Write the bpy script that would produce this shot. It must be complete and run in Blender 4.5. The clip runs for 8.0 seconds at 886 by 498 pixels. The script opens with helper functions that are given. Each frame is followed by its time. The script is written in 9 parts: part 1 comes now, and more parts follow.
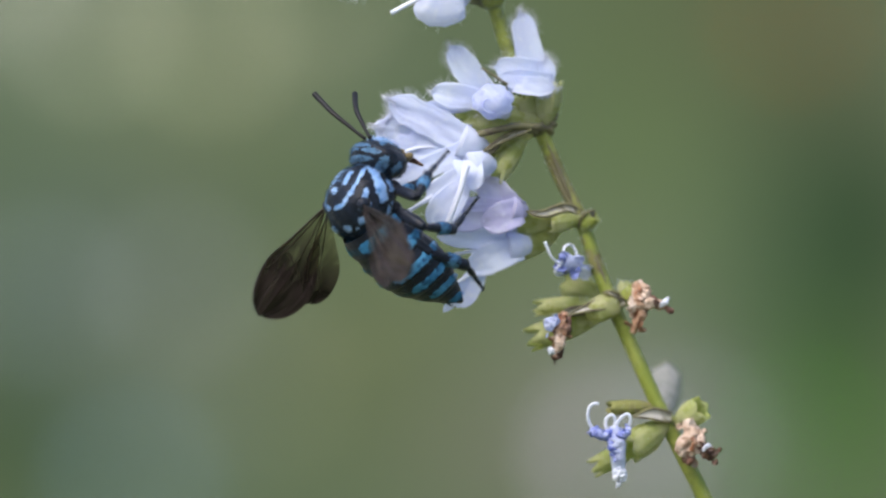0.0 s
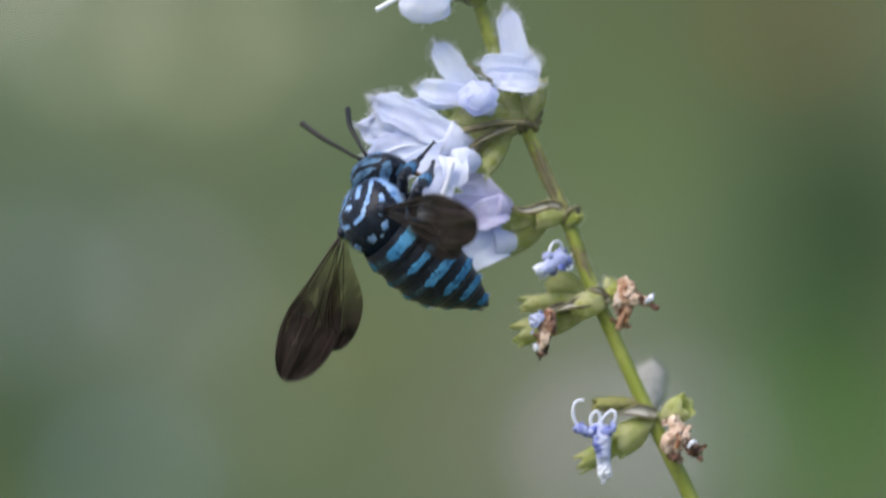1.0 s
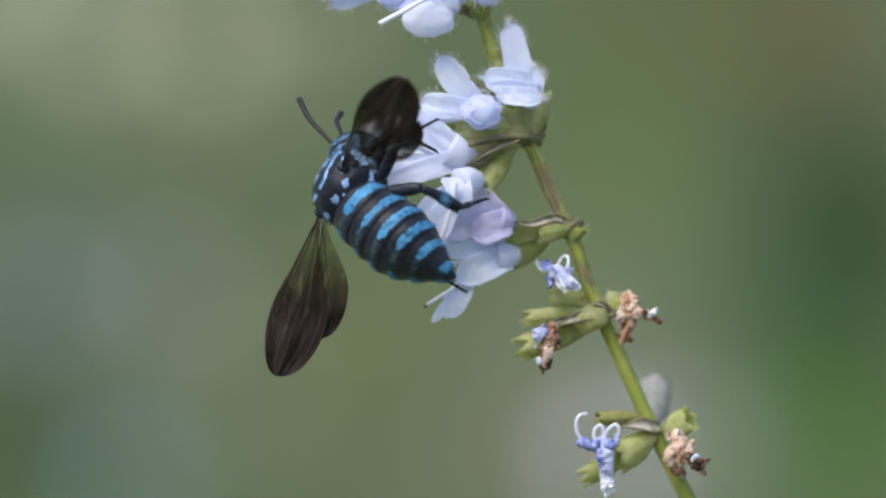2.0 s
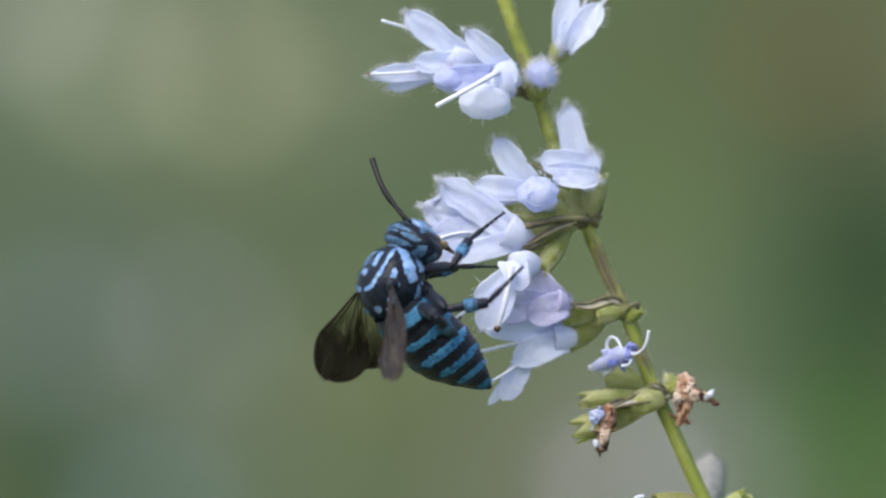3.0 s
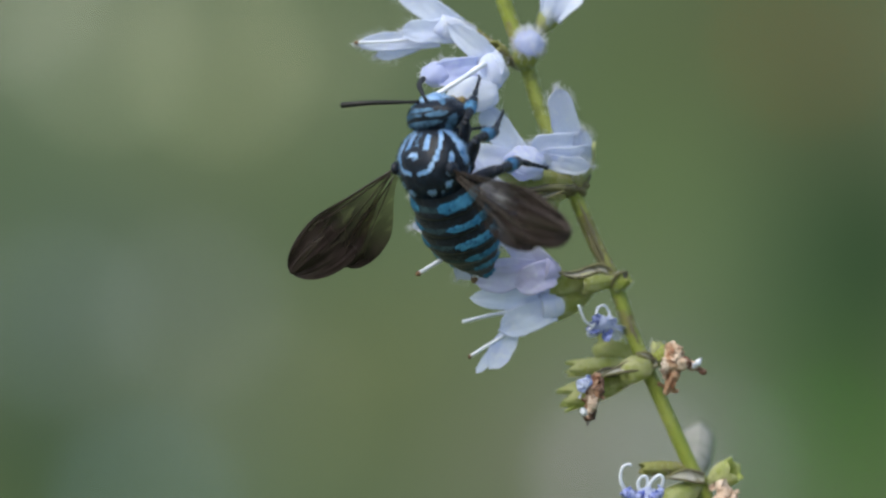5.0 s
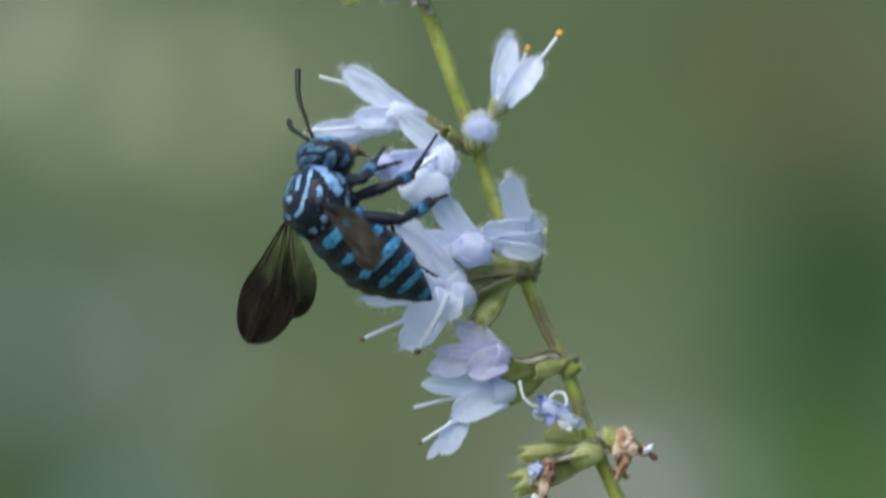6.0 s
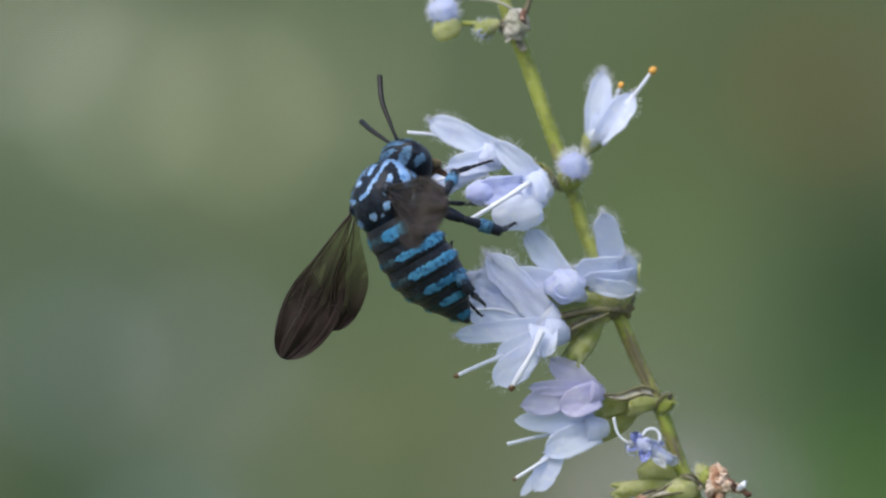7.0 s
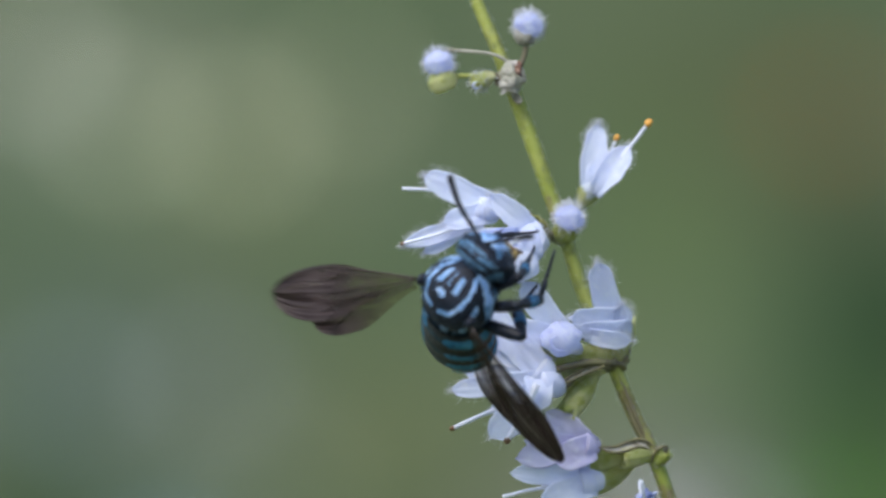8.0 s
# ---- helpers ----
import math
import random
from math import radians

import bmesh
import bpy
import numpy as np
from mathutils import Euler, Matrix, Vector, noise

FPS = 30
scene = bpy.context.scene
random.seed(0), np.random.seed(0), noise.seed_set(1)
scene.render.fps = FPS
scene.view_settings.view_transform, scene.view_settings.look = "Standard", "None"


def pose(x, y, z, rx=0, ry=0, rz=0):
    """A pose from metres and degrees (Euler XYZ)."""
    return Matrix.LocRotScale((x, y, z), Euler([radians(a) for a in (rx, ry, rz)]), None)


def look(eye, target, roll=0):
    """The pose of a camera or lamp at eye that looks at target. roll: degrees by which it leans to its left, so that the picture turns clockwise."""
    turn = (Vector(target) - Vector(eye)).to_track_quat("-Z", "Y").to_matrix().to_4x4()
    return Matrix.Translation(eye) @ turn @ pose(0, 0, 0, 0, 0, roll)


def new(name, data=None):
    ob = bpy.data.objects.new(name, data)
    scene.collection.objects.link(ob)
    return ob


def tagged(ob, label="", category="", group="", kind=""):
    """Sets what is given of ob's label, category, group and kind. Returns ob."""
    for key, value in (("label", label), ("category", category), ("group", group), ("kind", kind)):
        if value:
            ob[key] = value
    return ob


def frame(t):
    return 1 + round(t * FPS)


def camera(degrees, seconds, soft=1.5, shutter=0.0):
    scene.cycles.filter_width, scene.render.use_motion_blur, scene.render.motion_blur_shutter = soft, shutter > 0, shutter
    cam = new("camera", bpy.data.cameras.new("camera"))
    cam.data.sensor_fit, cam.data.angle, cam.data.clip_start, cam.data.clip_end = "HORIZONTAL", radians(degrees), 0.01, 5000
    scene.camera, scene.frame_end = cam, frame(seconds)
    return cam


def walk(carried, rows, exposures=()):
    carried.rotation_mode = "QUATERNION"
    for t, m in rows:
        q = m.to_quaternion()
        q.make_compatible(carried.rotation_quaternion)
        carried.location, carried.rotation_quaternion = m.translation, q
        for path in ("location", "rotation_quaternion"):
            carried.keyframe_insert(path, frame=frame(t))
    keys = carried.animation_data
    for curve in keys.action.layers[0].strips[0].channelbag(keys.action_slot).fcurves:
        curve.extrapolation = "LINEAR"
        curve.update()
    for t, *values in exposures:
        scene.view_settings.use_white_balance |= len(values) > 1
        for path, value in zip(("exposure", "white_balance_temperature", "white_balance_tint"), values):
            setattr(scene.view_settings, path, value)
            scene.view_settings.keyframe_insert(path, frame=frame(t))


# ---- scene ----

# ---- camera and its path: a long macro lens, hand held ----
cam = camera(6.8794, 8.0, soft=2.1, shutter=0.3)
cam.data.dof.use_dof = True
cam.data.dof.focus_distance = 0.4440
cam.data.dof.aperture_fstop = 24.0
walk(cam, [
    (0, pose(0.001314, -0.450000, 0.596328, 89.7370, 0, -0.0941)),
    (0.1, pose(0.001738, -0.450000, 0.596261, 89.7322, 0, -0.1245)),
    (0.2, pose(0.002251, -0.450000, 0.596261, 89.7322, 0, -0.1612)),
    (0.3, pose(0.001849, -0.450000, 0.595658, 89.6891, 0, -0.1325)),
    (0.4, pose(0.001560, -0.450000, 0.595212, 89.6571, 0, -0.1117)),
    (0.5, pose(0.001515, -0.450000, 0.595346, 89.6667, 0, -0.1085)),
    (0.6, pose(0.002095, -0.450000, 0.595926, 89.7082, 0, -0.1500)),
    (0.7, pose(0.002719, -0.450000, 0.596751, 89.7673, 0, -0.1947)),
    (0.8, pose(0.002741, -0.450000, 0.597309, 89.8073, 0, -0.1963)),
    (0.9, pose(0.002273, -0.450000, 0.596974, 89.7833, 0, -0.1628)),
    (1, pose(0.001894, -0.450000, 0.596194, 89.7274, 0, -0.1356)),
    (1.1, pose(0.001738, -0.450000, 0.595525, 89.6795, 0, -0.1245)),
    (1.2, pose(0.002028, -0.450000, 0.595614, 89.6859, 0, -0.1452)),
    (2.3, pose(0.001347, -0.450000, 0.597571, 89.8261, 0, -0.0965)),
    (2.4, pose(0.000732, -0.450000, 0.597938, 89.8523, 0, -0.0524)),
    (2.5, pose(0.000464, -0.450000, 0.598388, 89.8846, 0, -0.0332)),
    (2.6, pose(0.000532, -0.450000, 0.599053, 89.9322, 0, -0.0381)),
    (2.7, pose(0.000576, -0.450000, 0.599388, 89.9562, 0, -0.0413)),
    (2.8, pose(0.000487, -0.450000, 0.599767, 89.9833, 0, -0.0349)),
    (2.9, pose(0.000064, -0.450000, 0.600034, 90.0025, 0, -0.0046)),
    (3, pose(-0.000442, -0.450000, 0.599934, 89.9953, 0, 0.0316)),
    (3.1, pose(-0.000516, -0.450000, 0.599789, 89.9849, 0, 0.0369)),
    (3.2, pose(-0.000271, -0.450000, 0.599610, 89.9721, 0, 0.0194)),
    (3.3, pose(-0.000003, -0.450000, 0.599499, 89.9641, 0, 0.0002)),
    (3.4, pose(0.000131, -0.450000, 0.599789, 89.9849, 0, -0.0094)),
    (3.5, pose(-0.000003, -0.450000, 0.599967, 89.9977, 0, 0.0002)),
    (3.6, pose(-0.000226, -0.450000, 0.599744, 89.9817, 0, 0.0162)),
    (3.7, pose(-0.000717, -0.450000, 0.599566, 89.9689, 0, 0.0513)),
    (3.8, pose(-0.000806, -0.450000, 0.599677, 89.9769, 0, 0.0577)),
    (3.9, pose(-0.000940, -0.450000, 0.599633, 89.9737, 0, 0.0673)),
    (4, pose(-0.000375, -0.450000, 0.599779, 89.9842, 0, 0.0269)),
    (4.1, pose(0.000019, -0.450000, 0.600324, 90.0232, 0, -0.0014)),
    (4.2, pose(-0.000003, -0.450000, 0.600436, 90.0312, 0, 0.0002)),
    (5.3, pose(0.000111, -0.450000, 0.598322, 89.8799, 0, -0.0079)),
    (5.4, pose(0.000848, -0.450000, 0.599248, 89.9461, 0, -0.0607)),
    (5.5, pose(0.001612, -0.450000, 0.599205, 89.9431, 0, -0.1154)),
    (5.6, pose(0.001899, -0.450000, 0.599326, 89.9518, 0, -0.1360)),
    (5.7, pose(0.002109, -0.450000, 0.599838, 89.9884, 0, -0.1511)),
    (5.8, pose(0.001873, -0.450000, 0.600350, 90.0251, 0, -0.1341)),
    (5.9, pose(0.001873, -0.450000, 0.600914, 90.0655, 0, -0.1341)),
    (6, pose(0.001943, -0.450000, 0.602053, 90.1470, 0, -0.1392)),
    (6.1, pose(0.002083, -0.450000, 0.603161, 90.2264, 0, -0.1492)),
    (6.2, pose(0.001820, -0.450000, 0.603661, 90.2622, 0, -0.1304)),
    (6.3, pose(0.001373, -0.450000, 0.603714, 90.2660, 0, -0.0983)),
    (6.4, pose(0.000768, -0.450000, 0.603687, 90.2641, 0, -0.0550)),
    (6.5, pose(0.000243, -0.450000, 0.603577, 90.2562, 0, -0.0174)),
    (6.6, pose(0.000032, -0.450000, 0.603819, 90.2735, 0, -0.0023)),
    (6.7, pose(0.000164, -0.450000, 0.604029, 90.2886, 0, -0.0117)),
    (6.8, pose(-0.000257, -0.450000, 0.603793, 90.2716, 0, 0.0184)),
    (6.9, pose(-0.001098, -0.450000, 0.603477, 90.2490, 0, 0.0787)),
    (7, pose(-0.001703, -0.450000, 0.603477, 90.2490, 0, 0.1220)),
    (7.1, pose(-0.001466, -0.450000, 0.603872, 90.2773, 0, 0.1050)),
    (7.2, pose(-0.001181, -0.450000, 0.604870, 90.3488, 0, 0.0846)),
    (7.3, pose(-0.001218, -0.450000, 0.605252, 90.3762, 0, 0.0872)),
    (7.4, pose(-0.001436, -0.450000, 0.604979, 90.3566, 0, 0.1028)),
    (7.5, pose(-0.002000, -0.450000, 0.604070, 90.2915, 0, 0.1432)),
    (7.6, pose(-0.002546, -0.450000, 0.602942, 90.2107, 0, 0.1823)),
    (7.7, pose(-0.002473, -0.450000, 0.603142, 90.2250, 0, 0.1771)),
    (7.8, pose(-0.001436, -0.450000, 0.604361, 90.3123, 0, 0.1028)),
    (7.9, pose(-0.001109, -0.450000, 0.605489, 90.3931, 0, 0.0794)),
    (8, pose(-0.001527, -0.450000, 0.605525, 90.3957, 0, 0.1094)),
], exposures=((0.0, 1.04, 6500, 10), (3.5, 1.03, 6500, 10), (4.0, 0.88, 6800, 7), (4.4, 0.84, 6750, 5), (5.3, 0.90, 6500, 1), (6.0, 0.91, 6350, 1), (6.6, 0.92, 6380, 6), (7.0, 0.92, 6500, 7), (7.5, 0.92, 6450, 8), (8.0, 0.92, 6250, 8)))

# ---- world and sun: bright haze in open shade ----
world = bpy.data.worlds.new("sky")
scene.world = world
world.use_nodes = True
sky = world.node_tree.nodes.new("ShaderNodeTexSky")
sky.sky_type, sky.sun_disc = "NISHITA", False
sky.sun_elevation, sky.sun_rotation = radians(52), radians(215)
sky.air_density, sky.dust_density = 1.0, 4.0
world.node_tree.links.new(sky.outputs[0], world.node_tree.nodes["Background"].inputs["Color"])
world.node_tree.nodes["Background"].inputs["Strength"].default_value = 0.13
sun = new("sun", bpy.data.lights.new("sun", "SUN"))
sun.data.energy, sun.data.angle, sun.data.color = 1.0, radians(38), (1.0, 0.97, 0.94)
sun.matrix_basis = look((-1.0, -1.3, 2.2), (0, 0, 0))

# ---- materials ----


def shader(name):
    mat = bpy.data.materials.new(name)
    mat.use_nodes = True
    nt = mat.node_tree
    return mat, nt, nt.nodes["Principled BSDF"], nt.nodes["Material Output"]


def node(nt, kind, **values):
    n = nt.nodes.new(kind)
    for key, value in values.items():
        n.inputs[key].default_value = value
    return n


def mixed(nt, fac, a, b):
    """A colour mix: fac, a and b are sockets or values."""
    n = nt.nodes.new("ShaderNodeMix")
    n.data_type = "RGBA"
    for i, value in ((0, fac), (6, a), (7, b)):
        if hasattr(value, "is_linked"):
            nt.links.new(value, n.inputs[i])
        elif i:
            n.inputs[i].default_value = (*value, 1)
        else:
            n.inputs[i].default_value = value
    return n.outputs[2]


def grain(nt, scale, detail=3.0, low=0.35, high=0.65):
    coord = nt.nodes.new("ShaderNodeTexCoord")
    noise_tex = node(nt, "ShaderNodeTexNoise", Scale=scale, Detail=detail)
    nt.links.new(coord.outputs["Object"], noise_tex.inputs["Vector"])
    ramp = node(nt, "ShaderNodeMapRange", **{"From Min": low, "From Max": high})
    nt.links.new(noise_tex.outputs["Fac"], ramp.inputs["Value"])
    return ramp.outputs[0]


def surface(name, a, b, scale, rough=0.6, fine=None, fine_colour=None, bump=0.0, bump_scale=None, thin=0.0, sheen=0.0, coat=0.0, spec=0.4):
    """Two colours mixed by a soft noise, a finer speckle, relief, and light that comes through thin tissue."""
    mat, nt, bsdf, out = shader(name)
    colour = mixed(nt, grain(nt, scale), a, b)
    if fine:
        speck = grain(nt, fine, 4.0, 0.52, 0.72)
        colour = mixed(nt, speck, colour, fine_colour)
    nt.links.new(colour, bsdf.inputs["Base Color"])
    bsdf.inputs["Roughness"].default_value = rough
    bsdf.inputs["Sheen Weight"].default_value = sheen
    bsdf.inputs["Specular IOR Level"].default_value = spec
    bsdf.inputs["Coat Weight"].default_value = coat
    if bump:
        relief = node(nt, "ShaderNodeBump", Strength=bump, Distance=0.00008)
        nt.links.new(grain(nt, bump_scale or scale * 4, 5.0, 0.2, 0.8), relief.inputs["Height"])
        nt.links.new(relief.outputs[0], bsdf.inputs["Normal"])
    if thin:
        back = nt.nodes.new("ShaderNodeBsdfTranslucent")
        nt.links.new(colour, back.inputs["Color"])
        mix = node(nt, "ShaderNodeMixShader", Fac=thin)
        nt.links.new(bsdf.outputs[0], mix.inputs[1])
        nt.links.new(back.outputs[0], mix.inputs[2])
        nt.links.new(mix.outputs[0], out.inputs["Surface"])
    return mat


PETAL = surface("petal", (0.80, 0.855, 0.975), (0.715, 0.77, 0.955), 420, 0.8, 1700, (0.84, 0.885, 0.98), 0.3, 2200, thin=0.55, sheen=0.3, spec=0.06)
PETAL_LILAC = surface("petal_lilac", (0.74, 0.74, 0.90), (0.66, 0.65, 0.87), 420, 0.8, 1700, (0.79, 0.80, 0.93), 0.3, 2200, thin=0.55, sheen=0.2, spec=0.06)
PETAL_BLUE = surface("petal_violet", (0.60, 0.66, 0.92), (0.72, 0.78, 0.95), 600, 0.8, 1800, (0.50, 0.55, 0.88), 0.4, 2500, thin=0.52, spec=0.08)
VIOLET = surface("faded_violet", (0.09, 0.13, 0.50), (0.42, 0.48, 0.80), 2600, 0.65, 4200, (0.03, 0.04, 0.22), 0.5, 4500, thin=0.15)
WHITE = surface("white_filament", (0.80, 0.84, 0.93), (0.70, 0.75, 0.88), 800, 0.5, thin=0.25)
HAIR = surface("petal_hair", (0.84, 0.87, 0.94), (0.76, 0.79, 0.90), 900, 0.5, thin=0.4)
CALYX = surface("calyx_green", (0.52, 0.58, 0.24), (0.72, 0.73, 0.46), 800, 0.8, 1700, (0.46, 0.50, 0.16), 0.35, 2200, thin=0.65, spec=0.08)
STEM = surface("stem_green", (0.20, 0.245, 0.045), (0.29, 0.32, 0.09), 260, 0.55, 1300, (0.14, 0.16, 0.05), 0.5, 2500, spec=0.25)
STEM_BROWN = surface("stem_olive_brown", (0.17, 0.165, 0.06), (0.22, 0.23, 0.075), 900, 0.6, 1900, (0.12, 0.09, 0.06), 0.5, 2500, spec=0.2)
STEM_DARK = surface("stem_purple_brown", (0.10, 0.09, 0.055), (0.17, 0.16, 0.08), 500, 0.6, 1700, (0.06, 0.045, 0.04), 0.4, 2500)
DRY = surface("dried_tan", (0.50, 0.36, 0.27), (0.72, 0.62, 0.55), 1500, 0.8, 2600, (0.16, 0.07, 0.04), 0.6, 3200, thin=0.2, spec=0.15)
DRY_DARK = surface("dried_dark", (0.035, 0.016, 0.012), (0.16, 0.08, 0.055), 1700, 0.75, 2800, (0.34, 0.24, 0.19), 0.6, 3200)
DRY_GREY = surface("withered_grey", (0.36, 0.37, 0.30), (0.54, 0.53, 0.50), 700, 0.75, 1800, (0.16, 0.15, 0.10), 0.6, 2400, thin=0.35)
DRY_RED = surface("dried_russet", (0.26, 0.11, 0.055), (0.56, 0.40, 0.29), 1500, 0.75, 2700, (0.06, 0.025, 0.02), 0.6, 3200, thin=0.15)
FACE_BLUE = surface("face_fur", (0.07, 0.17, 0.31), (0.14, 0.27, 0.46), 1300, 0.7, 3000, (0.01, 0.03, 0.06), 0.5, 4000)
ANTHER = surface("anther_orange", (0.66, 0.38, 0.08), (0.48, 0.24, 0.05), 1200, 0.6)
ANTHER_DARK = surface("anther_brown", (0.06, 0.032, 0.02), (0.15, 0.075, 0.03), 1200, 0.6)
BLACK = surface("black_cuticle", (0.004, 0.006, 0.012), (0.008, 0.012, 0.024), 900, 0.40, 3000, (0.016, 0.025, 0.046), 0.5, 4000, sheen=0.06, spec=0.22)
FUR_BLACK = surface("black_fur", (0.006, 0.014, 0.030), (0.022, 0.050, 0.095), 1400, 0.8, spec=0.06)
BLUE = surface("blue_fur", (0.034, 0.18, 0.38), (0.10, 0.34, 0.60), 1700, 0.6, 3600, (0.012, 0.055, 0.14), 0.6, 4000, spec=0.2)
PALE_BLUE = surface("pale_blue_fur", (0.17, 0.35, 0.66), (0.36, 0.54, 0.84), 1100, 0.6, 3000, (0.08, 0.22, 0.5), 0.5, 4000)
DUSK = surface("thin_grey_blue_fur", (0.016, 0.036, 0.055), (0.045, 0.080, 0.105), 1900, 0.6, 3600, (0.010, 0.016, 0.026), 0.6, 4000, spec=0.15)
LEG_BLUE = surface("leg_blue_fur", (0.06, 0.20, 0.40), (0.16, 0.36, 0.62), 1700, 0.6, 3600, (0.02, 0.06, 0.14), 0.6, 4000, spec=0.15)
ANTENNA = surface("antenna_black", (0.006, 0.007, 0.009), (0.014, 0.014, 0.016), 900, 0.5, spec=0.25)
EYE = surface("dark_eye", (0.012, 0.014, 0.02), (0.03, 0.035, 0.05), 900, 0.35)
MOUTH = surface("mouth_amber", (0.20, 0.15, 0.05), (0.07, 0.05, 0.03), 900, 0.4)


def wing_material():
    """Clear at the root, smoky brown further out, with paler creases that run along the span."""
    mat, nt, bsdf, out = shader("smoky_wing")
    coord = nt.nodes.new("ShaderNodeTexCoord")
    sep = nt.nodes.new("ShaderNodeSeparateXYZ")
    nt.links.new(coord.outputs["Object"], sep.inputs[0])
    smoke = node(nt, "ShaderNodeMapRange", **{"From Min": 0.0016, "From Max": 0.0070, "To Min": 0.10, "To Max": 1.16})
    nt.links.new(sep.outputs[0], smoke.inputs["Value"])
    stretch = nt.nodes.new("ShaderNodeMapping")
    stretch.inputs["Scale"].default_value = (0.16, 1.0, 0.3)
    nt.links.new(coord.outputs["Object"], stretch.inputs["Vector"])
    streak = node(nt, "ShaderNodeTexNoise", Scale=2300.0, Detail=3.0, Distortion=0.6)
    nt.links.new(stretch.outputs[0], streak.inputs["Vector"])
    crease = node(nt, "ShaderNodeMapRange", **{"From Min": 0.50, "From Max": 0.72, "To Min": 0.0, "To Max": 1.0})
    nt.links.new(streak.outputs["Fac"], crease.inputs["Value"])
    thin = node(nt, "ShaderNodeMath")
    thin.operation = "MULTIPLY_ADD"
    nt.links.new(crease.outputs[0], thin.inputs[0])
    thin.inputs[1].default_value = -0.40
    nt.links.new(smoke.outputs[0], thin.inputs[2])
    colour = mixed(nt, grain(nt, 500), (0.013, 0.0085, 0.0095), (0.030, 0.021, 0.022))
    colour = mixed(nt, crease.outputs[0], colour, (0.042, 0.033, 0.030))
    nt.links.new(colour, bsdf.inputs["Base Color"])
    bsdf.inputs["Roughness"].default_value = 0.42
    bsdf.inputs["Specular IOR Level"].default_value = 0.16
    bsdf.inputs["Sheen Weight"].default_value = 0.32
    bsdf.inputs["Sheen Roughness"].default_value = 0.24
    bsdf.inputs["Sheen Tint"].default_value = (1.0, 0.88, 0.76, 1)
    relief = node(nt, "ShaderNodeBump", Strength=0.5, Distance=0.00005)
    nt.links.new(streak.outputs["Fac"], relief.inputs["Height"])
    nt.links.new(relief.outputs[0], bsdf.inputs["Normal"])
    clear = nt.nodes.new("ShaderNodeBsdfTransparent")
    clear.inputs["Color"].default_value = (0.86, 0.83, 0.76, 1)
    mix = nt.nodes.new("ShaderNodeMixShader")
    nt.links.new(thin.outputs[0], mix.inputs[0])
    nt.links.new(clear.outputs[0], mix.inputs[1])
    nt.links.new(bsdf.outputs[0], mix.inputs[2])
    nt.links.new(mix.outputs[0], out.inputs["Surface"])
    return mat


WING = wing_material()
VEIN = surface("wing_vein", (0.014, 0.009, 0.007), (0.03, 0.02, 0.016), 700, 0.4)

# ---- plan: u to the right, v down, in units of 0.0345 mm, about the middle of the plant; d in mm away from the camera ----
UNIT, HEIGHT = 0.0000345, 0.60


def P(u, v, d=0.0):
    return Vector(((u - 784) * UNIT, d * 0.001, HEIGHT + (441 - v) * UNIT))


FAR = 6.0


def far_point(u, v):
    k = (FAR + 0.45) / 0.45 * UNIT
    return ((u - 784) * k, FAR, HEIGHT + (441 - v) * k)


def backdrop_material():
    """Foliage too far off and too soft to make out, its light and shade painted in as broad patches that run into one
    another.
    """
    mat, nt, bsdf, out = shader("far_foliage_painted_light")
    geo = nt.nodes.new("ShaderNodeTexCoord")
    wob = node(nt, "ShaderNodeTexNoise", Scale=3.0, Detail=2.0)
    nt.links.new(geo.outputs["Object"], wob.inputs["Vector"])
    shift = node(nt, "ShaderNodeVectorMath")
    shift.operation = "MULTIPLY_ADD"
    nt.links.new(wob.outputs["Color"], shift.inputs[0])
    shift.inputs[1].default_value = (0.06, 0.06, 0.06)
    nt.links.new(geo.outputs["Object"], shift.inputs[2])
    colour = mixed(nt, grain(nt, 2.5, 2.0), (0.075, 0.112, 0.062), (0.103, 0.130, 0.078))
    # broad tone patches first, then the harder-edged spots of painted light
    patches = [(*q, 0.25, 1.5, 0.85) for q in UPPER_LEFT + LOWER_LEFT + RIGHT_SIDE] + [(*q, 0.75, 1.25, 1.0) for q in PAINTED_DISCS]
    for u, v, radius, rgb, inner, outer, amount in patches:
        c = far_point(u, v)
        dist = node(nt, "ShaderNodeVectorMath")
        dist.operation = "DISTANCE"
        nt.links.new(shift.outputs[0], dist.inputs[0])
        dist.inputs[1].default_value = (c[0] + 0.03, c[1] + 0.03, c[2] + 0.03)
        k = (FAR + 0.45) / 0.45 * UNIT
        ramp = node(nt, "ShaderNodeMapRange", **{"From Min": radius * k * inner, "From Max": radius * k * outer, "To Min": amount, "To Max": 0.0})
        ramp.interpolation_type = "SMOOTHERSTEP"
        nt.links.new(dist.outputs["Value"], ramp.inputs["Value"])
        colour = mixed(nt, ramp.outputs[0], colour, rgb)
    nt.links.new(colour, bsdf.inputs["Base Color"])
    bsdf.inputs["Roughness"].default_value = 0.9
    bsdf.inputs["Specular IOR Level"].default_value = 0.0
    return mat


# ---- mesh helpers ----


def finish(bm, name, smooth=True):
    bmesh.ops.recalc_face_normals(bm, faces=bm.faces)
    me = bpy.data.meshes.new(name)
    for f in bm.faces:
        f.smooth = smooth
    bm.to_mesh(me)
    bm.free()
    return me


def part(name, bm, material, parent, label="", kind=""):
    me = finish(bm, name)
    for m in (material if isinstance(material, (list, tuple)) else (material,)):
        me.materials.append(m)
    ob = new(name, me)
    ob.parent = parent
    return tagged(ob, label, kind=kind)


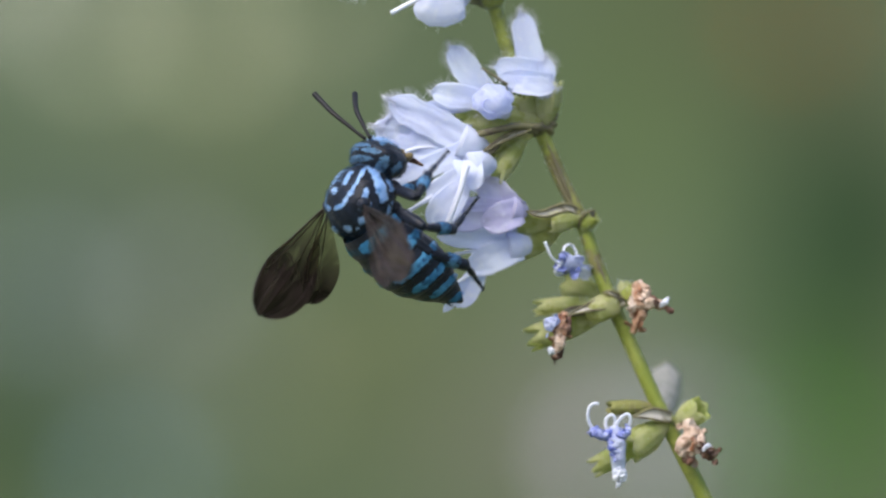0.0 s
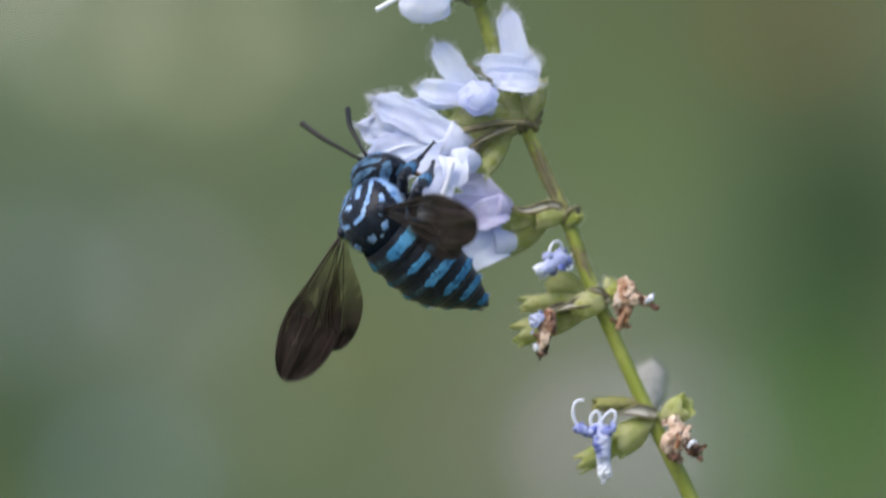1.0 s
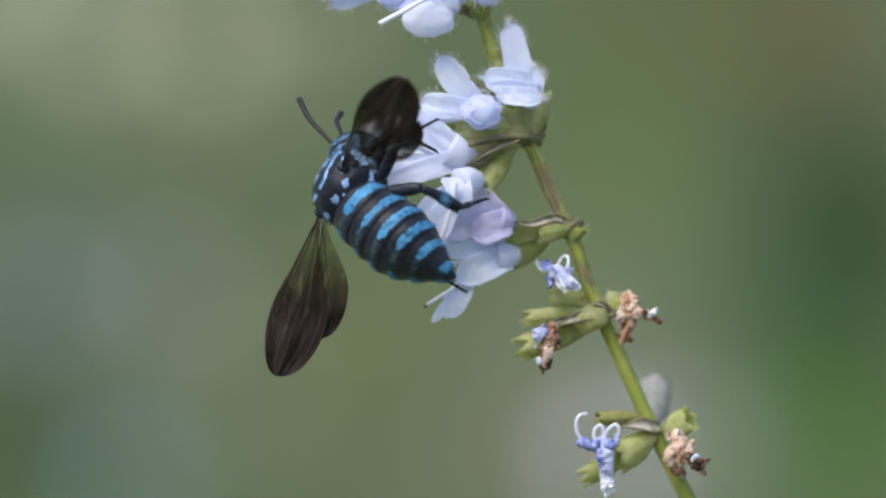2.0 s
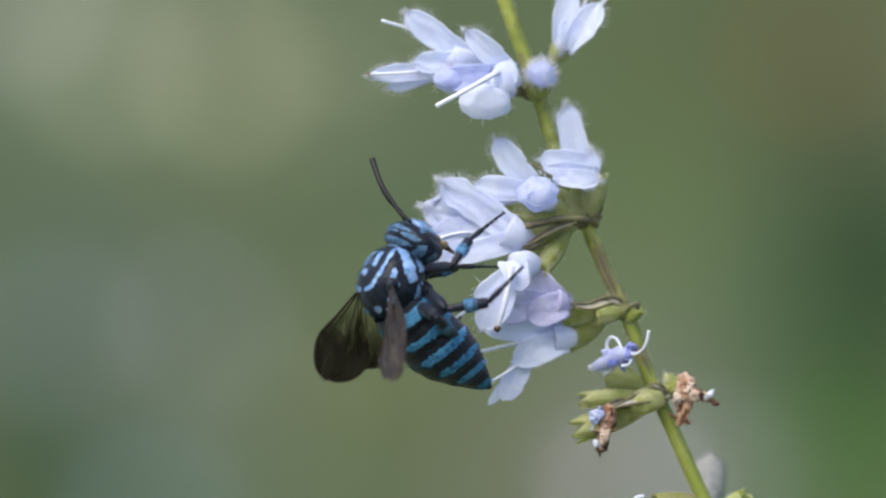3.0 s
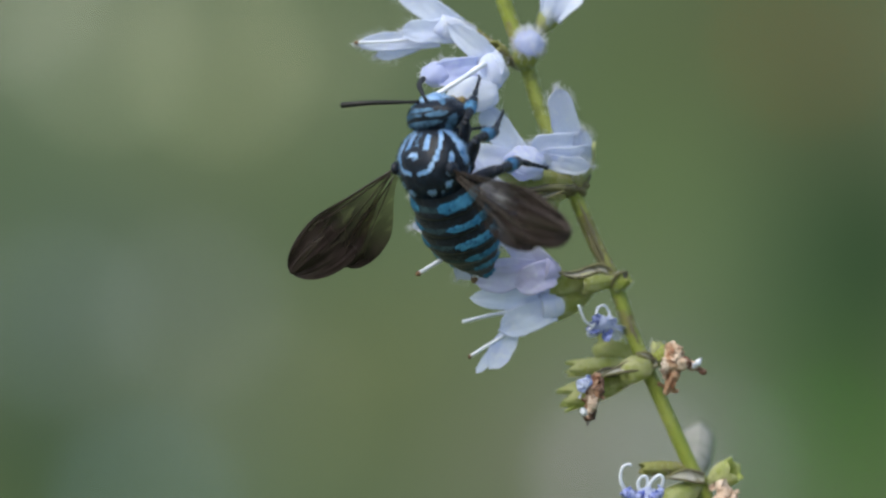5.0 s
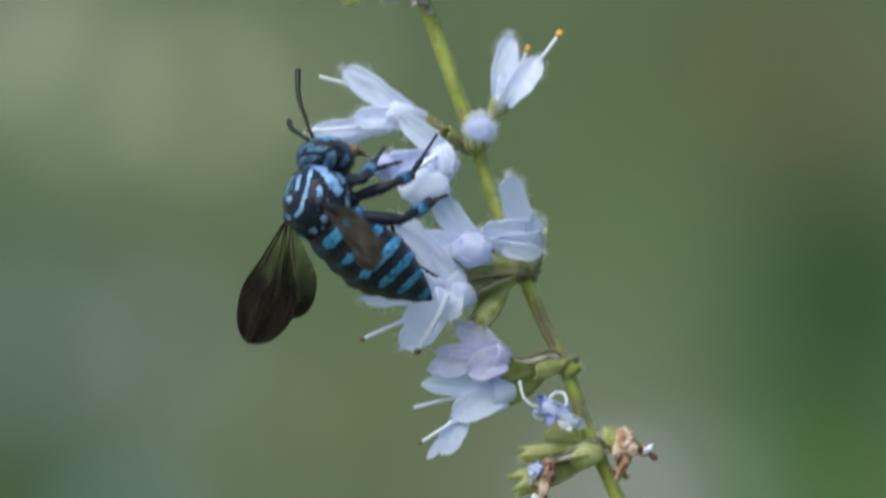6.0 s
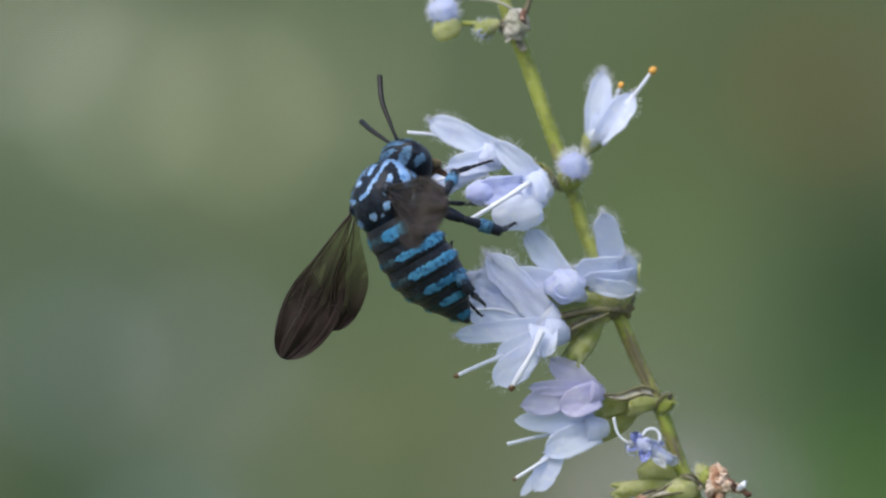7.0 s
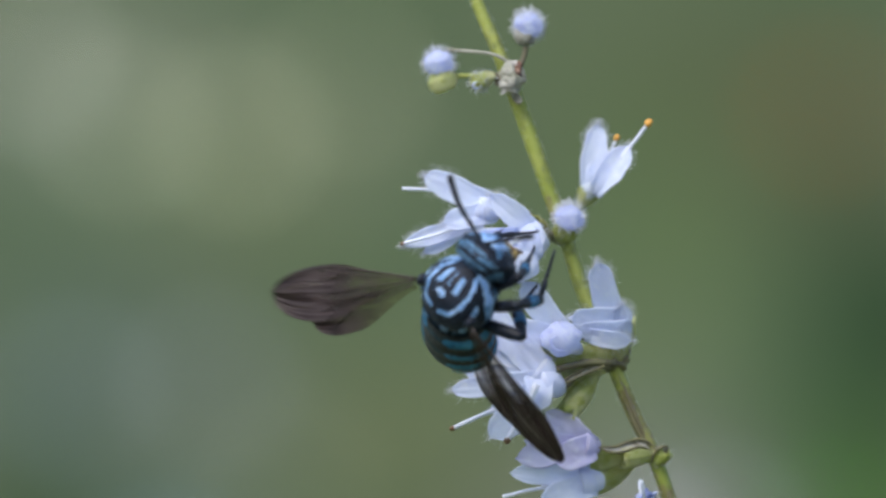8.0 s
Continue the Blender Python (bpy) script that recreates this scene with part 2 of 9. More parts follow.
def bezier(pts, n):
    """n + 1 points of a smooth curve through pts."""
    pts = [Vector(p) for p in pts]
    if len(pts) == 2:
        return [pts[0].lerp(pts[1], i / n) for i in range(n + 1)]
    full = [2 * pts[0] - pts[1], *pts, 2 * pts[-1] - pts[-2]]
    out = []
    for i in range(n + 1):
        f = i / n * (len(pts) - 1)
        k = min(int(f), len(pts) - 2)
        t = f - k
        a, b, c, d = full[k:k + 4]
        out.append(0.5 * (2 * b + (c - a) * t + (2 * a - 5 * b + 4 * c - d) * t * t + (3 * b - a - 3 * c + d) * t ** 3))
    return out


def sweep(bm, pts, radii, sides=10, n=16, rough=0.0, square=0.0):
    """A round (or slightly square) rod along pts, closed at both ends."""
    line = bezier(pts, n)
    up = Vector((0.13, -1, 0.21)).normalized()
    rings = []
    for i, p in enumerate(line):
        way = (line[min(i + 1, n)] - line[max(i - 1, 0)]).normalized()
        side = way.cross(up)
        side = side.normalized() if side.length > 1e-4 else way.orthogonal().normalized()
        up = side.cross(way).normalized()
        f = i / n * (len(radii) - 1)
        k = min(int(f), len(radii) - 2)
        r = radii[k] + (radii[k + 1] - radii[k]) * (f - k)
        ring = []
        for j in range(sides):
            a = 2 * math.pi * j / sides
            q = r * (1 + square * math.cos(4 * a)) * (1 + rough * random.uniform(-1, 1))
            ring.append(bm.verts.new(p + side * math.cos(a) * q + up * math.sin(a) * q))
        rings.append(ring)
    for a, b in zip(rings, rings[1:]):
        for j in range(sides):
            bm.faces.new((a[j], a[(j + 1) % sides], b[(j + 1) % sides], b[j]))
    bm.faces.new(rings[0][::-1])
    bm.faces.new(rings[-1])
    return rings


def lobe(bm, base, tip, width, bow=0.0, cup=0.25, face=(0, -1, 0), neck=0.35, twist=0.0, thick=0.07, wave=0.055, blunt=5, frill=0.0, nu=20, nv=12):
    """A petal: a curved, cupped leaf of tissue with thickness and a wavy rim. Lengths in metres. Returns its rim."""
    base, tip = Vector(base), Vector(tip)
    along = tip - base
    face = Vector(face)
    face = (face - face.project(along)).normalized()
    steps = [1 - (1 - i / nu) ** 1.7 for i in range(nu + 1)]
    mid_point = base.lerp(tip, 0.5) + face * bow
    line = [base * (1 - t) ** 2 + (2 * mid_point - base.lerp(tip, 0.5)) * 2 * t * (1 - t) + tip * t * t for t in steps]
    seed = random.uniform(0, 50)
    tops, bottoms = [], []
    for i, p in enumerate(line):
        s = steps[i]
        way = (line[min(i + 1, nu)] - line[max(i - 1, 0)]).normalized()
        f = (face - face.project(way)).normalized()
        f.rotate(Matrix.Rotation(twist * s, 3, way))
        side = way.cross(f)
        spread = min(1.0, s * 1.55)
        w = width * 0.5 * (neck + (1 - neck) * spread * spread * (3 - 2 * spread)) * math.sqrt(max(0.012, 1 - s ** blunt))
        w *= 1 + frill * 0.45 * math.sin(s * 26 + seed) * s + 0.14 * noise.noise(Vector((s * 3.1 + seed, seed, 2))) + 0.06 * noise.noise(Vector((s * 11 + seed, seed, 5)))
        top, bottom = [], []
        for j in range(nv + 1):
            x = 2 * j / nv - 1
            ripple = (noise.noise(Vector((s * 4 + seed, x * 2.2, seed))) + 0.4 * noise.noise(Vector((s * 9 + seed, x * 5, 7)))) * wave * width
            uneven = 1 + 0.10 * noise.noise(Vector((s * 5 + seed, 3.0 if x > 0 else 8.0, seed))) * abs(x)
            fold = 0.012 * width * math.sin(x * 5 + seed) * s * s
            reach = width * (0.07 * noise.noise(Vector((x * 1.7 + seed, 2, 1))) + 0.05 * math.cos(x * 3) + frill * (abs(math.sin(x * 4.6 + seed)) - 0.6)) * s ** 4
            q = p + side * (w * x * uneven) + f * (cup * w * (1 - x * x) * -1 + ripple + fold) + way * reach
            top.append(bm.verts.new(q + f * thick * 0.0005))
            bottom.append(bm.verts.new(q - f * thick * 0.0005))
        tops.append(top)
        bottoms.append(bottom)
    for i in range(nu):
        for j in range(nv):
            bm.faces.new((tops[i][j], tops[i][j + 1], tops[i + 1][j + 1], tops[i + 1][j]))
            bm.faces.new((bottoms[i][j], bottoms[i + 1][j], bottoms[i + 1][j + 1], bottoms[i][j + 1]))
    rim = [(i, 0) for i in range(nu + 1)] + [(nu, j) for j in range(1, nv + 1)] + [(i, nv) for i in range(nu - 1, -1, -1)] + [(0, j) for j in range(nv - 1, 0, -1)]
    for a, b in zip(rim, rim[1:] + rim[:1]):
        bm.faces.new((tops[a[0]][a[1]], bottoms[a[0]][a[1]], bottoms[b[0]][b[1]], tops[b[0]][b[1]]))
    mid = line[nu // 2]
    edge = [tops[i][j].co.copy() for i, j in rim if i > nu * 0.45]
    skin = [tops[i][j].co.copy() for i in range(nu // 2, nu) for j in range(1, nv, 3)]
    return edge, skin, mid, face


def hairs(bm, roots, centre, length, width=0.028, spread=0.5, lift=(0, 0, 0)):
    """Fine tapering hairs that stand out from centre."""
    for r in roots:
        out = (Vector(r) - centre).normalized() + Vector(lift) + Vector([random.uniform(-spread, spread) for _ in range(3)])
        out.normalize()
        n = length * random.uniform(0.45, 1.1)
        side = out.orthogonal().normalized()
        side.rotate(Matrix.Rotation(random.uniform(0, 6.3), 3, out))
        other = side.cross(out)
        w = width * 0.0005
        bend = Vector([random.uniform(-0.25, 0.25) for _ in range(3)]) * n
        mid, end = Vector(r) + out * n * 0.55, Vector(r) + out * n + bend
        ring0 = [bm.verts.new(Vector(r) + (side * math.cos(a) + other * math.sin(a)) * w) for a in (0, 2.1, 4.2)]
        ring1 = [bm.verts.new(mid + (side * math.cos(a) + other * math.sin(a)) * w * 0.8) for a in (0, 2.1, 4.2)]
        top = bm.verts.new(end)
        for j in range(3):
            k = (j + 1) % 3
            bm.faces.new((ring0[j], ring0[k], ring1[k], ring1[j]))
            bm.faces.new((ring1[j], ring1[k], top))


def ball(bm, centre, radii, turn=None, rough=0.0, rows=14, cols=20):
    """An uneven ellipsoid."""
    centre, seed = Vector(centre), random.uniform(0, 90)
    turn = turn or Matrix.Identity(3)
    rings = []
    for i in range(rows + 1):
        a = math.pi * i / rows
        ring = []
        for j in range(1 if i in (0, rows) else cols):
            b = 2 * math.pi * j / cols
            v = Vector((math.cos(a), math.sin(a) * math.cos(b), math.sin(a) * math.sin(b)))
            k = 1 + rough * noise.noise(v * 2.3 + Vector((seed, seed, 0)))
            ring.append(bm.verts.new(centre + turn @ Vector((v.x * radii[0] * k, v.y * radii[1] * k, v.z * radii[2] * k))))
        rings.append(ring)
    for a, b in zip(rings, rings[1:]):
        for j in range(cols):
            k = (j + 1) % cols
            if len(a) == 1:
                bm.faces.new((a[0], b[j], b[k]))
            elif len(b) == 1:
                bm.faces.new((a[j], b[0], a[k]))
            else:
                bm.faces.new((a[j], b[j], b[k], a[k]))


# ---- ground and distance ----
# small spots painted on the backdrop as light through leaves, which the lens spreads into soft discs: place, size,
# colour
PAINTED_DISCS = (
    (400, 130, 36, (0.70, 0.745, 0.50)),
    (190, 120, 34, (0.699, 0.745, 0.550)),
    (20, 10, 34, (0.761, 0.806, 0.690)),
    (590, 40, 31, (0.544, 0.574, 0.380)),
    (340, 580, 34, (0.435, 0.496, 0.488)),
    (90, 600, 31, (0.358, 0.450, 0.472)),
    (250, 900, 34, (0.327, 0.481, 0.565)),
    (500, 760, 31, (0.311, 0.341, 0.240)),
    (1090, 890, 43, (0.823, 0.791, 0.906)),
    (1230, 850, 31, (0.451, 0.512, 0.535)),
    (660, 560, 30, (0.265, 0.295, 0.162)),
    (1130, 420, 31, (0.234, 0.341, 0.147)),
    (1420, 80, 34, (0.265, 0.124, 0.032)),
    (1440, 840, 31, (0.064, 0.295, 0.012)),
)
# soft patches of light and shade in the distance, painted into the backdrop's colour
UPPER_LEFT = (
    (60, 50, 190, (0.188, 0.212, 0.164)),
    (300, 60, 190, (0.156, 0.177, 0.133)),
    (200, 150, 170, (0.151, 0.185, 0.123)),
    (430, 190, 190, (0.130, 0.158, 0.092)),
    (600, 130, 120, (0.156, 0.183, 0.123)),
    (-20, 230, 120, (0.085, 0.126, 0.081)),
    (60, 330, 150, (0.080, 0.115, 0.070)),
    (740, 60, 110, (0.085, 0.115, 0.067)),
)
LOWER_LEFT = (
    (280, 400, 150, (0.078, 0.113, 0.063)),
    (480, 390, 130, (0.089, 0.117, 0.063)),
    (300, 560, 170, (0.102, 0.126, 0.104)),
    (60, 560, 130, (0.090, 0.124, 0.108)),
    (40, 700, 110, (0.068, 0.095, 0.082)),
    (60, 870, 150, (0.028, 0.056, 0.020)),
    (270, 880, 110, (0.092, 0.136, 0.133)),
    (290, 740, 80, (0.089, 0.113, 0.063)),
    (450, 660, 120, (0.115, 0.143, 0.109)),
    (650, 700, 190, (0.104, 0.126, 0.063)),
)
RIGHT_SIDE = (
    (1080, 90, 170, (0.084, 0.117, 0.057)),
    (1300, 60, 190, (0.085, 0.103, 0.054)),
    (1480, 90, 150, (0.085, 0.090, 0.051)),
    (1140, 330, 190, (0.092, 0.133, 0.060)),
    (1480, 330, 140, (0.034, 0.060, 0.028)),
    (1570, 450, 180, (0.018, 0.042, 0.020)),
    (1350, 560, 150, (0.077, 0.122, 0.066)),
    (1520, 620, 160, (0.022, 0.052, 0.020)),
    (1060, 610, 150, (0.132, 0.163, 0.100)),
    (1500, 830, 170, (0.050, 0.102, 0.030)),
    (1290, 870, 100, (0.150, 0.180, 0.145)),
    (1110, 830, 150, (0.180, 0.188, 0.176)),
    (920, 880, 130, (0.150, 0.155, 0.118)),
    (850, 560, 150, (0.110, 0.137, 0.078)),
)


def make_ground():
    bm = bmesh.new()
    n = 40
    grid = [[bm.verts.new((60 * (i / n - 0.5) * 2, 60 * (j / n - 0.5) * 2, 0.02 * noise.noise(Vector((i * 0.7, j * 0.7, 3))))) for j in range(n + 1)] for i in range(n + 1)]
    for i in range(n):
        for j in range(n):
            bm.faces.new((grid[i][j], grid[i + 1][j], grid[i + 1][j + 1], grid[i][j + 1]))
    soil = surface("mown_grass", (0.05, 0.085, 0.028), (0.10, 0.12, 0.05), 1.5, 0.9, 60, (0.13, 0.11, 0.06))
    ob = part("ground", bm, soil, None, "green mown grass ground with dry patches", "structure")
    tagged(ob, category="ground")


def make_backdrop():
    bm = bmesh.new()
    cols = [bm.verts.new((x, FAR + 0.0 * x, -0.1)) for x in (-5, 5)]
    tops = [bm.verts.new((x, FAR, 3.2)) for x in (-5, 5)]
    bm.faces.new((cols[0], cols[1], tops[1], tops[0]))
    ob = part("backdrop", bm, backdrop_material(), None, "far backdrop of out-of-focus green and olive garden foliage with painted light and shade", "structure")
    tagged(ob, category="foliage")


make_ground()
make_backdrop()

# ---- the flowering stem ----
STEM_LINE = ((735, -360, 1.5), (774, -250, 1), (808, -170, 0.6), (844, -77, 0.3), (878, 17, 0), (906, 97, 0), (936, 182, 0), (960, 258, 0), (1014, 390, 0), (1051, 480, 0), (1088, 556, 0), (1121, 650, 0), (1154, 728, 0), (1227, 890, 0), (1304, 1044, 0.3), (1379, 1197, 0.5), (1440, 1370, 0.8), (1490, 1540, 1.0))
BASE = Vector((0.028, 0.004, 0.0))
plant = tagged(new("flowering_herb"), "tall green herb stem with whorls of pale lavender two-lipped flowers", "plant")
plant.location = BASE


def L(u, v, d=0.0):
    return P(u, v, d) - BASE


def make_stem():
    bm = bmesh.new()
    sweep(bm, [L(*q) for q in STEM_LINE], [0.00030, 0.00036, 0.0004, 0.00044, 0.00046, 0.00044, 0.00042, 0.00043, 0.00043, 0.00041, 0.00041, 0.00041, 0.00042, 0.00043, 0.00045, 0.00048, 0.0005, 0.00052], 14, 150, 0.015, 0.07)
    for f in bm.faces:
        c = f.calc_center_median()
        level = 441 - (c.z - HEIGHT) / UNIT
        rough = 26 * noise.noise(c * 1500)
        if 440 < level + rough < 560 or 596 < level + rough * 2 < 640 or 112 < level + rough < 160:
            f.material_index = 1
    stalk = part("upper_stem", bm, (STEM, STEM_BROWN), plant)
    bm = bmesh.new()
    line = bezier([L(*q) for q in STEM_LINE], 700)
    for p in line:
        for _ in range(2):
            out = Vector((random.uniform(-1, 1), random.uniform(-1, 0.3), random.uniform(-0.2, 0.2))).normalized()
            hairs(bm, [p + out * 0.00044], p, 0.00022, 0.014, 0.3)
    part("stem_down", bm, HAIR, stalk, "fine white down on the stem", "stuff")
    bm = bmesh.new()
    sweep(bm, [L(1490, 1540, 1.0), (-0.001, -0.001, 0.42), (0.001, 0, 0.2), (0, 0, -0.01)], [0.00052, 0.0010, 0.0015, 0.002], 14, 40, 0.02, 0.08)
    part("lower_stem", bm, STEM, plant)
    for a, b, c, r in (((1022, 408, -0.36), (1050, 472, -0.37), (1080, 545, -0.33), 0.00017), ((1034, 452, -0.30), (1052, 496, -0.36), (1074, 540, -0.34), 0.00015), ((1062, 498, -0.22), (1070, 522, -0.26), (1084, 550, -0.3), 0.00017),
                       ((1102, 590, -0.3), (1120, 640, -0.34), (1138, 682, -0.3), 0.00014), ((906, 124, -0.3), (916, 150, -0.34), (926, 172, -0.3), 0.00014)):
        bm = bmesh.new()
        sweep(bm, [L(*a), L(*b), L(*c)], [r * 0.4, r, r * 0.5], 8, 16, 0.12)
        part("brown_streak", bm, STEM_DARK, plant, "brown streak along the green stem")
    for u, v, r, dark in ((920, 168, 0.72, 1), (1018, 392, 0.98, 1), (1092, 560, 0.74, 0), (1150, 700, 0.78, 0), (1238, 910, 0.72, 0), (826, -112, 0.8, 1), (1032, 372, 0.62, 1), (1090, 548, 0.5, 1)):
        bm = bmesh.new()
        ball(bm, L(u, v, 0.1), (r * 0.00085, r * 0.0008, r * 0.00062), None, 0.5)
        part("node", bm, STEM_DARK if dark else STEM, plant, "swollen dark node on the stem" if dark else "swollen green node on the stem")


def calyx(base, mouth, r, mat=None, lobes=5, teeth=0.13, label="yellow-green ribbed calyx cup"):
    """A ribbed cup from base to mouth with pointed teeth."""
    bm = bmesh.new()
    base, mouth = Vector(base), Vector(mouth)
    way = mouth - base
    n, sides = 9, 30
    side = way.orthogonal().normalized()
    up = side.cross(way).normalized()
    rings = []
    for wall in (1.0, 0.86):
        for i in range(n + 1):
            s = i / n if wall == 1.0 else 1 - i / n * 0.75
            w = r * 0.74 * (0.34 + 0.72 * math.sin(min(1, s * 1.12) * math.pi * 0.62)) * wall
            ring = []
            for j in range(sides):
                a = 2 * math.pi * j / sides
                tooth = abs(math.sin(a * lobes / 2)) ** 1.4
                reach = s * (1 + (teeth * tooth * s ** 4))
                q = w * (1 + 0.05 * math.cos(a * 10)) * (1 + 0.10 * noise.noise(Vector((a, s * 2, r * 9e4))))
                ring.append(bm.verts.new(base + way * reach + side * math.cos(a) * q + up * math.sin(a) * q))
            rings.append(ring)
    for a, b in zip(rings, rings[1:]):
        for j in range(sides):
            k = (j + 1) % sides
            bm.faces.new((a[j], a[k], b[k], b[j]))
    bm.faces.new(rings[0][::-1])
    bm.faces.new(rings[-1])
    roots = [rings[i][j].co.copy() for i in range(1, n + 1) for j in range(0, sides, 2) if random.random() < 0.7]
    cup = part("calyx", bm, mat or CALYX, plant, label)
    bm = bmesh.new()
    hairs(bm, roots, base.lerp(mouth, 0.5), 0.00028, 0.014, 0.5)
    part("calyx_down", bm, HAIR, cup, "fine white down", "stuff")
    return cup


def pedicel(pts, r=0.00022, mat=None):
    bm = bmesh.new()
    sweep(bm, [L(*q) for q in pts], [r * 1.15, r, r * 1.1], 9, 18, 0.05)
    return part("flower_stalk", bm, mat or STEM, plant)


def flower(tube, petals, styles=(), fuzz=1.0, pillows=(), label="pale lavender two-lipped flower with hairy petals", tint=None):
    """tube: points and radii. petals: base, tip, width, bow, cup (+ options). styles: points, anther material or None."""
    bm = bmesh.new()
    sweep(bm, [L(*q) for q in tube[0]], [q * UNIT for q in tube[1]], 14, 14, 0.03)
    corolla = part("corolla", bm, tint or PETAL, plant, label)
    fuzzy = bmesh.new()
    for spec in petals:
        base, tip, width, bow, cup = spec[:5]
        extra = dict(spec[5]) if len(spec) > 5 else {}
        mat = extra.pop("mat", tint or PETAL)
        hair = extra.pop("hair", 1.0)
        bm = bmesh.new()
        edge, skin, mid, face = lobe(bm, L(*base), L(*tip), width * UNIT, bow * UNIT, cup * 0.42, **extra)
        part("petal", bm, mat, corolla)
        roots = []
        for q in edge:
            roots += [q + Vector([random.uniform(-1, 1) * 0.00012 for _ in range(3)]) for _ in range(int(2.4 * fuzz * hair + 0.5))]
        hairs(fuzzy, roots, mid, 0.00052, 0.015, 0.6)
        hairs(fuzzy, random.sample(skin, min(len(skin), int(14 * fuzz * hair))), mid, 0.00036, 0.016, 0.7, tuple(face * 0.8))
    for u, v, d, ru, rd, rv, mat in pillows:
        bm = bmesh.new()
        ball(bm, L(u, v, d), (ru * UNIT, rd * UNIT, rv * UNIT), None, 0.16, 16, 24)
        part("puffed_lip", bm, mat, corolla)
        around = [L(u + ru * math.cos(a) * 0.97, v + rv * math.sin(a) * 0.97, d) for a in [random.uniform(0, 6.3) for _ in range(int(24 * fuzz))]]
        hairs(fuzzy, around, L(u, v, d), 0.0005, 0.02, 0.5)
    if len(fuzzy.verts):
        part("petal_hairs", fuzzy, HAIR, corolla, "fringe of fine white hairs", "stuff")
    for pts, r, tipmat, *skin in styles:
        bm = bmesh.new()
        sweep(bm, [L(*q) for q in pts], [r * UNIT * 0.85, r * UNIT * 0.62, r * UNIT * 0.7], 8, 18, 0.10)
        part("stamen", bm, skin[0] if skin else WHITE, corolla)
        if tipmat:
            bm = bmesh.new()
            end, before = L(*pts[-1]), L(*pts[-2])
            way = (end - before).normalized()
            fat = 1.7 if tipmat is ANTHER else 1.0
            ball(bm, end, (r * fat * UNIT, r * 0.75 * fat * UNIT, r * 0.78 * fat * UNIT), way.to_track_quat("X", "Z").to_matrix(), 0.3, 8, 10)
            part("anther", bm, tipmat, corolla, "small pollen-tipped anther")
    return corolla


def hinge(ob, at):
    """Put a flower's origin at the joint about which it nods."""
    for q in (ob, *ob.children):
        q.data.transform(Matrix.Translation(-at))
    ob.location = at
    return ob


def bud(u, v, d, r, mat=None, fuzz=420, squash=0.9):
    bm = bmesh.new()
    ball(bm, L(u, v, d), (r * UNIT, r * UNIT, r * squash * UNIT), None, 0.18, 16, 22)
    ob = part("bud", bm, mat or PETAL_BLUE, plant, "closed hairy flower bud")
    bm = bmesh.new()
    roots = []
    for _ in range(fuzz):
        v3 = Vector([random.gauss(0, 1) for _ in range(3)]).normalized()
        roots.append(L(u, v, d) + v3 * r * UNIT * 0.97)
    hairs(bm, roots, L(u, v, d), 0.0005, 0.034, 0.6)
    part("bud_hairs", bm, HAIR, ob, "fine white hairs", "stuff")
    # a fold where the rolled petal closes
    bm = bmesh.new()
    pts = []
    for i in range(7):
        a = i * 0.85
        q = r * (0.72 - 0.085 * i)
        pts.append(L(u - 4 + q * math.cos(a), v + 4 + q * 0.85 * math.sin(a), d - r * UNIT * 1000 * math.sqrt(max(0.02, 1 - (q / r) ** 2)) * 0.97))
    sweep(bm, pts, [1.0 * UNIT, 2.0 * UNIT, 1.0 * UNIT], 7, 30)
    part("petal_fold", bm, PETAL_BLUE, ob)
    return ob


def pod(base, tip, r):
    """A swollen calyx, nearly closed at its mouth."""
    bm = bmesh.new()
    a, b = L(*base), L(*tip)
    mid = a.lerp(b, 0.5)
    rings = sweep(bm, [a, a.lerp(b, 0.3), a.lerp(b, 0.75), b], [0.35 * r * UNIT, 0.95 * r * UNIT, 1.0 * r * UNIT, 0.9 * r * UNIT, 0.4 * r * UNIT], 24, 14, 0.0)
    for ring in rings:
        for j, v in enumerate(ring):
            centre = sum((q.co for q in ring), Vector()) / len(ring)
            v.co = centre + (v.co - centre) * (1 + 0.07 * math.cos(j * 2 * math.pi / 24 * 5) + 0.10 * noise.noise(v.co * 900))
    roots = [v.co.copy() for ring in rings[2:-1] for v in ring[::3]]
    cup = part("calyx", bm, CALYX, plant, "swollen yellow-green calyx")
    bm = bmesh.new()
    hairs(bm, roots, mid, 0.00022, 0.012, 0.5)
    part("calyx_down", bm, HAIR, cup, "fine white down", "stuff")
    return cup


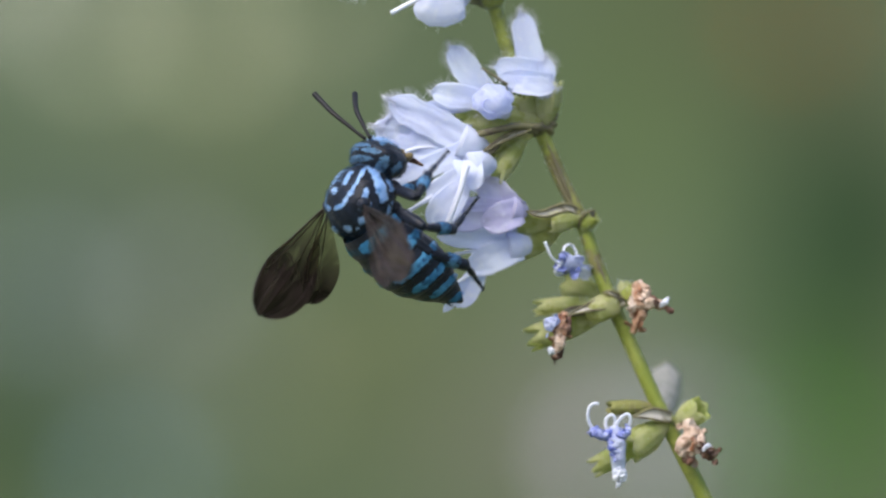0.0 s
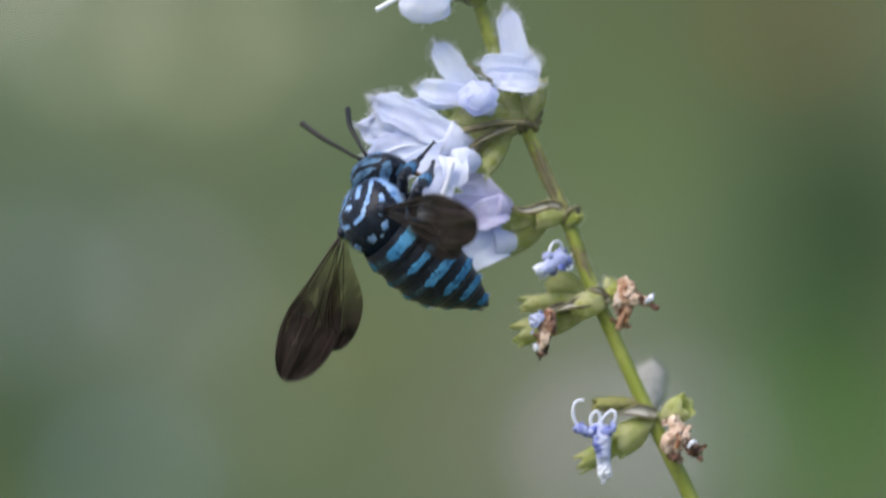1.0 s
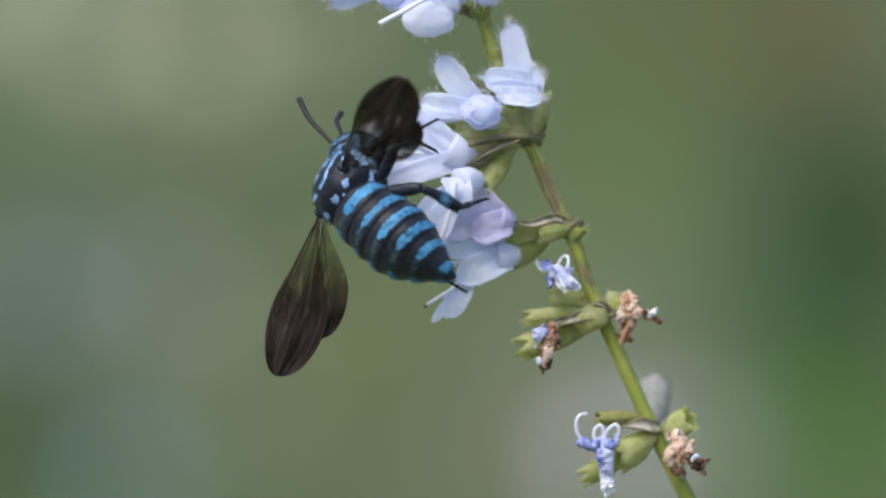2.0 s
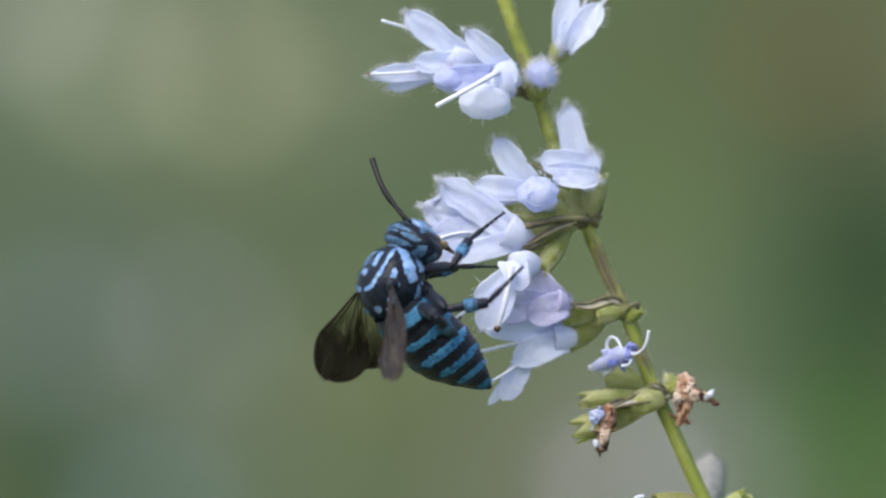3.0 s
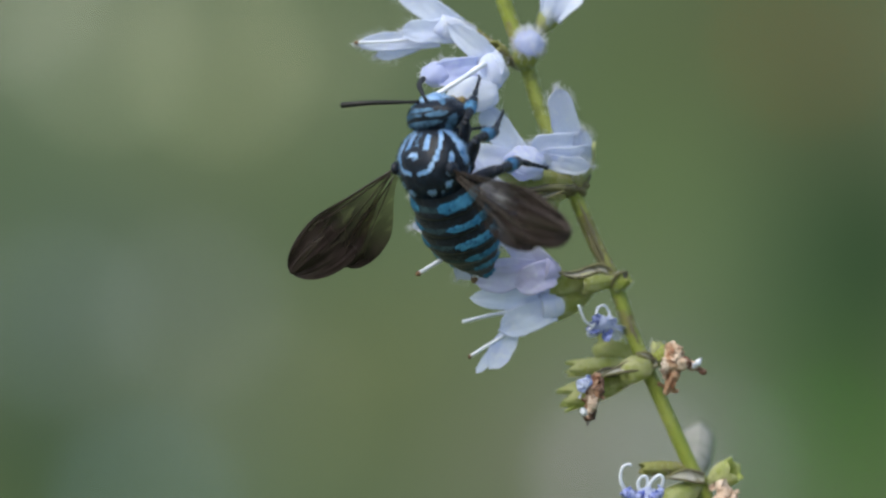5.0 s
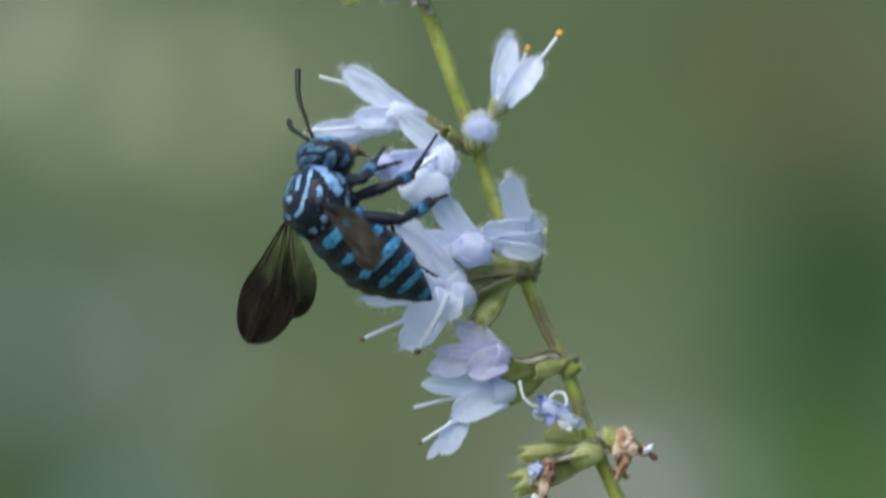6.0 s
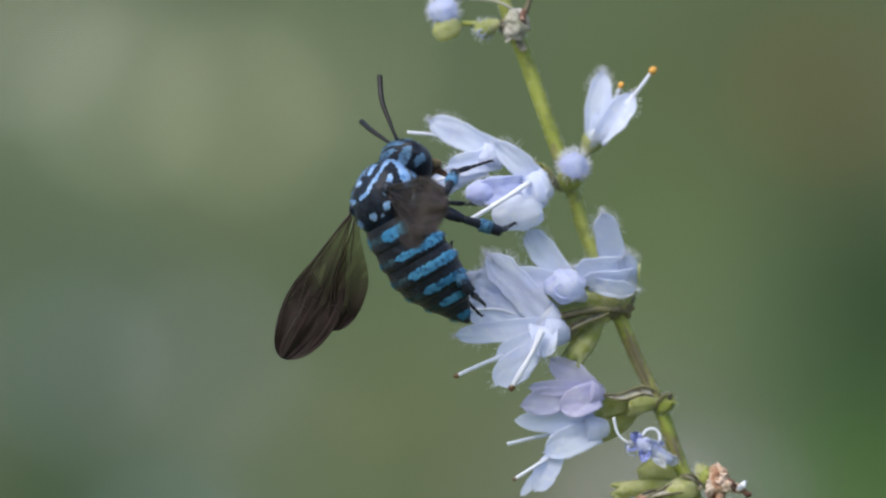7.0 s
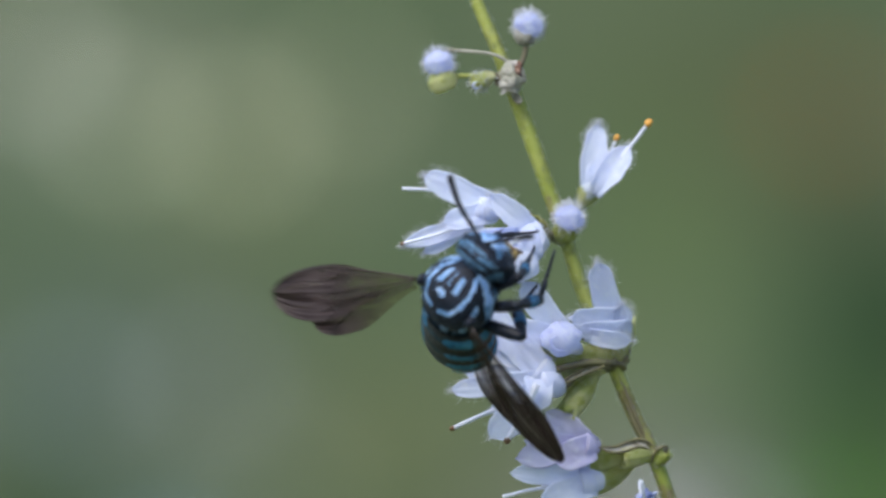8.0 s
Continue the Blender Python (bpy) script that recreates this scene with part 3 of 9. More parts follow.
def bract(base, tip, width, way=()):
    """A thin dry leaflet, folded along its middle, with dark edges."""
    line = bezier([L(*base), *[L(*q) for q in way], L(*tip)], 12)
    if not way:
        line = bezier([L(*base), L((base[0] + tip[0]) / 2, (base[1] + tip[1]) / 2 - 5, (base[2] + tip[2]) / 2 - 0.2), L(*tip)], 12)
    bm = bmesh.new()
    edges, grid = ([], []), []
    for i, p in enumerate(line):
        go = (line[min(i + 1, 12)] - line[max(i - 1, 0)]).normalized()
        side = go.cross(Vector((0.2, -1, 0.3))).normalized()
        side.rotate(Matrix.Rotation(1.1 * i / 12, 3, go))
        w = width * UNIT * 0.5 * (0.35 + 0.8 * math.sin(math.pi * min(1, 0.1 + i / 13)))
        row = []
        for x in (-1, -0.5, 0, 0.5, 1):
            q = p + side * w * x + Vector((0, 1, 0)) * w * (1 - abs(x)) * 0.8
            row.append((bm.verts.new(q), bm.verts.new(q + Vector((0, 0.00005, 0)))))
        edges[0].append(row[0][0].co.copy())
        edges[1].append(row[-1][0].co.copy())
        grid.append(row)
    for a, b in zip(grid, grid[1:]):
        for j in range(4):
            for k in (0, 1):
                bm.faces.new((a[j][k], a[j + 1][k], b[j + 1][k], b[j][k]))
        for j in (0, 4):
            bm.faces.new((a[j][0], b[j][0], b[j][1], a[j][1]))
    leaf = part("bract", bm, DRY_GREY, plant, "dry folded grey-green bract with dark edges")
    for edge in edges:
        bm = bmesh.new()
        sweep(bm, edge, [2.2 * UNIT, 2.6 * UNIT, 1.6 * UNIT], 7, 24, 0.15)
        part("dark_edge", bm, STEM_DARK, leaf)
    return leaf


def withered(at, label, mat=None):
    bm = bmesh.new()
    ball(bm, L(*at), (9 * UNIT, 8 * UNIT, 9 * UNIT), None, 0.6, 10, 14)
    return part("withered_flower", bm, mat or DRY_RED, plant, label)


def scrap(parent, pts, radii, mat):
    """One crumpled, rolled scrap of a dried petal with ragged ends."""
    bm = bmesh.new()
    rings = sweep(bm, [L(*q) for q in pts], [r * UNIT for r in radii], 26, 34)
    seed = random.uniform(0, 90)
    size = max(radii) * UNIT
    for ring in rings:
        centre = sum((v.co for v in ring), Vector()) / len(ring)
        for v in ring:
            n = v.co / size
            crease = noise.noise(n * 0.8 + Vector((seed, 0, 0))) * 0.5 - abs(noise.noise(n * 1.4 + Vector((0, seed, 0)))) * 0.8 - abs(noise.noise(n * 3.0 + Vector((0, 0, seed)))) * 0.2 + 0.2
            v.co = centre + (v.co - centre) * (1 + crease)
    for _ in range(4):
        p = bezier([L(*q) for q in pts], 10)[random.randrange(11)]
        out = Vector((random.uniform(-1, 1), random.uniform(-1, 0.2), random.uniform(-1, 1))).normalized()
        lobe(bm, p + out * size * 0.5, p + out * size * random.uniform(1.2, 1.7), size * random.uniform(0.4, 0.9), size * random.uniform(-0.4, 0.4), 1.0, neck=0.7, twist=random.uniform(-2, 2), wave=0.4, thick=0.05, nu=6, nv=4)
    return part("shrivelled_petal", bm, mat, parent)


make_stem()

# top whorl of buds
for args in ((708, -138, 0, 26), (866, -206, 0.5, 26)):
    bud(*args)
pedicel(((842, -132, 0), (802, -154, -0.2), (722, -162, 0)), 0.0001, DRY_GREY)
pedicel(((845, -118, 0), (858, -150, 0.3), (864, -185, 0.5)), 0.00016, STEM_DARK)
pod((738, -116, 0.2), (692, -96, -0.4), 20)
pedicel(((838, -112, 0), (800, -116, 0.2), (735, -116, 0.2)), 0.00014, STEM)
bud(778, -104, -0.6, 15, CALYX, 90)
calyx(L(806, -118, -0.3), L(772, -102, -0.5), 20 * UNIT)
calyx(L(850, -172, 0.5), L(862, -192, 0.4), 26 * UNIT, DRY_GREY, label="greyish calyx under a bud")
grey = withered((834, -110, -0.6), "greyish hairy empty flower base", DRY_GREY)
scrap(grey, ((842, -136, -0.4), (836, -112, -1.0), (832, -88, -0.9)), (10, 20, 16), DRY_GREY)
scrap(grey, ((850, -138, -0.8), (846, -124, -1.2), (852, -112, -1.0)), (4, 7, 4), DRY_DARK)
bm = bmesh.new()
hairs(bm, [L(834 + 20 * math.cos(a), -110 + 22 * math.sin(a), -0.8 + random.uniform(-0.4, 0.4)) for a in [random.uniform(0, 6.3) for _ in range(60)]], L(834, -110, -0.6), 0.0004, 0.02, 0.5)
part("petal_hairs", bm, HAIR, grey, "", "stuff")

# whorl with the flowers at which the bee ends
calyx(L(900, 160, 0.4), L(812, 106, 0.3), 20 * UNIT, STEM_BROWN, label="dull olive calyx")
upper_flower = flower((((840, 116, 0.2), (808, 110, -0.4), (780, 108, -0.8)), (12, 22, 24)),
       [((812, 112, -0.7), (698, 28, -1.7), 46, 6, 0.35, {"twist": 0.15, "hair": 1.4, "neck": 0.9, "blunt": 9}),
        ((806, 116, -0.6), (712, 116, -1.9), 44, 12, 0.4, {"neck": 0.85, "blunt": 7}),
        ((780, 126, -1.2), (636, 138, -2.0), 36, -6, 0.5, {"hair": 1.4, "neck": 0.9}),
        ((770, 124, -0.8), (668, 160, -1.4), 34, -4, 0.4, {"neck": 0.8})],
       [(((770, 92, -0.6), (710, 58, -0.8), (655, 40, -0.9)), 4.5, None), (((745, 128, -1.4), (690, 134, -2.0), (634, 136, -2.2)), 4.5, ANTHER_DARK)], 1.0,
       ((778, 110, -0.8, 28, 20, 20, PETAL),))
calyx(L(905, 172, -0.3), L(876, 146, -1.4), 20 * UNIT, STEM_BROWN, label="dull olive calyx")
bract((908, 168, -0.4), (818, 118, -0.6), 14)
front_flower = flower((((892, 152, -0.8), (875, 136, -2.0), (868, 130, -2.6)), (14, 24, 26)),
       [((884, 132, -2.2), (803, 60, -3.0), 44, 10, 0.5, {"twist": -0.2, "neck": 0.8, "hair": 1.3}),
        ((860, 128, -3.0), (886, 160, -3.4), 54, 10, 0.7, {"neck": 0.9}),
        ((852, 138, -2.8), (762, 150, -3.0), 50, 18, 0.7, {"mat": PETAL_BLUE, "hair": 1.8, "neck": 0.8}),
        ((852, 142, -2.4), (778, 128, -2.6), 34, 6, 0.5, {"neck": 0.7})],
       [(((862, 132, -3.6), (815, 160, -4.6), (752, 194, -4.8)), 6.5, None)], 1.0,
       ((838, 186, -3.2, 44, 26, 32, PETAL), (872, 148, -2.8, 24, 24, 34, PETAL), (776, 146, -2.8, 28, 22, 22, PETAL_BLUE)))
bud(938, 136, -1.2, 26)
calyx(L(920, 178, -0.2), L(936, 150, -0.9), 28 * UNIT, STEM)
pedicel(((905, 170, 0.2), (940, 130, 0.9), (968, 100, 1.0)), 0.0002)
calyx(L(958, 116, 1.0), L(980, 76, 0.7), 24 * UNIT)
flower((((966, 104, 0.9), (976, 84, 0.6), (982, 74, 0.5)), (12, 18, 16)),
       [((974, 96, 0.5), (990, -30, 0.2), 48, 12, 0.7, {"hair": 1.6, "neck": 0.7}),
        ((980, 94, 0.1), (1044, 8, -0.3), 52, 14, 0.8, {"twist": -0.4, "neck": 0.55}),
        ((978, 92, 0.2), (1008, 28, 0.2), 54, 6, 0.5, {"neck": 0.7})],
       [(((1030, 30, -0.2), (1054, 0, -0.3), (1078, -32, -0.4)), 5, ANTHER), (((1000, 40, 0.3), (1012, 16, 0.2), (1022, -6, 0.0)), 4, ANTHER)])

# whorl of the big dark node
calyx(L(1022, 396, 0), L(1030, 318, -0.4), 32 * UNIT)
calyx(L(1012, 394, 0.3), L(990, 338, 0.0), 32 * UNIT)
side_flower = flower((((1028, 345, -0.4), (1022, 322, -0.7), (1014, 306, -0.9)), (16, 22, 22)),
       [((1008, 312, -0.8), (980, 190, -1.2), 46, 6, 0.4, {"neck": 1.15, "hair": 1.6, "blunt": 9}),
        ((1022, 296, -1.0), (934, 286, -1.9), 48, 10, 0.35, {"neck": 0.85, "blunt": 7}),
        ((1034, 318, -1.2), (944, 304, -2.2), 44, 12, 0.5, {"neck": 0.9}),
        ((958, 316, -2.0), (1040, 324, -2.4), 38, 10, 0.5, {"neck": 0.75, "frill": 0.05}),
        ((1026, 322, -0.8), (1026, 270, -1.2), 34, 6, 0.5, {"hair": 1.8, "neck": 0.9, "frill": 0.1})],
       [(((956, 318, -2.6), (936, 304, -2.9), (911, 288, -2.9)), 3.4, None, STEM_DARK)])
calyx(L(1016, 382, -0.3), L(886, 386, -1.0), 36 * UNIT)
flower((((958, 378, -1.0), (938, 358, -1.5), (918, 344, -1.7)), (10, 17, 20)),
       [((922, 342, -1.6), (856, 250, -2.2), 50, 6, 0.35, {"neck": 0.92, "hair": 1.3, "blunt": 9}),
        ((922, 346, -1.9), (822, 330, -2.6), 46, 10, 0.4, {"neck": 0.9, "blunt": 7}),
        ((905, 354, -1.4), (757, 362, -2.0), 26, 6, 0.4, {"neck": 0.9})],
       [(((890, 352, -1.2), (820, 360, -1.6), (748, 358, -1.8)), 4.5, None)])
rolled_bud = bud(931, 347, -3.0, 36, None, 60, 0.84)
calyx(L(1000, 402, -0.6), L(880, 434, -1.4), 32 * UNIT)
calyx(L(988, 406, -0.6), L(936, 478, -2.0), 26 * UNIT)
pedicel(((1016, 392, -1.2), (972, 391, -2.2), (936, 398, -2.6), (892, 409, -2.7)), 0.00021, STEM_DARK)
pedicel(((1010, 400, -1.2), (966, 402, -2.0), (930, 436, -2.6), (908, 444, -2.6)), 0.00012, STEM_DARK)
bract((998, 394, -1.8), (904, 442, -2.8), 10)
fan_flower = flower((((918, 430, -1.8), (895, 415, -2.4), (880, 402, -2.6)), (14, 28, 30)),
       [((892, 410, -2.5), (788, 296, -3.0), 62, 4, 0.18, {"neck": 0.85, "hair": 2.4, "frill": 0.26, "blunt": 7, "nv": 20}),
        ((894, 412, -2.1), (752, 334, -2.6), 76, 4, 0.15, {"hair": 2.4, "frill": 0.32, "neck": 0.85, "blunt": 7, "nv": 22}),
        ((894, 416, -2.3), (746, 384, -2.8), 74, 4, 0.15, {"neck": 0.85, "hair": 1.8, "frill": 0.28, "blunt": 7, "nv": 22}),
        ((894, 422, -2.7), (730, 436, -3.2), 40, 6, 0.3, {"neck": 1.1, "blunt": 8})],
       [(((850, 404, -2.4), (800, 390, -2.8), (738, 394, -3.0)), 4.0, None)])
lip_flower = flower((((918, 436, -2.2), (904, 430, -3.0), (886, 430, -3.4)), (18, 24, 24)),
       [((884, 414, -3.4), (884, 474, -4.2), 50, 14, 0.6, {"hair": 0.5, "neck": 0.95, "blunt": 7}),
        ((892, 436, -3.2), (800, 472, -3.9), 42, 8, 0.4, {"hair": 0.5, "neck": 0.9, "blunt": 6}),
        ((884, 448, -3.5), (798, 522, -4.2), 64, 8, 0.35, {"hair": 0.5, "neck": 0.34, "blunt": 5})],
       [(((812, 472, -3.9), (780, 484, -4.3), (732, 506, -4.5)), 6.0, ANTHER_DARK), (((880, 428, -4.6), (862, 468, -4.9), (828, 526, -5.0)), 7.5, ANTHER_DARK)], 0.6)

# whorl below it
bract((1088, 545, -0.3), (966, 526, -1.8), 15, ((1062, 533, -0.8), (1026, 544, -1.2), (1000, 543, -1.5)))
calyx(L(1090, 552, -0.2), L(1032, 560, -0.8), 25 * UNIT, teeth=0.04)
calyx(L(1052, 558, 0.2), L(962, 566, -0.6), 27 * UNIT)
calyx(L(1056, 564, 0.4), L(980, 606, 0.2), 30 * UNIT)
bract((1090, 572, -0.4), (1112, 540, -0.8), 20)
calyx(L(1088, 574, -0.3), L(1108, 550, -0.6), 18 * UNIT, STEM)
flower((((985, 538, -1.0), (968, 540, -1.6), (955, 536, -2.0)), (14, 25, 27)),
       [((978, 542, -1.8), (896, 478, -2.2), 52, 14, 0.5, {"neck": 0.8}),
        ((956, 530, -2.0), (858, 528, -2.8), 30, 10, 0.4, {"hair": 0.4, "neck": 0.75}),
        ((956, 540, -2.0), (844, 560, -2.8), 50, 12, 0.45, {"hair": 0.4, "neck": 0.7}),
        ((980, 538, -2.2), (914, 566, -2.8), 58, 14, 0.5, {"neck": 0.85, "hair": 0.4})],
       [(((930, 540, -2.2), (885, 538, -2.6), (862, 532, -2.8)), 3.5, None)], 0.5, tint=PETAL_LILAC)
flower((((994, 600, -0.8), (972, 602, -1.2), (955, 604, -1.4)), (16, 26, 28)),
       [((974, 588, -1.4), (834, 586, -2.2), 42, 12, 0.45, {"hair": 0.4, "neck": 0.8}),
        ((980, 602, -1.6), (886, 642, -2.4), 58, 14, 0.55, {"neck": 0.85, "hair": 0.4}),
        ((978, 606, -1.2), (900, 610, -1.8), 48, 8, 0.5, {"neck": 0.8, "hair": 0.4}),
        ((914, 636, -1.8), (868, 710, -2.4), 46, 8, 0.35, {"hair": 0.4, "neck": 0.6}),
        ((904, 648, -1.6), (844, 718, -2.4), 22, 4, 0.4, {"hair": 0.4, "neck": 0.8})],
       [(((930, 608, -1.0), (880, 614, -1.4), (820, 628, -1.6)), 5, None), (((905, 644, -2.0), (872, 664, -2.6), (834, 688, -2.8)), 5, ANTHER_DARK)], 0.5)

# whorl that has withered
calyx(L(1128, 690, 0.9), L(1064, 674, 1.3), 34 * UNIT)
calyx(L(1135, 702, 0.2), L(1018, 710, -0.6), 20 * UNIT, teeth=0.12)
bract((1100, 716, -0.9), (1040, 730, -1.4), 16)
calyx(L(1130, 722, 0.2), L(1016, 760, -0.6), 31 * UNIT, label="open empty yellow-green calyx", teeth=0.2)
pod((1154, 700, -0.4), (1100, 724, -1.4), 23)
calyx(L(1160, 694, 0.3), L(1165, 668, 0.5), 13 * UNIT)
bract((1165, 700, -0.7), (1062, 724, -2.0), 20)
bract((1160, 698, -0.6), (1126, 684, -1.2), 12)
calyx(L(1160, 702, 0.4), L(1184, 684, 0.0), 22 * UNIT, STEM)
dried = withered((1056, 726, -1.8), "shrivelled brown flower with a white scrap")
scrap(dried, ((1060, 722, -1.8), (1052, 745, -2.2), (1046, 768, -2.2), (1040, 792, -2.0)), (7, 15, 13, 6), DRY_RED)
scrap(dried, ((1066, 724, -2.0), (1062, 744, -2.4), (1066, 756, -2.0)), (4, 9, 5), DRY_DARK)
scrap(dried, ((1046, 730, -2.4), (1033, 739, -2.8), (1030, 750, -2.6)), (5, 11, 6), PETAL_BLUE)
scrap(dried, ((1046, 758, -2.4), (1050, 772, -2.8), (1044, 784, -2.6)), (5, 9, 5), DRY)
scrap(dried, ((1030, 780, -2.2), (1036, 788, -2.4), (1042, 786, -2.3)), (4, 6, 4), WHITE)
scrap(dried, ((1052, 780, -2.2), (1044, 794, -2.2), (1036, 800, -2.1)), (5, 8, 5), DRY_DARK)
dried = withered((1190, 712, -1.0), "shrivelled tan flower with a bent arm and dark tip")
scrap(dried, ((1182, 668, -1.0), (1192, 690, -1.3), (1190, 722, -1.3), (1178, 756, -1.1)), (9, 15, 13, 5), DRY_RED)
scrap(dried, ((1190, 664, -1.2), (1202, 684, -1.6), (1190, 698, -1.7)), (5, 9, 6), DRY)
scrap(dried, ((1182, 678, -1.2), (1178, 704, -1.6), (1176, 728, -1.4)), (4, 8, 3), DRY)
scrap(dried, ((1190, 708, -1.3), (1212, 702, -1.6), (1236, 708, -1.5)), (10, 11, 6), DRY)
scrap(dried, ((1204, 690, -1.5), (1218, 698, -1.8), (1224, 712, -1.6)), (4, 6, 4), DRY_DARK)
scrap(dried, ((1226, 708, -1.7), (1236, 700, -1.9), (1240, 694, -1.8)), (4, 5, 3), WHITE)
scrap(dried, ((1236, 710, -1.5), (1244, 716, -1.6), (1250, 716, -1.5)), (4, 5, 3), DRY_DARK)

# lowest whorl in view
calyx(L(1234, 886, 0.2), L(1140, 888, -0.8), 16 * UNIT, STEM_BROWN, label="dull olive calyx", teeth=0.06)
calyx(L(1240, 915, -0.2), L(1176, 958, -1.2), 34 * UNIT)
calyx(L(1190, 955, 0.4), L(1122, 988, 0.2), 24 * UNIT, teeth=0.25)
calyx(L(1256, 914, 0.0), L(1298, 890, -0.8), 30 * UNIT)
calyx(L(1240, 900, 6.0), L(1252, 850, 16.0), 38 * UNIT, DRY_GREY, label="greyish withered calyx")
bract((1248, 905, -0.6), (1178, 903, -1.4), 24)
dried = withered((1278, 918, -0.8), "shrivelled tan flower hanging from its calyx with a dark tip")
scrap(dried, ((1276, 908, -0.8), (1278, 928, -1.2), (1274, 950, -1.4), (1282, 970, -1.2)), (8, 13, 18, 10), DRY)
scrap(dried, ((1290, 925, -1.2), (1298, 946, -1.6), (1290, 966, -1.5)), (6, 10, 6), DRY)
scrap(dried, ((1266, 940, -1.6), (1260, 958, -1.8), (1268, 972, -1.6)), (5, 8, 5), DRY)
scrap(dried, ((1282, 938, -2.0), (1286, 950, -2.1), (1280, 964, -2.0)), (3, 5, 2), DRY_RED)
scrap(dried, ((1266, 974, -1.4), (1276, 982, -1.6), (1288, 976, -1.5)), (4, 6, 4), DRY_DARK)
scrap(dried, ((1296, 956, -1.4), (1312, 964, -1.8), (1320, 974, -1.6)), (9, 15, 9), DRY_DARK)
scrap(dried, ((1302, 962, -2.2), (1308, 954, -2.4), (1316, 954, -2.3)), (3, 4, 2), WHITE)
flower((((1150, 925, -1.8), (1151, 955, -2.2), (1153, 1008, -2.4)), (12, 15, 11)), (),
       [(((1108, 926, -2.4), (1099, 908, -2.6), (1099, 890, -2.7), (1106, 880, -2.7), (1118, 879, -2.7)), 4.5, None),
        (((1136, 936, -2.6), (1129, 915, -2.8), (1133, 902, -2.9), (1142, 899, -2.9), (1146, 912, -2.8), (1140, 928, -2.7)), 4.5, None),
        (((1142, 932, -2.6), (1153, 908, -2.9), (1166, 897, -3.0), (1173, 904, -3.0), (1170, 918, -2.8), (1160, 930, -2.6)), 4.5, None)], 0.2, label="half-withered white and violet flower")
dried = withered((1150, 935, -2.2), "faded violet flower with curled white stamens", VIOLET)
scrap(dried, ((1146, 925, -2.4), (1150, 950, -2.8), (1153, 978, -2.8)), (14, 16, 10), PETAL_BLUE)
scrap(dried, ((1148, 928, -2.6), (1128, 936, -2.9), (1106, 926, -2.7)), (8, 9, 6), VIOLET)
scrap(dried, ((1104, 930, -2.6), (1116, 930, -3.0), (1128, 940, -2.8)), (6, 8, 5), VIOLET)
scrap(dried, ((1150, 934, -2.8), (1162, 932, -3.1), (1172, 922, -2.8)), (6, 8, 4), VIOLET)
scrap(dried, ((1136, 940, -2.8), (1144, 958, -3.0), (1150, 970, -2.9)), (6, 8, 3), VIOLET)
scrap(dried, ((1150, 995, -2.5), (1154, 1005, -2.7), (1158, 1014, -2.5)), (9, 12, 9), WHITE)

# a calyx of the whorl below
pedicel(((1342, 1135, 0.4), (1362, 1115, 0.2), (1374, 1100, 0.1)), 0.0002)
calyx(L(1362, 1112, 0.2), L(1400, 1076, -0.2), 24 * UNIT)

hinge(upper_flower, L(840, 116, 0.2))
hinge(front_flower, L(925, 178, -1.0))
hinge(fan_flower, L(918, 430, -1.8))
hinge(side_flower, L(1028, 345, -0.4))
hinge(lip_flower, L(925, 440, -2.2))
hinge(rolled_bud, L(931, 347, -3.0))

# a spent flower that dangles on a thread and spins
spent = None


def make_spent():
    global spent
    bm = bmesh.new()
    k = UNIT
    sweep(bm, [Vector(q) * k for q in ((-24, 0, 6), (-6, 0, 4), (18, 0, -4), (44, 0, -12))], [9 * k, 16 * k, 12 * k, 9 * k], 14, 20, 0.10)
    spent = part("spent_flower", bm, PETAL_BLUE, plant, "spent violet flower dangling by a thread")
    for base, tip, w, mat in (((-14, 0, 8), (-36, -8, 22), 22, VIOLET), ((-16, -4, 4), (-38, 8, -2), 24, VIOLET), ((-12, -10, 6), (12, -18, 8), 24, PETAL_BLUE), ((-12, 6, 2), (8, 14, -14), 24, VIOLET),
                              ((-4, -8, 4), (-10, -12, -24), 22, VIOLET), ((14, -2, -4), (58, 0, -14), 24, WHITE), ((4, -6, -4), (34, -10, -26), 20, WHITE), ((2, 2, 4), (26, 6, 14), 18, PETAL_BLUE)):
        bm = bmesh.new()
        lobe(bm, Vector(base) * k, Vector(tip) * k, w * k, 5 * k, 0.7, twist=0.7, wave=0.28, frill=0.12, neck=0.6)
        part("shrivelled_petal", bm, mat, spent)
    for pts in (((-22, 0, 8), (-40, -5, 4), (-60, -4, 16), (-72, 0, 42)), ((-18, 4, 10), (-8, 8, 32), (8, 6, 36), (17, 2, 24), (15, 0, 12)), ((-26, 2, 2), (-36, 6, -8), (-30, 8, -16), (-16, 6, -16))):
        bm = bmesh.new()
        sweep(bm, [Vector(q) * k for q in pts], [2.8 * k, 2.3 * k, 3.0 * k], 8, 22)
        part("stamen", bm, WHITE, spent)
    spent.location = L(1069, 636, -1.4)


make_spent()

# ---- the bee: x away from the tip of its abdomen, z its back, in its own space ----
MM = 0.001
bee = tagged(new("cuckoo_bee"), "black bee with bright blue bands and spots, hovering at the flowers", "bee")


def V(x, y, z):
    return Vector((x, y, z)) * MM


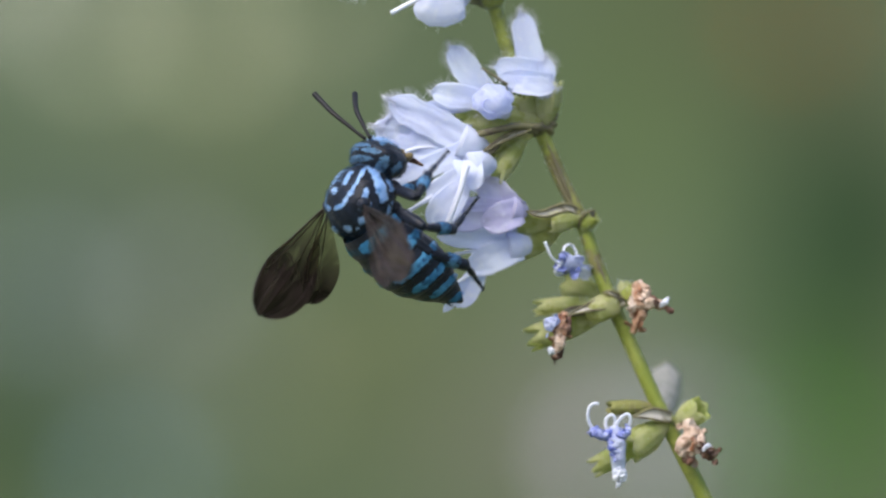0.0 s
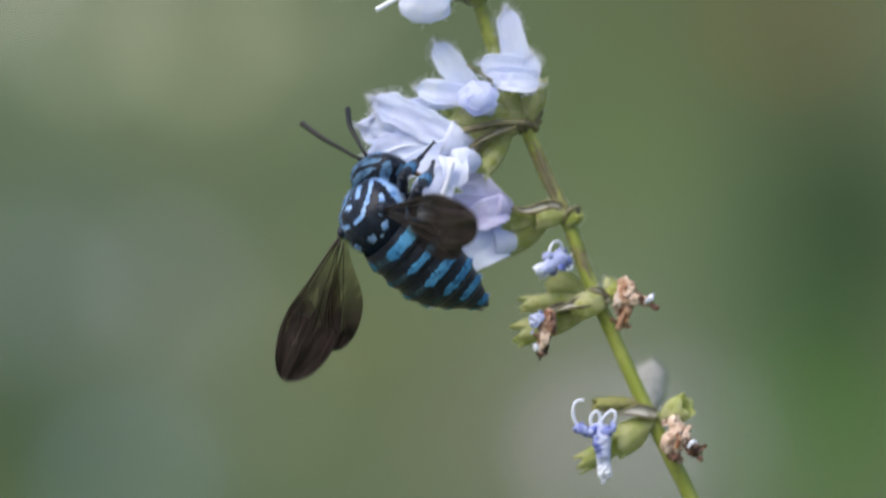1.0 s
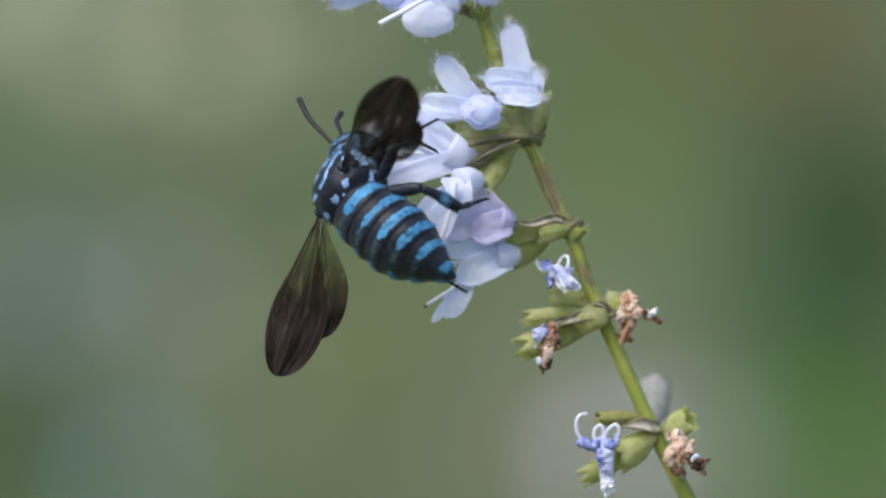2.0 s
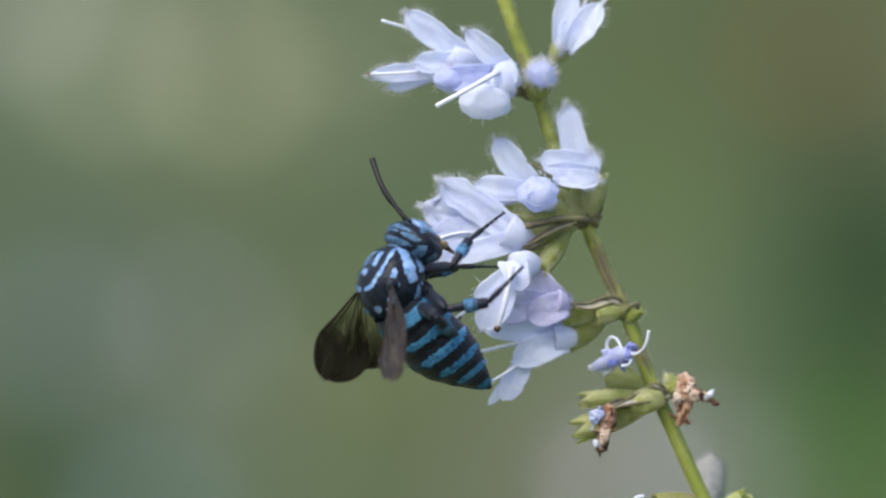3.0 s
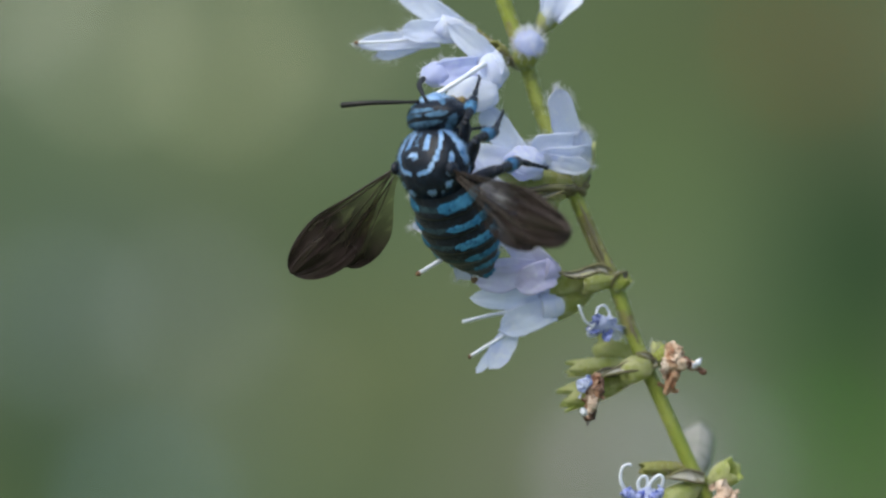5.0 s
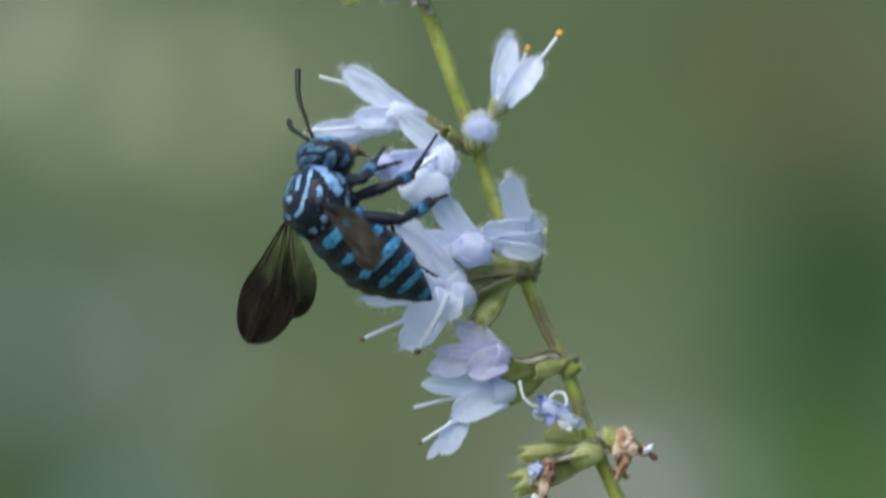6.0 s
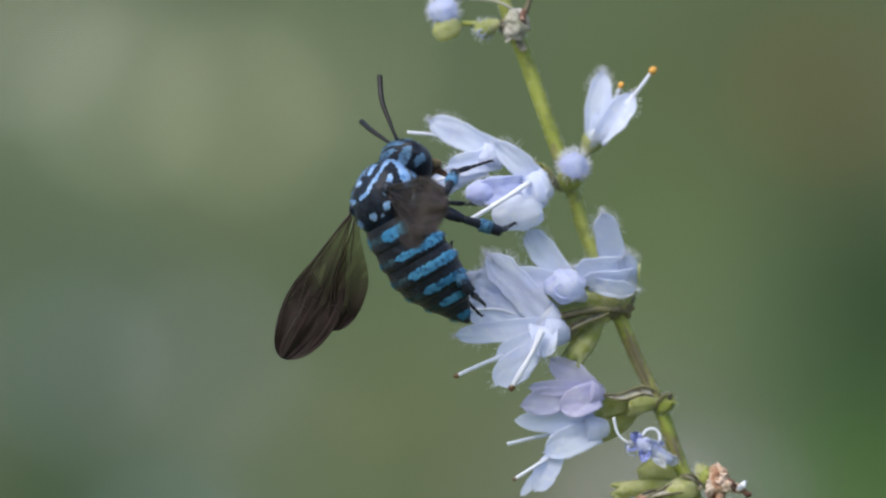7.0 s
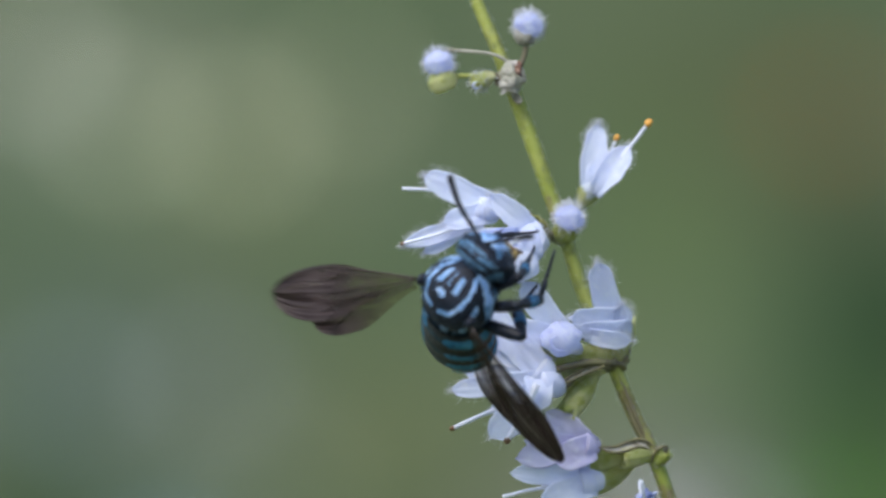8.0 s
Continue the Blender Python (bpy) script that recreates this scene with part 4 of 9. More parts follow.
def fur(bm, roots, normals, length, lean, width=0.02):
    for r, n in zip(roots, normals):
        out = (n + lean + Vector([random.uniform(-0.3, 0.3) for _ in range(3)])).normalized()
        side = out.orthogonal().normalized()
        side.rotate(Matrix.Rotation(random.uniform(0, 6.3), 3, out))
        w = width * MM * 0.5
        a, b = bm.verts.new(r + side * w), bm.verts.new(r - side * w)
        c = bm.verts.new(r + side.cross(out) * w)
        top = bm.verts.new(r + out * length * random.uniform(0.6, 1.1))
        bm.faces.new((a, b, top))
        bm.faces.new((b, c, top))
        bm.faces.new((c, a, top))


def abdomen_radius(x):
    """Radius and height of the axis along the abdomen, x in mm from the waist backwards."""
    f = max(0.0, min(1.0, x / 8.0))
    r = 2.26 * math.sin(math.pi * min(1, 0.3 + 0.42 * f)) ** 0.8 * (1 - max(0, f - 0.5) ** 1.5 * 2.4)
    return max(r, 0.12), -0.02 * x - 0.0125 * x * x


def make_abdomen():
    bm = bmesh.new()
    sweep(bm, [V(-0.6, 0, 0), V(-2.2, 0, -0.1), V(-5, 0, -0.35), V(-8.3, 0, -0.85)], [0.0007, 0.0012, 0.0013, 0.0003], 14, 14)
    core = part("abdomen", bm, BLACK, bee, "tapering black abdomen with blue bands")
    cuts = (0.0, 1.5, 2.85, 4.2, 5.45, 6.6, 8.0)
    for k in range(6):
        bm = bmesh.new()
        blue, pale = bmesh.new(), bmesh.new()
        x0, x1 = cuts[k] - (0.15 if k else 0), cuts[k + 1]
        rows_, cols_ = 22, 110
        rings, roots, normals, white_roots, white_normals = [], [], [], [], []
        for i in range(rows_ + 1):
            s = i / rows_
            x = x0 + (x1 - x0) * s
            r, h = abdomen_radius(x)
            r *= (0.955 + 0.055 * math.sin(min(1, s * 1.25) * math.pi / 2)) * (1 if s < 0.95 else 0.97)
            if k == 5:
                r *= 1 - 0.55 * s ** 4
            ring = []
            for j in range(cols_):
                a = 2 * math.pi * j / cols_
                n = Vector((0, math.sin(a), math.cos(a)))
                ring.append(bm.verts.new(V(-0.95 - x * 0.985, n.y * r * 1.04, n.z * r * (0.94 if n.z > 0 else 0.86) + h)))
            rings.append(ring)
        lo0, hi0 = (0.24, 0.74) if k == 0 else (0.42, 0.84 - 0.02 * k)
        inner, outer = 18 + 2.5 * k, 150 - 4 * k
        for i in range(rows_):
            for j in range(cols_):
                jj = (j + 1) % cols_
                f = bm.faces.new((rings[i][j], rings[i + 1][j], rings[i + 1][jj], rings[i][jj]))
                s, a = (i + 0.5) / rows_, math.degrees(2 * math.pi * (j + 0.5) / cols_)
                a = abs(a - 360 if a > 180 else a)
                mid = f.calc_center_median()
                edge = 0.045 * noise.noise(mid * 4200)
                # each band is broken on the back and narrows to a rounded point down the flank
                along = (a - inner) / (outer - inner)
                if along <= 0 and abs(s - (lo0 + hi0) / 2) < (hi0 - lo0) * 0.3 + edge:
                    f.material_index = 2
                if 0 < along < 1:
                    swell = min(1.0, (along / 0.10) ** 0.5) * min(1.0, ((1 - along) / 0.3) ** 0.6)
                    centre, half = (lo0 + hi0) / 2 + 0.05 * along, (hi0 - lo0) / 2 * swell
                    if k == 1 and along < 0.4:
                        half *= 0.7
                    if abs(s - centre) < half + edge:
                        f.material_index = 1
                        for _ in range(2):
                            p = mid + Vector([random.uniform(-1, 1) * 0.00005 for _ in range(3)])
                            r, h = abdomen_radius(x0 + (x1 - x0) * s)
                            n = (p - V(0, 0, h) - Vector((p.x, 0, 0))).normalized()
                            if along > 0.86:
                                white_roots.append(p)
                                white_normals.append(n)
                            else:
                                roots.append(p)
                                normals.append(n)
        bm.faces.new(rings[-1])
        seg = part("segment", bm, (BLACK, BLUE, DUSK), core, "glossy black segment with a blue hair band")
        fur(blue, roots, normals, 0.00017, Vector((-1.3, 0, 0)))
        part("blue_band", blue, BLUE, seg, "band of short bright blue hairs", "stuff")
        fur(pale, white_roots, white_normals, 0.0003, Vector((-1.0, 0, 0)), 0.03)
        part("pale_tuft", pale, PALE_BLUE, seg, "pale hair tufts at the ends of the band", "stuff")
    return core


THORAX = V(0.25, 0, -0.4)
THORAX_TURN = Matrix.Rotation(radians(52), 3, "Y")
# streaks of pale fur on the thorax, on both sides of its midline: degrees towards the head and round from the back along each streak; half width
STREAKS = (((44, 0), (-4, 0), 1.5), ((40, 17), (17, 18), 3.6), ((54, 42), (22, 42), (0, 37), 3.2), ((-6, 34), (-21, 26), (-27, 9), 3.0), ((72, 0), (70, 36), 3.4), ((64, 52), (52, 64), 4.0),
           ((10, 62), (-18, 62), 4.0), ((-60, 38), (-61, 42), 5.6), ((-36, 70), (-40, 74), 5.0), ((54, 76), (40, 80), (26, 90), (8, 98), 8.0), ((30, 78), (16, 84), 4.0),
           ((-6, 122), (-14, 126), 6.0), ((40, 118), (30, 124), 6.0))


def streak_points():
    out = []
    for *knots, w in STREAKS:
        for (t0, p0), (t1, p1) in zip(knots, knots[1:]):
            for i in range(9):
                t, p = radians(t0 + (t1 - t0) * i / 8), radians(p0 + (p1 - p0) * i / 8)
                for side in (1, -1):
                    out.append((Vector((math.sin(t), math.cos(t) * math.sin(p) * side, math.cos(t) * math.cos(p))), w))
    return out


STREAK_POINTS = streak_points()


def streak_at(v):
    jitter = 1.15 + 0.55 * noise.noise(v * 8)
    return any(v.dot(n) > math.cos(radians(w * jitter)) for n, w in STREAK_POINTS)


def spot_at(v, spots):
    for x, y, z, a, b, turn in spots:
        n = Vector((x, y, z)).normalized()
        if n.dot(v) < 0.5:
            continue
        e = (Vector((1, 0, 0)) - n * n.x).normalized()
        g = n.cross(e)
        p, q = math.degrees(math.asin(max(-1, min(1, v.dot(g))))), math.degrees(math.asin(max(-1, min(1, v.dot(e)))))
        c, s = math.cos(radians(turn)), math.sin(radians(turn))
        p, q = p * c + q * s, q * c - p * s
        if (p / a) ** 2 + (q / b) ** 2 < 1 + 0.55 * noise.noise(v * 14):
            return True
    return False


def furry_ball(name, centre, radii, turn, spots, parent, label, hair, fleck, rows_=84, cols_=112, pale=PALE_BLUE):
    bm = bmesh.new()
    ball(bm, centre, radii, turn, 0.05, rows_, cols_)
    inverse = turn.inverted()
    pale_roots, pale_n, dark_roots, dark_n = [], [], [], []
    for f in bm.faces:
        q = inverse @ (f.calc_center_median() - centre)
        v = Vector((q.x / radii[0], q.y / radii[1], q.z / radii[2])).normalized()
        n = turn @ v
        if (spot_at(v, spots) if spots else streak_at(v)) or noise.noise(v * 5.5 + Vector((3, 1, 8))) > fleck:
            f.material_index = 1
            for _ in range(2):
                pale_roots.append(f.calc_center_median() + Vector([random.uniform(-1, 1) * 0.00007 for _ in range(3)]))
                pale_n.append(n)
        else:
            for _ in range(1 if random.random() < 0.75 else 0):
                dark_roots.append(f.calc_center_median() + Vector([random.uniform(-1, 1) * 0.00007 for _ in range(3)]))
                dark_n.append(n)
    ob = part(name, bm, (BLACK, pale), parent, label)
    back = turn @ Vector((-0.8, 0, 0.1))
    bm = bmesh.new()
    fur(bm, pale_roots, pale_n, hair * 0.6 * MM, back, 0.03)
    part("pale_fur", bm, pale, ob, "spots of dense pale blue hair", "stuff")
    bm = bmesh.new()
    fur(bm, dark_roots, dark_n, hair * 0.7 * MM, back, 0.022)
    part("black_fur", bm, FUR_BLACK, ob, "short black hairs", "stuff")
    return ob


HEAD = V(1.68, 0, -2.86)
HEAD_TURN = Matrix.Rotation(radians(52.8), 3, "Y")
furry_ball("thorax", THORAX, (2.2 * MM, 2.32 * MM, 1.88 * MM), THORAX_TURN, (), bee, "round black furry thorax with pale blue streaks", 0.34, 0.62)
# stripes over the crown and behind each eye, and the face between the eyes
HEAD_SPOTS = ((0.35, 0.0, 0.95, 30, 7, 0), (-0.45, 0.0, 0.9, 42, 10, 0), (0.05, 0.62, 0.78, 22, 9, 0), (0.05, -0.62, 0.78, 22, 9, 0), (-0.6, 0.75, 0.25, 11, 36, 0), (-0.6, -0.75, 0.25, 11, 36, 0),
              (-0.35, 0.88, -0.3, 9, 22, 0), (-0.35, -0.88, -0.3, 9, 22, 0), (0.95, 0.0, 0.25, 18, 24, 0), (0.95, 0.0, -0.3, 24, 20, 0), (0.8, 0.5, 0.35, 7, 22, 0), (0.8, -0.5, 0.35, 7, 22, 0))
head = furry_ball("head", HEAD, (1.1 * MM, 1.95 * MM, 1.62 * MM), HEAD_TURN, HEAD_SPOTS, bee, "broad black head with pale blue hair stripes", 0.28, 0.6, 66, 96, FACE_BLUE)


def head_point(x, y, z):
    return HEAD + HEAD_TURN @ V(x, y, z)


def make_head_parts():
    for s in (1, -1):
        bm = bmesh.new()
        ball(bm, head_point(0.12, 1.5 * s, -0.1), (0.48 * MM, 0.42 * MM, 0.98 * MM), HEAD_TURN, 0.03, 18, 26)
        part("eye", bm, EYE, head, "dark glossy compound eye")
    bm = bmesh.new()
    ball(bm, head_point(0.66, 0, 0.1), (0.56 * MM, 1.12 * MM, 0.92 * MM), HEAD_TURN, 0.25, 26, 38)
    patch = part("face_patch", bm, PALE_BLUE, head, "pale blue-white hairy face")
    roots = [v.co.copy() for v in patch.data.vertices]
    bm = bmesh.new()
    fur(bm, roots, [(q - HEAD).normalized() for q in roots], 0.00028, HEAD_TURN @ Vector((0.3, 0, -0.6)), 0.035)
    part("pale_fur", bm, PALE_BLUE, head, "tuft of pale hair", "stuff")
    bm = bmesh.new()
    ball(bm, head_point(0.78, 0, -1.15), (0.4 * MM, 0.62 * MM, 0.34 * MM), HEAD_TURN, 0.2, 12, 18)
    part("upper_lip", bm, MOUTH, head, "amber brown upper lip")
    bm = bmesh.new()
    sweep(bm, [head_point(0.5, 0, -1.1), head_point(0.8, 0, -1.8), head_point(0.8, 0, -2.9)], [0.00042, 0.00024, 0.00008], 10, 14)
    part("proboscis", bm, DRY_DARK, head, "thin dark tongue sheath")
    for s in (1, -1):
        bm = bmesh.new()
        sweep(bm, [head_point(0.45, 0.72 * s, -1.15), head_point(0.85, 0.6 * s, -1.6), head_point(0.95, 0.1 * s, -1.85)], [0.0003, 0.00022, 0.00008], 9, 10)
        part("mandible", bm, MOUTH, head, "amber brown jaw")
    for y, z in ((0, 1.42), (0.26, 1.34), (-0.26, 1.34)):
        bm = bmesh.new()
        ball(bm, head_point(0.42, y, z), (0.13 * MM, 0.13 * MM, 0.13 * MM), HEAD_TURN, 0.0, 8, 10)
        part("simple_eye", bm, EYE, head, "tiny glossy simple eye")
    bm = bmesh.new()
    sweep(bm, [HEAD.lerp(THORAX, 0.2), HEAD.lerp(THORAX, 0.5)], [0.0009, 0.0012], 14, 6)
    part("neck", bm, FUR_BLACK, bee)
    bm = bmesh.new()
    ball(bm, V(-0.75, 0, 0.05), (0.85 * MM, 1.62 * MM, 1.5 * MM), None, 0.05, 14, 24)
    part("waist", bm, BLACK, bee)
    for s in (1, -1):
        bm = bmesh.new()
        ball(bm, V(0.62, 2.16 * s, 0.5), (0.42 * MM, 0.3 * MM, 0.42 * MM), THORAX_TURN, 0.1, 12, 18)
        part("wing_cover", bm, BLACK, bee, "small black scale over the wing root")


def make_antenna():
    """A short shaft, then a lash of ten joints that thickens a little to a blunt end; the tip lies on the x axis."""
    bm = bmesh.new()
    sweep(bm, [V(0, 0, 0), V(0.8, 0, 0.16), V(1.25, 0, 0.205)], [0.00012, 0.00010, 0.00013], 9, 8)
    line = bezier([V(1.2, 0, 0.2), V(2.8, 0, 0.36), V(4.7, 0, 0.0)], 40)
    radii = [(0.000128 + 0.0000015 * i) * (0.95 + 0.07 * abs(math.sin(math.pi * i / 4))) for i in range(40)] + [0.00006]
    sweep(bm, line, radii, 10, 80)
    return part("antenna", bm, ANTENNA, bee, "thin black segmented antenna")


def limb(bm, length, radii, bow=0.0, sides=12):
    """A stretch of leg along x."""
    sweep(bm, [V(0, 0, 0), V(length * 0.35, 0, bow), V(length * 0.75, 0, bow * 0.6), V(length, 0, 0)], [r * MM for r in radii], sides, 16, 0.04)


def bristly(bm, length, count, reach, spread):
    roots, ways = [], []
    for _ in range(count):
        a = random.uniform(0, 6.3)
        roots.append(V(random.uniform(0.1, 0.98) * length, math.cos(a) * spread, math.sin(a) * spread))
        ways.append(Vector((0.9, math.cos(a), math.sin(a))).normalized())
    fur(bm, roots, ways, reach * MM, Vector((0, 0, 0)), 0.022)


def make_leg(root, lengths, thick):
    """Thigh, shin and foot, each along its own x axis; the shin has a blue patch and a spur, the foot five joints and a claw."""
    a, b, c = lengths
    bm = bmesh.new()
    ball(bm, V(0, 0, 0), (0.55 * MM, 0.5 * MM, 0.5 * MM), None, 0.1, 10, 14)
    limb(bm, a, (0.26 * thick, 0.40 * thick, 0.42 * thick, 0.30 * thick), 0.05)
    bristly(bm, a, 110, 0.24, 0.3 * thick)
    leg = part("leg", bm, BLACK, bee, "black bristly leg with a blue patch")
    leg.location = V(*root)
    bm = bmesh.new()
    limb(bm, b, (0.24 * thick, 0.30 * thick, 0.40 * thick, 0.36 * thick), 0.04)
    bristly(bm, b, 130, 0.28, 0.28 * thick)
    sweep(bm, [V(b * 0.95, 0, -0.2 * thick), V(b + 0.3, 0, -0.42)], [0.00006, 0.00002], 6, 4)
    shin = part("tibia", bm, BLACK, leg)
    shin.location = V(a, 0, 0)
    bm = bmesh.new()
    roots, ways = [], []
    for _ in range(420):
        x, q = random.uniform(0.42, 0.72) * b, random.uniform(-2.0, 2.0)
        w = 0.36 * thick
        roots.append(V(x, math.sin(q) * w, math.cos(q) * w))
        ways.append(Vector((0.6, math.sin(q), math.cos(q))).normalized())
    fur(bm, roots, ways, 0.2 * MM, Vector((0.6, 0, 0)), 0.045)
    sweep(bm, [V(b * 0.4, 0, 0.02), V(b * 0.56, 0, 0.03), V(b * 0.74, 0, 0.02)], [q * thick * MM for q in (0.2, 0.36, 0.39, 0.26)], 14, 14, 0.05)
    patch = part("blue_patch", bm, LEG_BLUE, leg, "pale blue hair patch on the leg")
    bm = bmesh.new()
    x = 0.0
    for i, share in enumerate((0.44, 0.16, 0.13, 0.11, 0.16)):
        step = share * c
        r = (0.20 if i == 0 else 0.14 - 0.008 * i) * thick
        sweep(bm, [V(x, 0, 0), V(x + step * 0.6, 0, 0.02), V(x + step, 0, 0)], [r * 0.7 * MM, r * MM, r * 1.05 * MM, r * 0.7 * MM], 8, 6)
        x += step
    for s in (1, -1):
        sweep(bm, [V(c - 0.04, 0, 0), V(c + 0.12, 0.08 * s, -0.02), V(c + 0.16, 0.12 * s, -0.14)], [0.00006, 0.00004, 0.00002], 6, 6)
    bristly(bm, c * 0.8, 60, 0.16, 0.12)
    foot = part("foot", bm, BLACK, leg)
    return leg, shin, patch, foot


def wing_blade(bm, span, chord, side, root, widest, apex):
    """A thin corrugated blade with a rounded tip: x along the span, y from the leading to the trailing edge."""
    nu, nv = 56, 48
    tops, bottoms = [], []
    for i in range(nu + 1):
        s = 1 - (1 - i / nu) ** 1.5
        rise = min(1, s / widest)
        rise = root + (1 - root) * rise * rise * (3 - 2 * rise)
        k = max(0.0, (s - widest) / (1 - widest))
        w = chord * rise * max(0.015, math.sqrt(max(0, 1 - k ** 1.9)))
        front = -apex * w
        top, bottom = [], []
        for j in range(nv + 1):
            c = j / nv
            y = front + w * c
            z = 0.10 * math.sin(s * 3) + 0.07 * math.sin(c * 11 + s * 4) * s + 0.05 * math.sin(s * 17 + c * 3) * s - 0.25 * c * c * s
            # creases that run out to the margin
            z += (0.11 * noise.noise(Vector((c * 9 + 2 * s, s * 1.5, 4.0))) + 0.05 * noise.noise(Vector((c * 24, s * 3, 9.0)))) * max(0.0, min(1.0, (s - 0.15) * 2.2))
            top.append(bm.verts.new(V(span * s, y * side, z + 0.012)))
            bottom.append(bm.verts.new(V(span * s, y * side, z - 0.012)))
        tops.append(top)
        bottoms.append(bottom)
    for i in range(nu):
        for j in range(nv):
            bm.faces.new((tops[i][j], tops[i][j + 1], tops[i + 1][j + 1], tops[i + 1][j]))
            bm.faces.new((bottoms[i][j], bottoms[i + 1][j], bottoms[i + 1][j + 1], bottoms[i][j + 1]))
    rim = [(i, 0) for i in range(nu + 1)] + [(nu, j) for j in range(1, nv + 1)] + [(i, nv) for i in range(nu - 1, -1, -1)] + [(0, j) for j in range(nv - 1, 0, -1)]
    for a, b in zip(rim, rim[1:] + rim[:1]):
        bm.faces.new((tops[a[0]][a[1]], bottoms[a[0]][a[1]], bottoms[b[0]][b[1]], tops[b[0]][b[1]]))


# the forewing's veins: points along each one, and its width
VEINS = (((0, -0.05), (3.5, -0.78), (6.2, -1.25), (8.9, -0.8), 0.10), ((0.2, 0), (3.0, -0.42), (5.2, -0.78), (6.4, -1.1), 0.07), ((0.2, 0.05), (2.8, 0.25), (5.4, 0.4), (7.8, 0.4), 0.06),
         ((0.2, 0.1), (2.2, 0.45), (4.4, 1.0), (5.4, 1.4), 0.055), ((5.2, -0.7), (6.6, -0.4), (8.0, -0.5), (8.9, -0.5), 0.045), ((4.4, -0.6), (4.6, -0.2), (4.8, 0.1), (4.9, 0.4), 0.04),
         ((6.2, -0.6), (6.4, -0.2), (6.5, 0.1), (6.6, 0.4), 0.04), ((5.0, 0.4), (5.3, 0.7), (5.7, 1.0), (6.0, 1.25), 0.04), ((2.6, 0.24), (2.8, 0.34), (3.0, 0.48), (3.1, 0.6), 0.04),
         ((7.3, -0.5), (7.5, -0.2), (7.5, 0.1), (7.6, 0.4), 0.035))
HIND_VEINS = (((0.2, 0.3), (2.4, 0.7), (4.6, 0.9), (6.4, 1.5), 0.06), ((0.4, 0.4), (2.4, 1.1), (4.4, 1.8), (5.6, 2.4), 0.05), ((2.4, 0.8), (2.6, 0.95), (2.8, 1.1), (2.9, 1.25), 0.035))


def make_wing(side):
    bm = bmesh.new()
    wing_blade(bm, 10.0, 3.5, side, 0.10, 0.64, 0.40)
    wing = part("left_wing" if side > 0 else "right_wing", bm, WING, bee, "smoky brown see-through wing with dark veins")
    bm = bmesh.new()
    wing_blade(bm, 7.2, 2.2, side, 0.15, 0.58, 0.30)
    for v in bm.verts:
        v.co = Matrix.Rotation(radians(14 * side), 3, "Z") @ v.co + V(0.1, 0.35 * side, -0.12)
    hind = part("hindwing", bm, WING, wing)
    for a, b, c, d, r in VEINS + HIND_VEINS:
        bm = bmesh.new()
        sweep(bm, [V(q[0], q[1] * side, 0.06 + 0.06 * math.sin(q[0] * 0.3) - 0.02 * q[1] * q[1]) for q in (a, b, c, d)], [r * MM * 0.75, r * MM * 0.5], 6, 16)
        part("vein", bm, VEIN, wing)
    return wing


abdomen = make_abdomen()
make_head_parts()
left_antenna, right_antenna = make_antenna(), make_antenna()
fore_leg, fore_tibia, fore_patch, fore_foot = make_leg((-0.05, -0.95, -2.28), (2.5, 2.1, 2.6), 0.82)
mid_leg, mid_tibia, mid_patch, mid_foot = make_leg((-1.03, -1.15, -1.53), (2.8, 2.5, 2.9), 0.9)
hind_leg, hind_tibia, hind_patch, hind_foot = make_leg((-1.55, -1.25, -0.6), (3.1, 2.7, 2.9), 0.98)


def far_leg(root, lengths, thick, ways):
    """A leg of the far side, held out stiffly: the ways of thigh, shin and foot in the bee's space."""
    leg, shin, patch, foot = make_leg(root, lengths, thick)
    turns = [Vector(w).to_track_quat("X", "Z") for w in ways]
    leg.rotation_mode = shin.rotation_mode = patch.rotation_mode = foot.rotation_mode = "QUATERNION"
    leg.rotation_quaternion = turns[0]
    back = turns[0].inverted()
    shin.rotation_quaternion = patch.rotation_quaternion = back @ turns[1]
    patch.location = shin.location
    foot.rotation_quaternion = back @ turns[2]
    foot.location = shin.location + shin.rotation_quaternion @ V(lengths[1], 0, 0)


far_leg((-0.05, 0.95, -2.28), (2.5, 2.1, 2.6), 0.8, ((-0.5, 0.75, -0.55), (-0.3, -0.1, -1), (-0.55, -0.2, -0.8)))
far_leg((-1.03, 1.15, -1.53), (2.8, 2.5, 2.9), 0.88, ((-0.85, 0.35, -0.35), (-0.95, -0.1, 0.1), (-0.6, -0.1, -0.1)))
far_leg((-1.55, 1.25, -0.6), (3.1, 2.7, 2.9), 0.95, ((-0.8, 0.3, -0.5), (-0.9, -0.25, 0.1), (0.6, -0.2, -0.3)))
left_wing, right_wing = make_wing(1), make_wing(-1)


